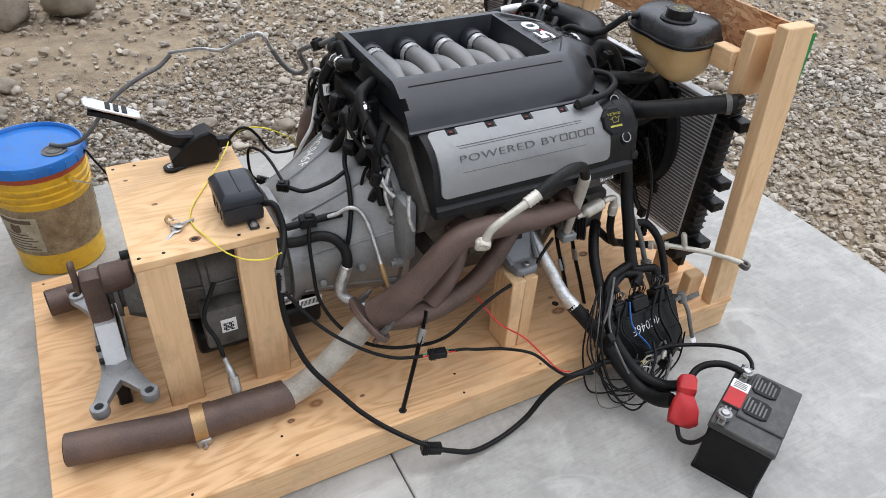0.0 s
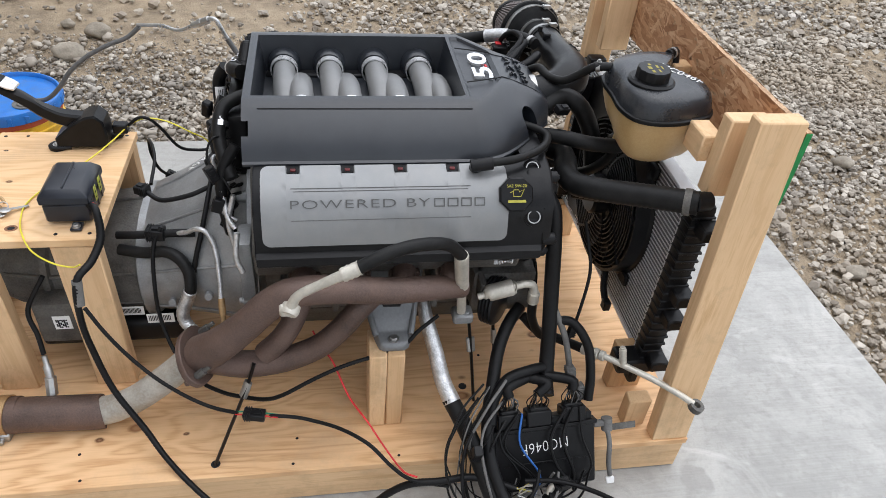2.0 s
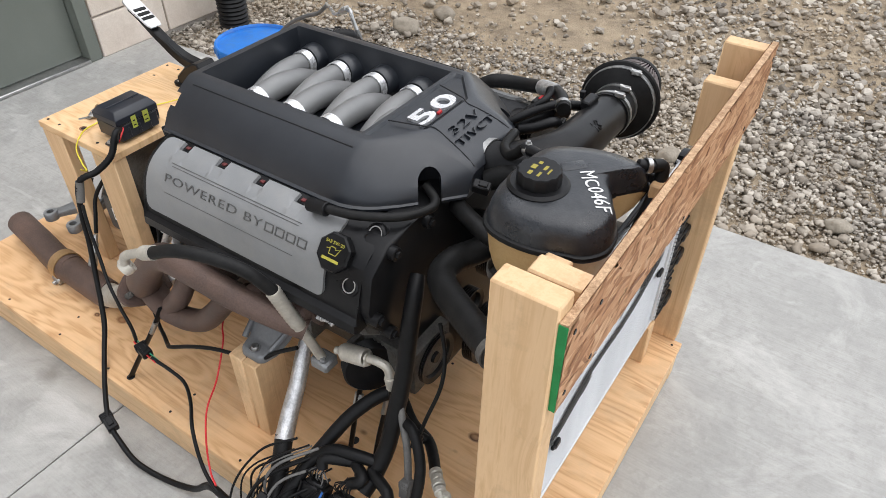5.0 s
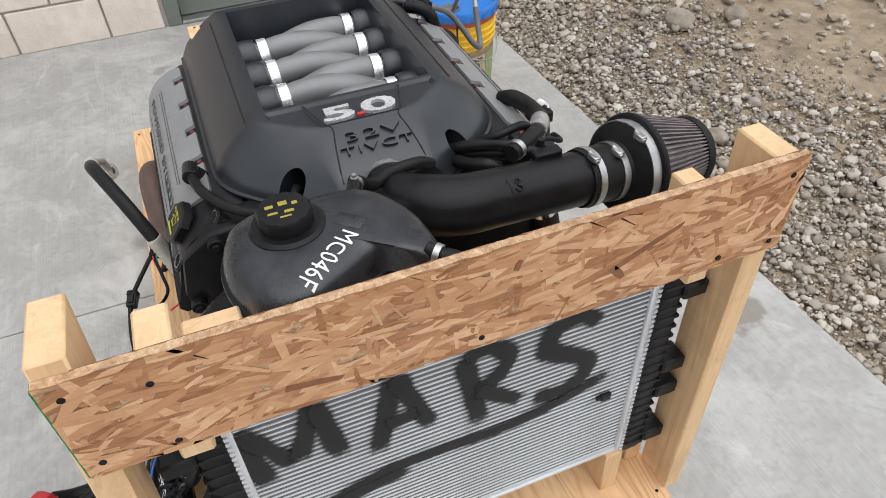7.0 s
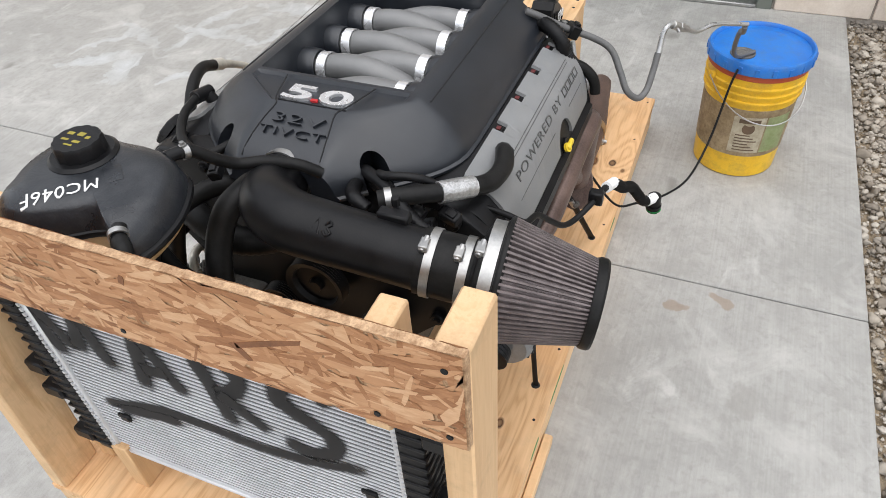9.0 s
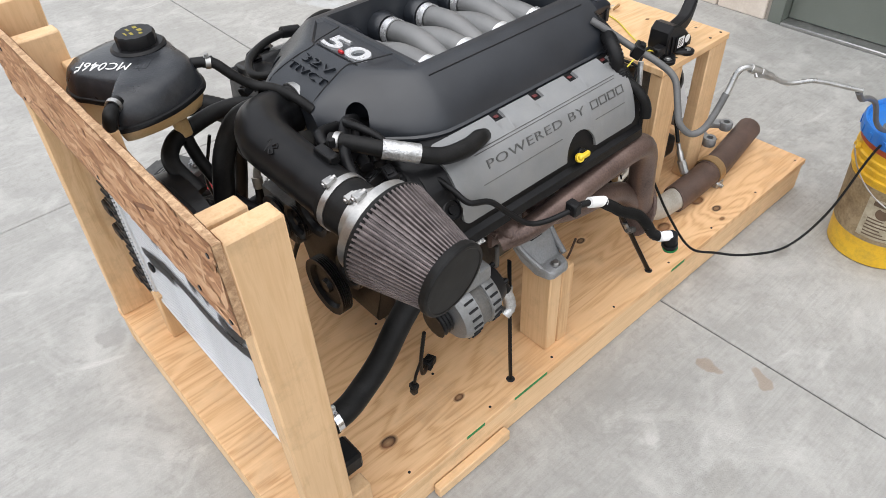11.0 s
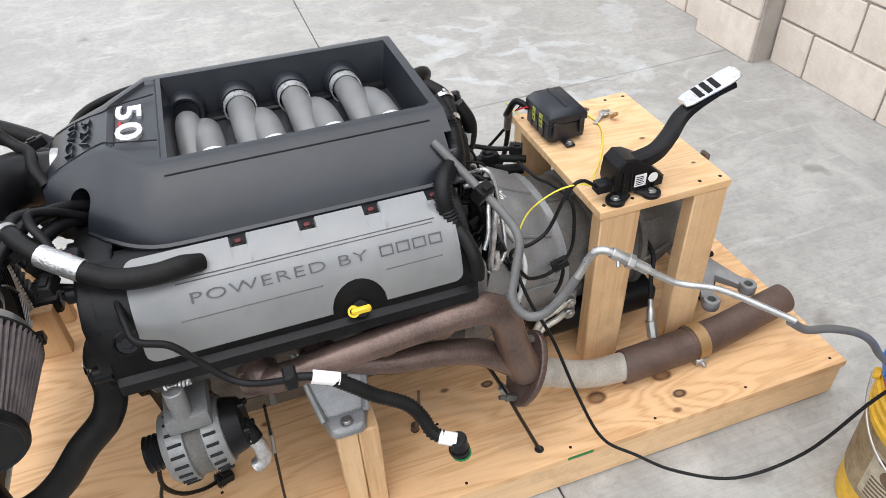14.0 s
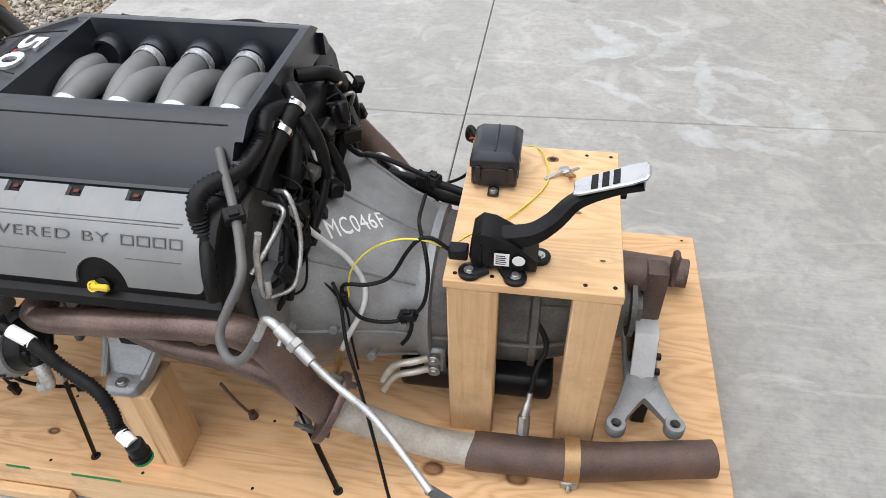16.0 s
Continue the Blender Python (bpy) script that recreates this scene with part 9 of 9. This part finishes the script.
# ---- bucket ----
BX, BY = -1.305, 0.71
bucket = thing("plastic_bucket", (BX, BY, 0), "grubby yellow five-gallon pail with a blue lid", "bucket")
at = Matrix.Translation((BX, BY, 0))
bm = bmesh.new()
prof = [(0.120, 0.0), (0.127, 0.004), (0.1285, 0.03), (0.139, 0.262)]
for k in range(3):
    z = 0.275 + 0.024 * k
    r = 0.1395 + 0.0012 * k
    prof += [(r, z - 0.003), (r + 0.006, z), (r + 0.006, z + 0.005), (r + 0.0005, z + 0.008)]
prof += [(0.143, 0.350), (0.144, 0.372)]
lathe(bm, prof, at, 56)
part("body", bm, YELLOW, bucket, "ribbed yellow pail")
bm = bmesh.new()
lathe(bm, [(0.1315, 0.085), (0.1325, 0.0851), (0.1395, 0.2550), (0.1385, 0.2551)], at, 44, close=False, arc=radians(300), start=radians(-190))
lb = part("label_band", bm, LABEL, bucket, "worn dirt-stained paper label")
for a0, arc in ((-165, 60), (-12, 40)):
    bm = bmesh.new()
    lathe(bm, [(0.1332, 0.100), (0.1337, 0.1001), (0.1392, 0.2300), (0.1387, 0.2301)], at, 16, close=False, arc=radians(arc), start=radians(a0))
    part("label_panel", bm, LABELP, lb, "pale printed panel")
    for k in range(6):
        z = 0.108 + 0.011 * k
        bm = bmesh.new()
        r = 0.1337 + 0.0423 * (z - 0.1)
        lathe(bm, [(r + 0.0002, z), (r + 0.0007, z), (r + 0.0009, z + 0.004), (r + 0.0004, z + 0.004)], at, 12, close=False, arc=radians(arc - 12 - 5 * (k % 3)), start=radians(a0 + 6))
        part("print_bar", bm, LABELD, lb)
    bm = bmesh.new()
    r = 0.1337 + 0.0423 * 0.112
    lathe(bm, [(r + 0.0002, 0.209), (r + 0.0007, 0.209), (r + 0.0013, 0.223), (r + 0.0008, 0.223)], at, 12, close=False, arc=radians(arc - 14), start=radians(a0 + 7))
    part("print_bar", bm, LABELD, lb)
    mid = radians(a0 + arc / 2)
    bm = bmesh.new()
    rr = 0.1337 + 0.0423 * 0.085
    c = Vector((BX + rr * math.cos(mid), BY + rr * math.sin(mid), 0.190))
    lathe(bm, [(0.001, 0), (0.017, 0), (0.019, 0.0008), (0.001, 0.0012)], along(c, c + Vector((math.cos(mid), math.sin(mid), 0.04))), 20)
    part("printed_picture", bm, LABELD, lb, "dark printed picture")
bm = bmesh.new()
lathe(bm, [(0.1332, 0.100), (0.1337, 0.1001), (0.1392, 0.2300), (0.1387, 0.2301)], at, 16, close=False, arc=radians(34), start=radians(30))
part("label_panel", bm, LABELG, lb, "faded green printed panel")
bm = bmesh.new()
lathe(bm, [(0.1442, 0.352), (0.1465, 0.354), (0.1465, 0.370), (0.1442, 0.372)], at, 56, close=False)
part("seal_band", bm, GUNK, bucket, "red-brown stained band under the lid")
bm = bmesh.new()
lathe(bm, [(0.148, 0.372), (0.1535, 0.373), (0.1545, 0.400), (0.151, 0.407), (0.146, 0.408), (0.1425, 0.404), (0.141, 0.396), (0.125, 0.3955), (0.118, 0.398), (0.100, 0.3985), (0.03, 0.399), (0.001, 0.399)], at, 64)
lid = part("lid", bm, BLUE, bucket, "blue snap-on lid with raised rim")
for k in range(20):
    a = 2 * math.pi * k / 20
    bm = bmesh.new()
    rbox(bm, 0.1528, 0.1565, -0.006, 0.006, 0.375, 0.398, 0.001, at @ Matrix.Rotation(a, 4, 'Z'))
    part("lid_tab", bm, BLUE, lid)
bm = bmesh.new()
sm = at @ Matrix.Translation((0.066, -0.05, 0.398))
lathe(bm, [(0.036, 0), (0.036, 0.004), (0.032, 0.005), (0.030, 0.002), (0.024, 0.002), (0.022, 0.006), (0.018, 0.006), (0.016, 0.002), (0.001, 0.002)], sm, 32)
part("spout_cap", bm, GREYT, lid, "grimy pour-spout cap")
for s in (1, -1):
    bm = bmesh.new()
    rod(bm, (BX + s * 0.144 * 0.6, BY - s * 0.144 * 0.8, 0.332), (BX + s * 0.157 * 0.6, BY - s * 0.157 * 0.8, 0.332), 0.012, 14)
    part("handle_lug", bm, YELLOW, bucket)
bm = bmesh.new()
pts = []
for k in range(13):
    a = math.pi * k / 12
    rad = 0.158
    u, v = math.cos(a), math.sin(a)
    pts.append((BX + rad * (0.6 * u + 0.8 * v * 0.98), BY + rad * (-0.8 * u + 0.6 * v * 0.98), 0.332 - 0.12 * v))
tube(bm, pts, 0.0022, 6, 3)
part("wire_handle", bm, STEEL, bucket, "thin steel bail handle")
cable("thin_black_cable", [(-1.165, 0.655, 0.375), (-1.155, 0.655, 0.385), (-1.135, 0.645, 0.34), (-1.06, 0.625, 0.20), (-0.95, 0.59, 0.125), (-0.85, 0.53, 0.118), (-0.79, 0.47, 0.125), (-0.737, 0.42, 0.145), (-0.70, 0.36, 0.24), (-0.665, 0.305, 0.36), (-0.635, 0.26, 0.43), (-0.618, 0.215, 0.49), (-0.60, 0.19, 0.52)], 0.0032, "thin black cable sagging over the deck")
fl = cable("fuel_hose", [(-0.465, 0.215, 0.815), (-0.479, 0.243, 0.800), (-0.508, 0.294, 0.767), (-0.532, 0.345, 0.742), (-0.543, 0.384, 0.715), (-0.525, 0.412, 0.675), (-0.512, 0.432, 0.642), (-0.525, 0.455, 0.620), (-0.550, 0.468, 0.626), (-0.575, 0.473, 0.655), (-0.597, 0.476, 0.694)], 0.0073, "grey fuel hose bent into a metal fuel pipe", GREYH, "hose", 12)
plug(fl, (-0.513, 0.306, 0.762), (-0.03, 0.05, -0.03), 0.022, 0.016, 0.014, "clip", ribs=0)
hose([(-0.590, 0.476, 0.682), (-0.602, 0.477, 0.704), (-0.613, 0.478, 0.729), (-0.620, 0.482, 0.741), (-0.632, 0.488, 0.744), (-0.645, 0.495, 0.738)], 0.0062, PIPE, fl, "elbow", "bright metal elbow", 12)
bm = bmesh.new()
a, b = Vector((-0.640, 0.492, 0.741)), Vector((-0.690, 0.519, 0.712))
rod(bm, a, a.lerp(b, 0.45), 0.0092, 16)
rod(bm, a.lerp(b, 0.42), a.lerp(b, 0.60), 0.0115, 6)
rod(bm, a.lerp(b, 0.58), b, 0.0085, 16)
rod(bm, a.lerp(b, 0.15) + Vector((0, 0.004, -0.004)), a.lerp(b, 0.15) + Vector((0.003, 0.012, -0.013)), 0.0035, 8)
part("fitting", bm, STEEL, fl, "bright hexagonal quick-connect fitting")
hose([(-0.688, 0.518, 0.713), (-0.723, 0.535, 0.692), (-0.745, 0.547, 0.687), (-0.775, 0.568, 0.688), (-0.80, 0.588, 0.682), (-0.83, 0.614, 0.671), (-0.864, 0.645, 0.659)], 0.0051, PIPE, fl, "pipe", "bright bent fuel pipe", 12)
hose([(-0.860, 0.640, 0.655), (-0.90, 0.640, 0.622), (-0.955, 0.637, 0.600), (-1.02, 0.635, 0.565), (-1.075, 0.632, 0.520), (-1.12, 0.632, 0.465), (-1.165, 0.642, 0.425), (-1.215, 0.665, 0.408), (-1.245, 0.690, 0.406)], 0.0066, GREYH, fl, "return_hose", "grey rubber hose", 12)


# ---- tie-down straps ----
def strap(pts, joint, r=0.009):
    s = thing("tie_down_strap", pts[-1], "black tie-down rod with silver joint, hooked into the deck", "strap", "tie-down straps")
    b = bmesh.new()
    tube(b, pts, r, 8, 4, squash=0.45)
    part("band", b, BLACK, s)
    a, c = Vector(joint[0]), Vector(joint[1])
    b = bmesh.new()
    tube(b, [a, a.lerp(c, 0.5), c], r * 1.25, 10, 3, squash=0.6)
    part("buckle", b, STEEL, s, "silver joint")
    return s


strap([(-0.508, -0.387, 0.345), (-0.518, -0.397, 0.315), (-0.528, -0.407, 0.289), (-0.567, -0.440, 0.203), (-0.606, -0.472, 0.1165)], ((-0.522, -0.402, 0.305), (-0.536, -0.413, 0.272)))
strap([(-0.500, 0.288, 0.40), (-0.515, 0.300, 0.361), (-0.548, 0.326, 0.285), (-0.580, 0.353, 0.20), (-0.612, 0.38, 0.1165)], ((-0.545, 0.324, 0.290), (-0.556, 0.333, 0.262)))
strap([(-0.02, -0.24, 0.36), (-0.015, -0.26, 0.30), (-0.008, -0.30, 0.22), (0.0, -0.345, 0.1165)], ((-0.012, -0.275, 0.268), (-0.009, -0.292, 0.238)))
strap([(0.045, -0.22, 0.35), (0.05, -0.26, 0.26), (0.055, -0.30, 0.19), (0.062, -0.335, 0.1165)], ((0.05, -0.255, 0.272), (0.051, -0.27, 0.24)))
strap([(-0.10, 0.345, 0.46), (-0.096, 0.352, 0.38), (-0.089, 0.364, 0.25), (-0.082, 0.377, 0.1165)], ((-0.097, 0.351, 0.395), (-0.094, 0.355, 0.35)), 0.006)
hk = thing("hook_wire", (-0.38, 0.235, Z0), "rusty bent hook wire standing in the deck", "hook")
hose([(-0.38, 0.30, 0.32), (-0.382, 0.282, 0.25), (-0.381, 0.258, 0.18), (-0.38, 0.235, 0.118)], 0.0032, IRON, hk, "shank", "", 8)
bm = bmesh.new()
rod(bm, (-0.38, 0.235, Z0), (-0.38, 0.237, Z0 + 0.018), 0.009, 10)
part("foot", bm, IRON, hk)

# ---- alternator lead with its dangling end ----
ad = cable("alternator_lead", [(-0.146, 0.448, 0.628), (-0.165, 0.455, 0.629), (-0.185, 0.461, 0.628), (-0.20, 0.465, 0.625)], 0.0065, "black corrugated lead with taped dangling plug", WIRE)
wrap(ad, (-0.185, 0.462, 0.629), (-0.222, 0.470, 0.616), 0.0105, WHITE, "tape", "white tape wrap")
hose([(-0.215, 0.469, 0.618), (-0.246, 0.477, 0.592), (-0.268, 0.482, 0.572), (-0.312, 0.493, 0.544), (-0.332, 0.505, 0.515), (-0.341, 0.518, 0.492), (-0.356, 0.528, 0.483)], 0.0095, RUBBER, ad, "corrugated_sleeve", "black corrugated sleeve", 12, 6, 0.0022, 0.006)
wrap(ad, (-0.350, 0.526, 0.485), (-0.374, 0.538, 0.480), 0.011, WHITE, "tape", "white tape wrap")
bm = bmesh.new()
rod(bm, (-0.376, 0.538, 0.484), (-0.381, 0.540, 0.440), 0.0145, 14)
ring(bm, (-0.378, 0.539, 0.456), (-0.1, 0.05, -1), 0.014, 0.006, 0.003, 16)
part("dangling_plug", bm, BLACK, ad, "black round plug")
bm = bmesh.new()
ring(bm, (-0.381, 0.540, 0.446), (-0.1, 0.05, -1), 0.0142, 0.003, 0.002, 16)
part("green_seal", bm, GREENP, ad, "green seal ring")
hose([(-0.035, 0.33, 0.44), (-0.060, 0.35, 0.43), (-0.072, 0.362, 0.405)], 0.014, RUBBER, ad, "elbow_boot", "black rubber elbow", 12)
hose([(-0.066, 0.358, 0.415), (-0.076, 0.368, 0.385), (-0.076, 0.372, 0.360), (-0.060, 0.372, 0.348)], 0.0125, FOIL, ad, "foil_elbow", "crumpled foil-wrapped elbow", 12, 6, 0.0012, 0.008)
dl = cable("loose_lead", [(0.10, 0.30, 0.36), (0.115, 0.30, 0.28), (0.10, 0.28, 0.21), (0.07, 0.25, 0.160), (0.045, 0.225, 0.135)], 0.004, "loose black lead with plugs lying on the deck")
plug(dl, (0.03, 0.215, 0.129), (-1, -0.4, -0.15), 0.036, 0.012, 0.010)
hose([(0.115, 0.30, 0.28), (0.128, 0.295, 0.24), (0.13, 0.29, 0.21)], 0.0035, WIRE, dl, "branch")
plug(dl, (0.131, 0.287, 0.190), (0.02, -0.1, -1), 0.035, 0.008, 0.007)
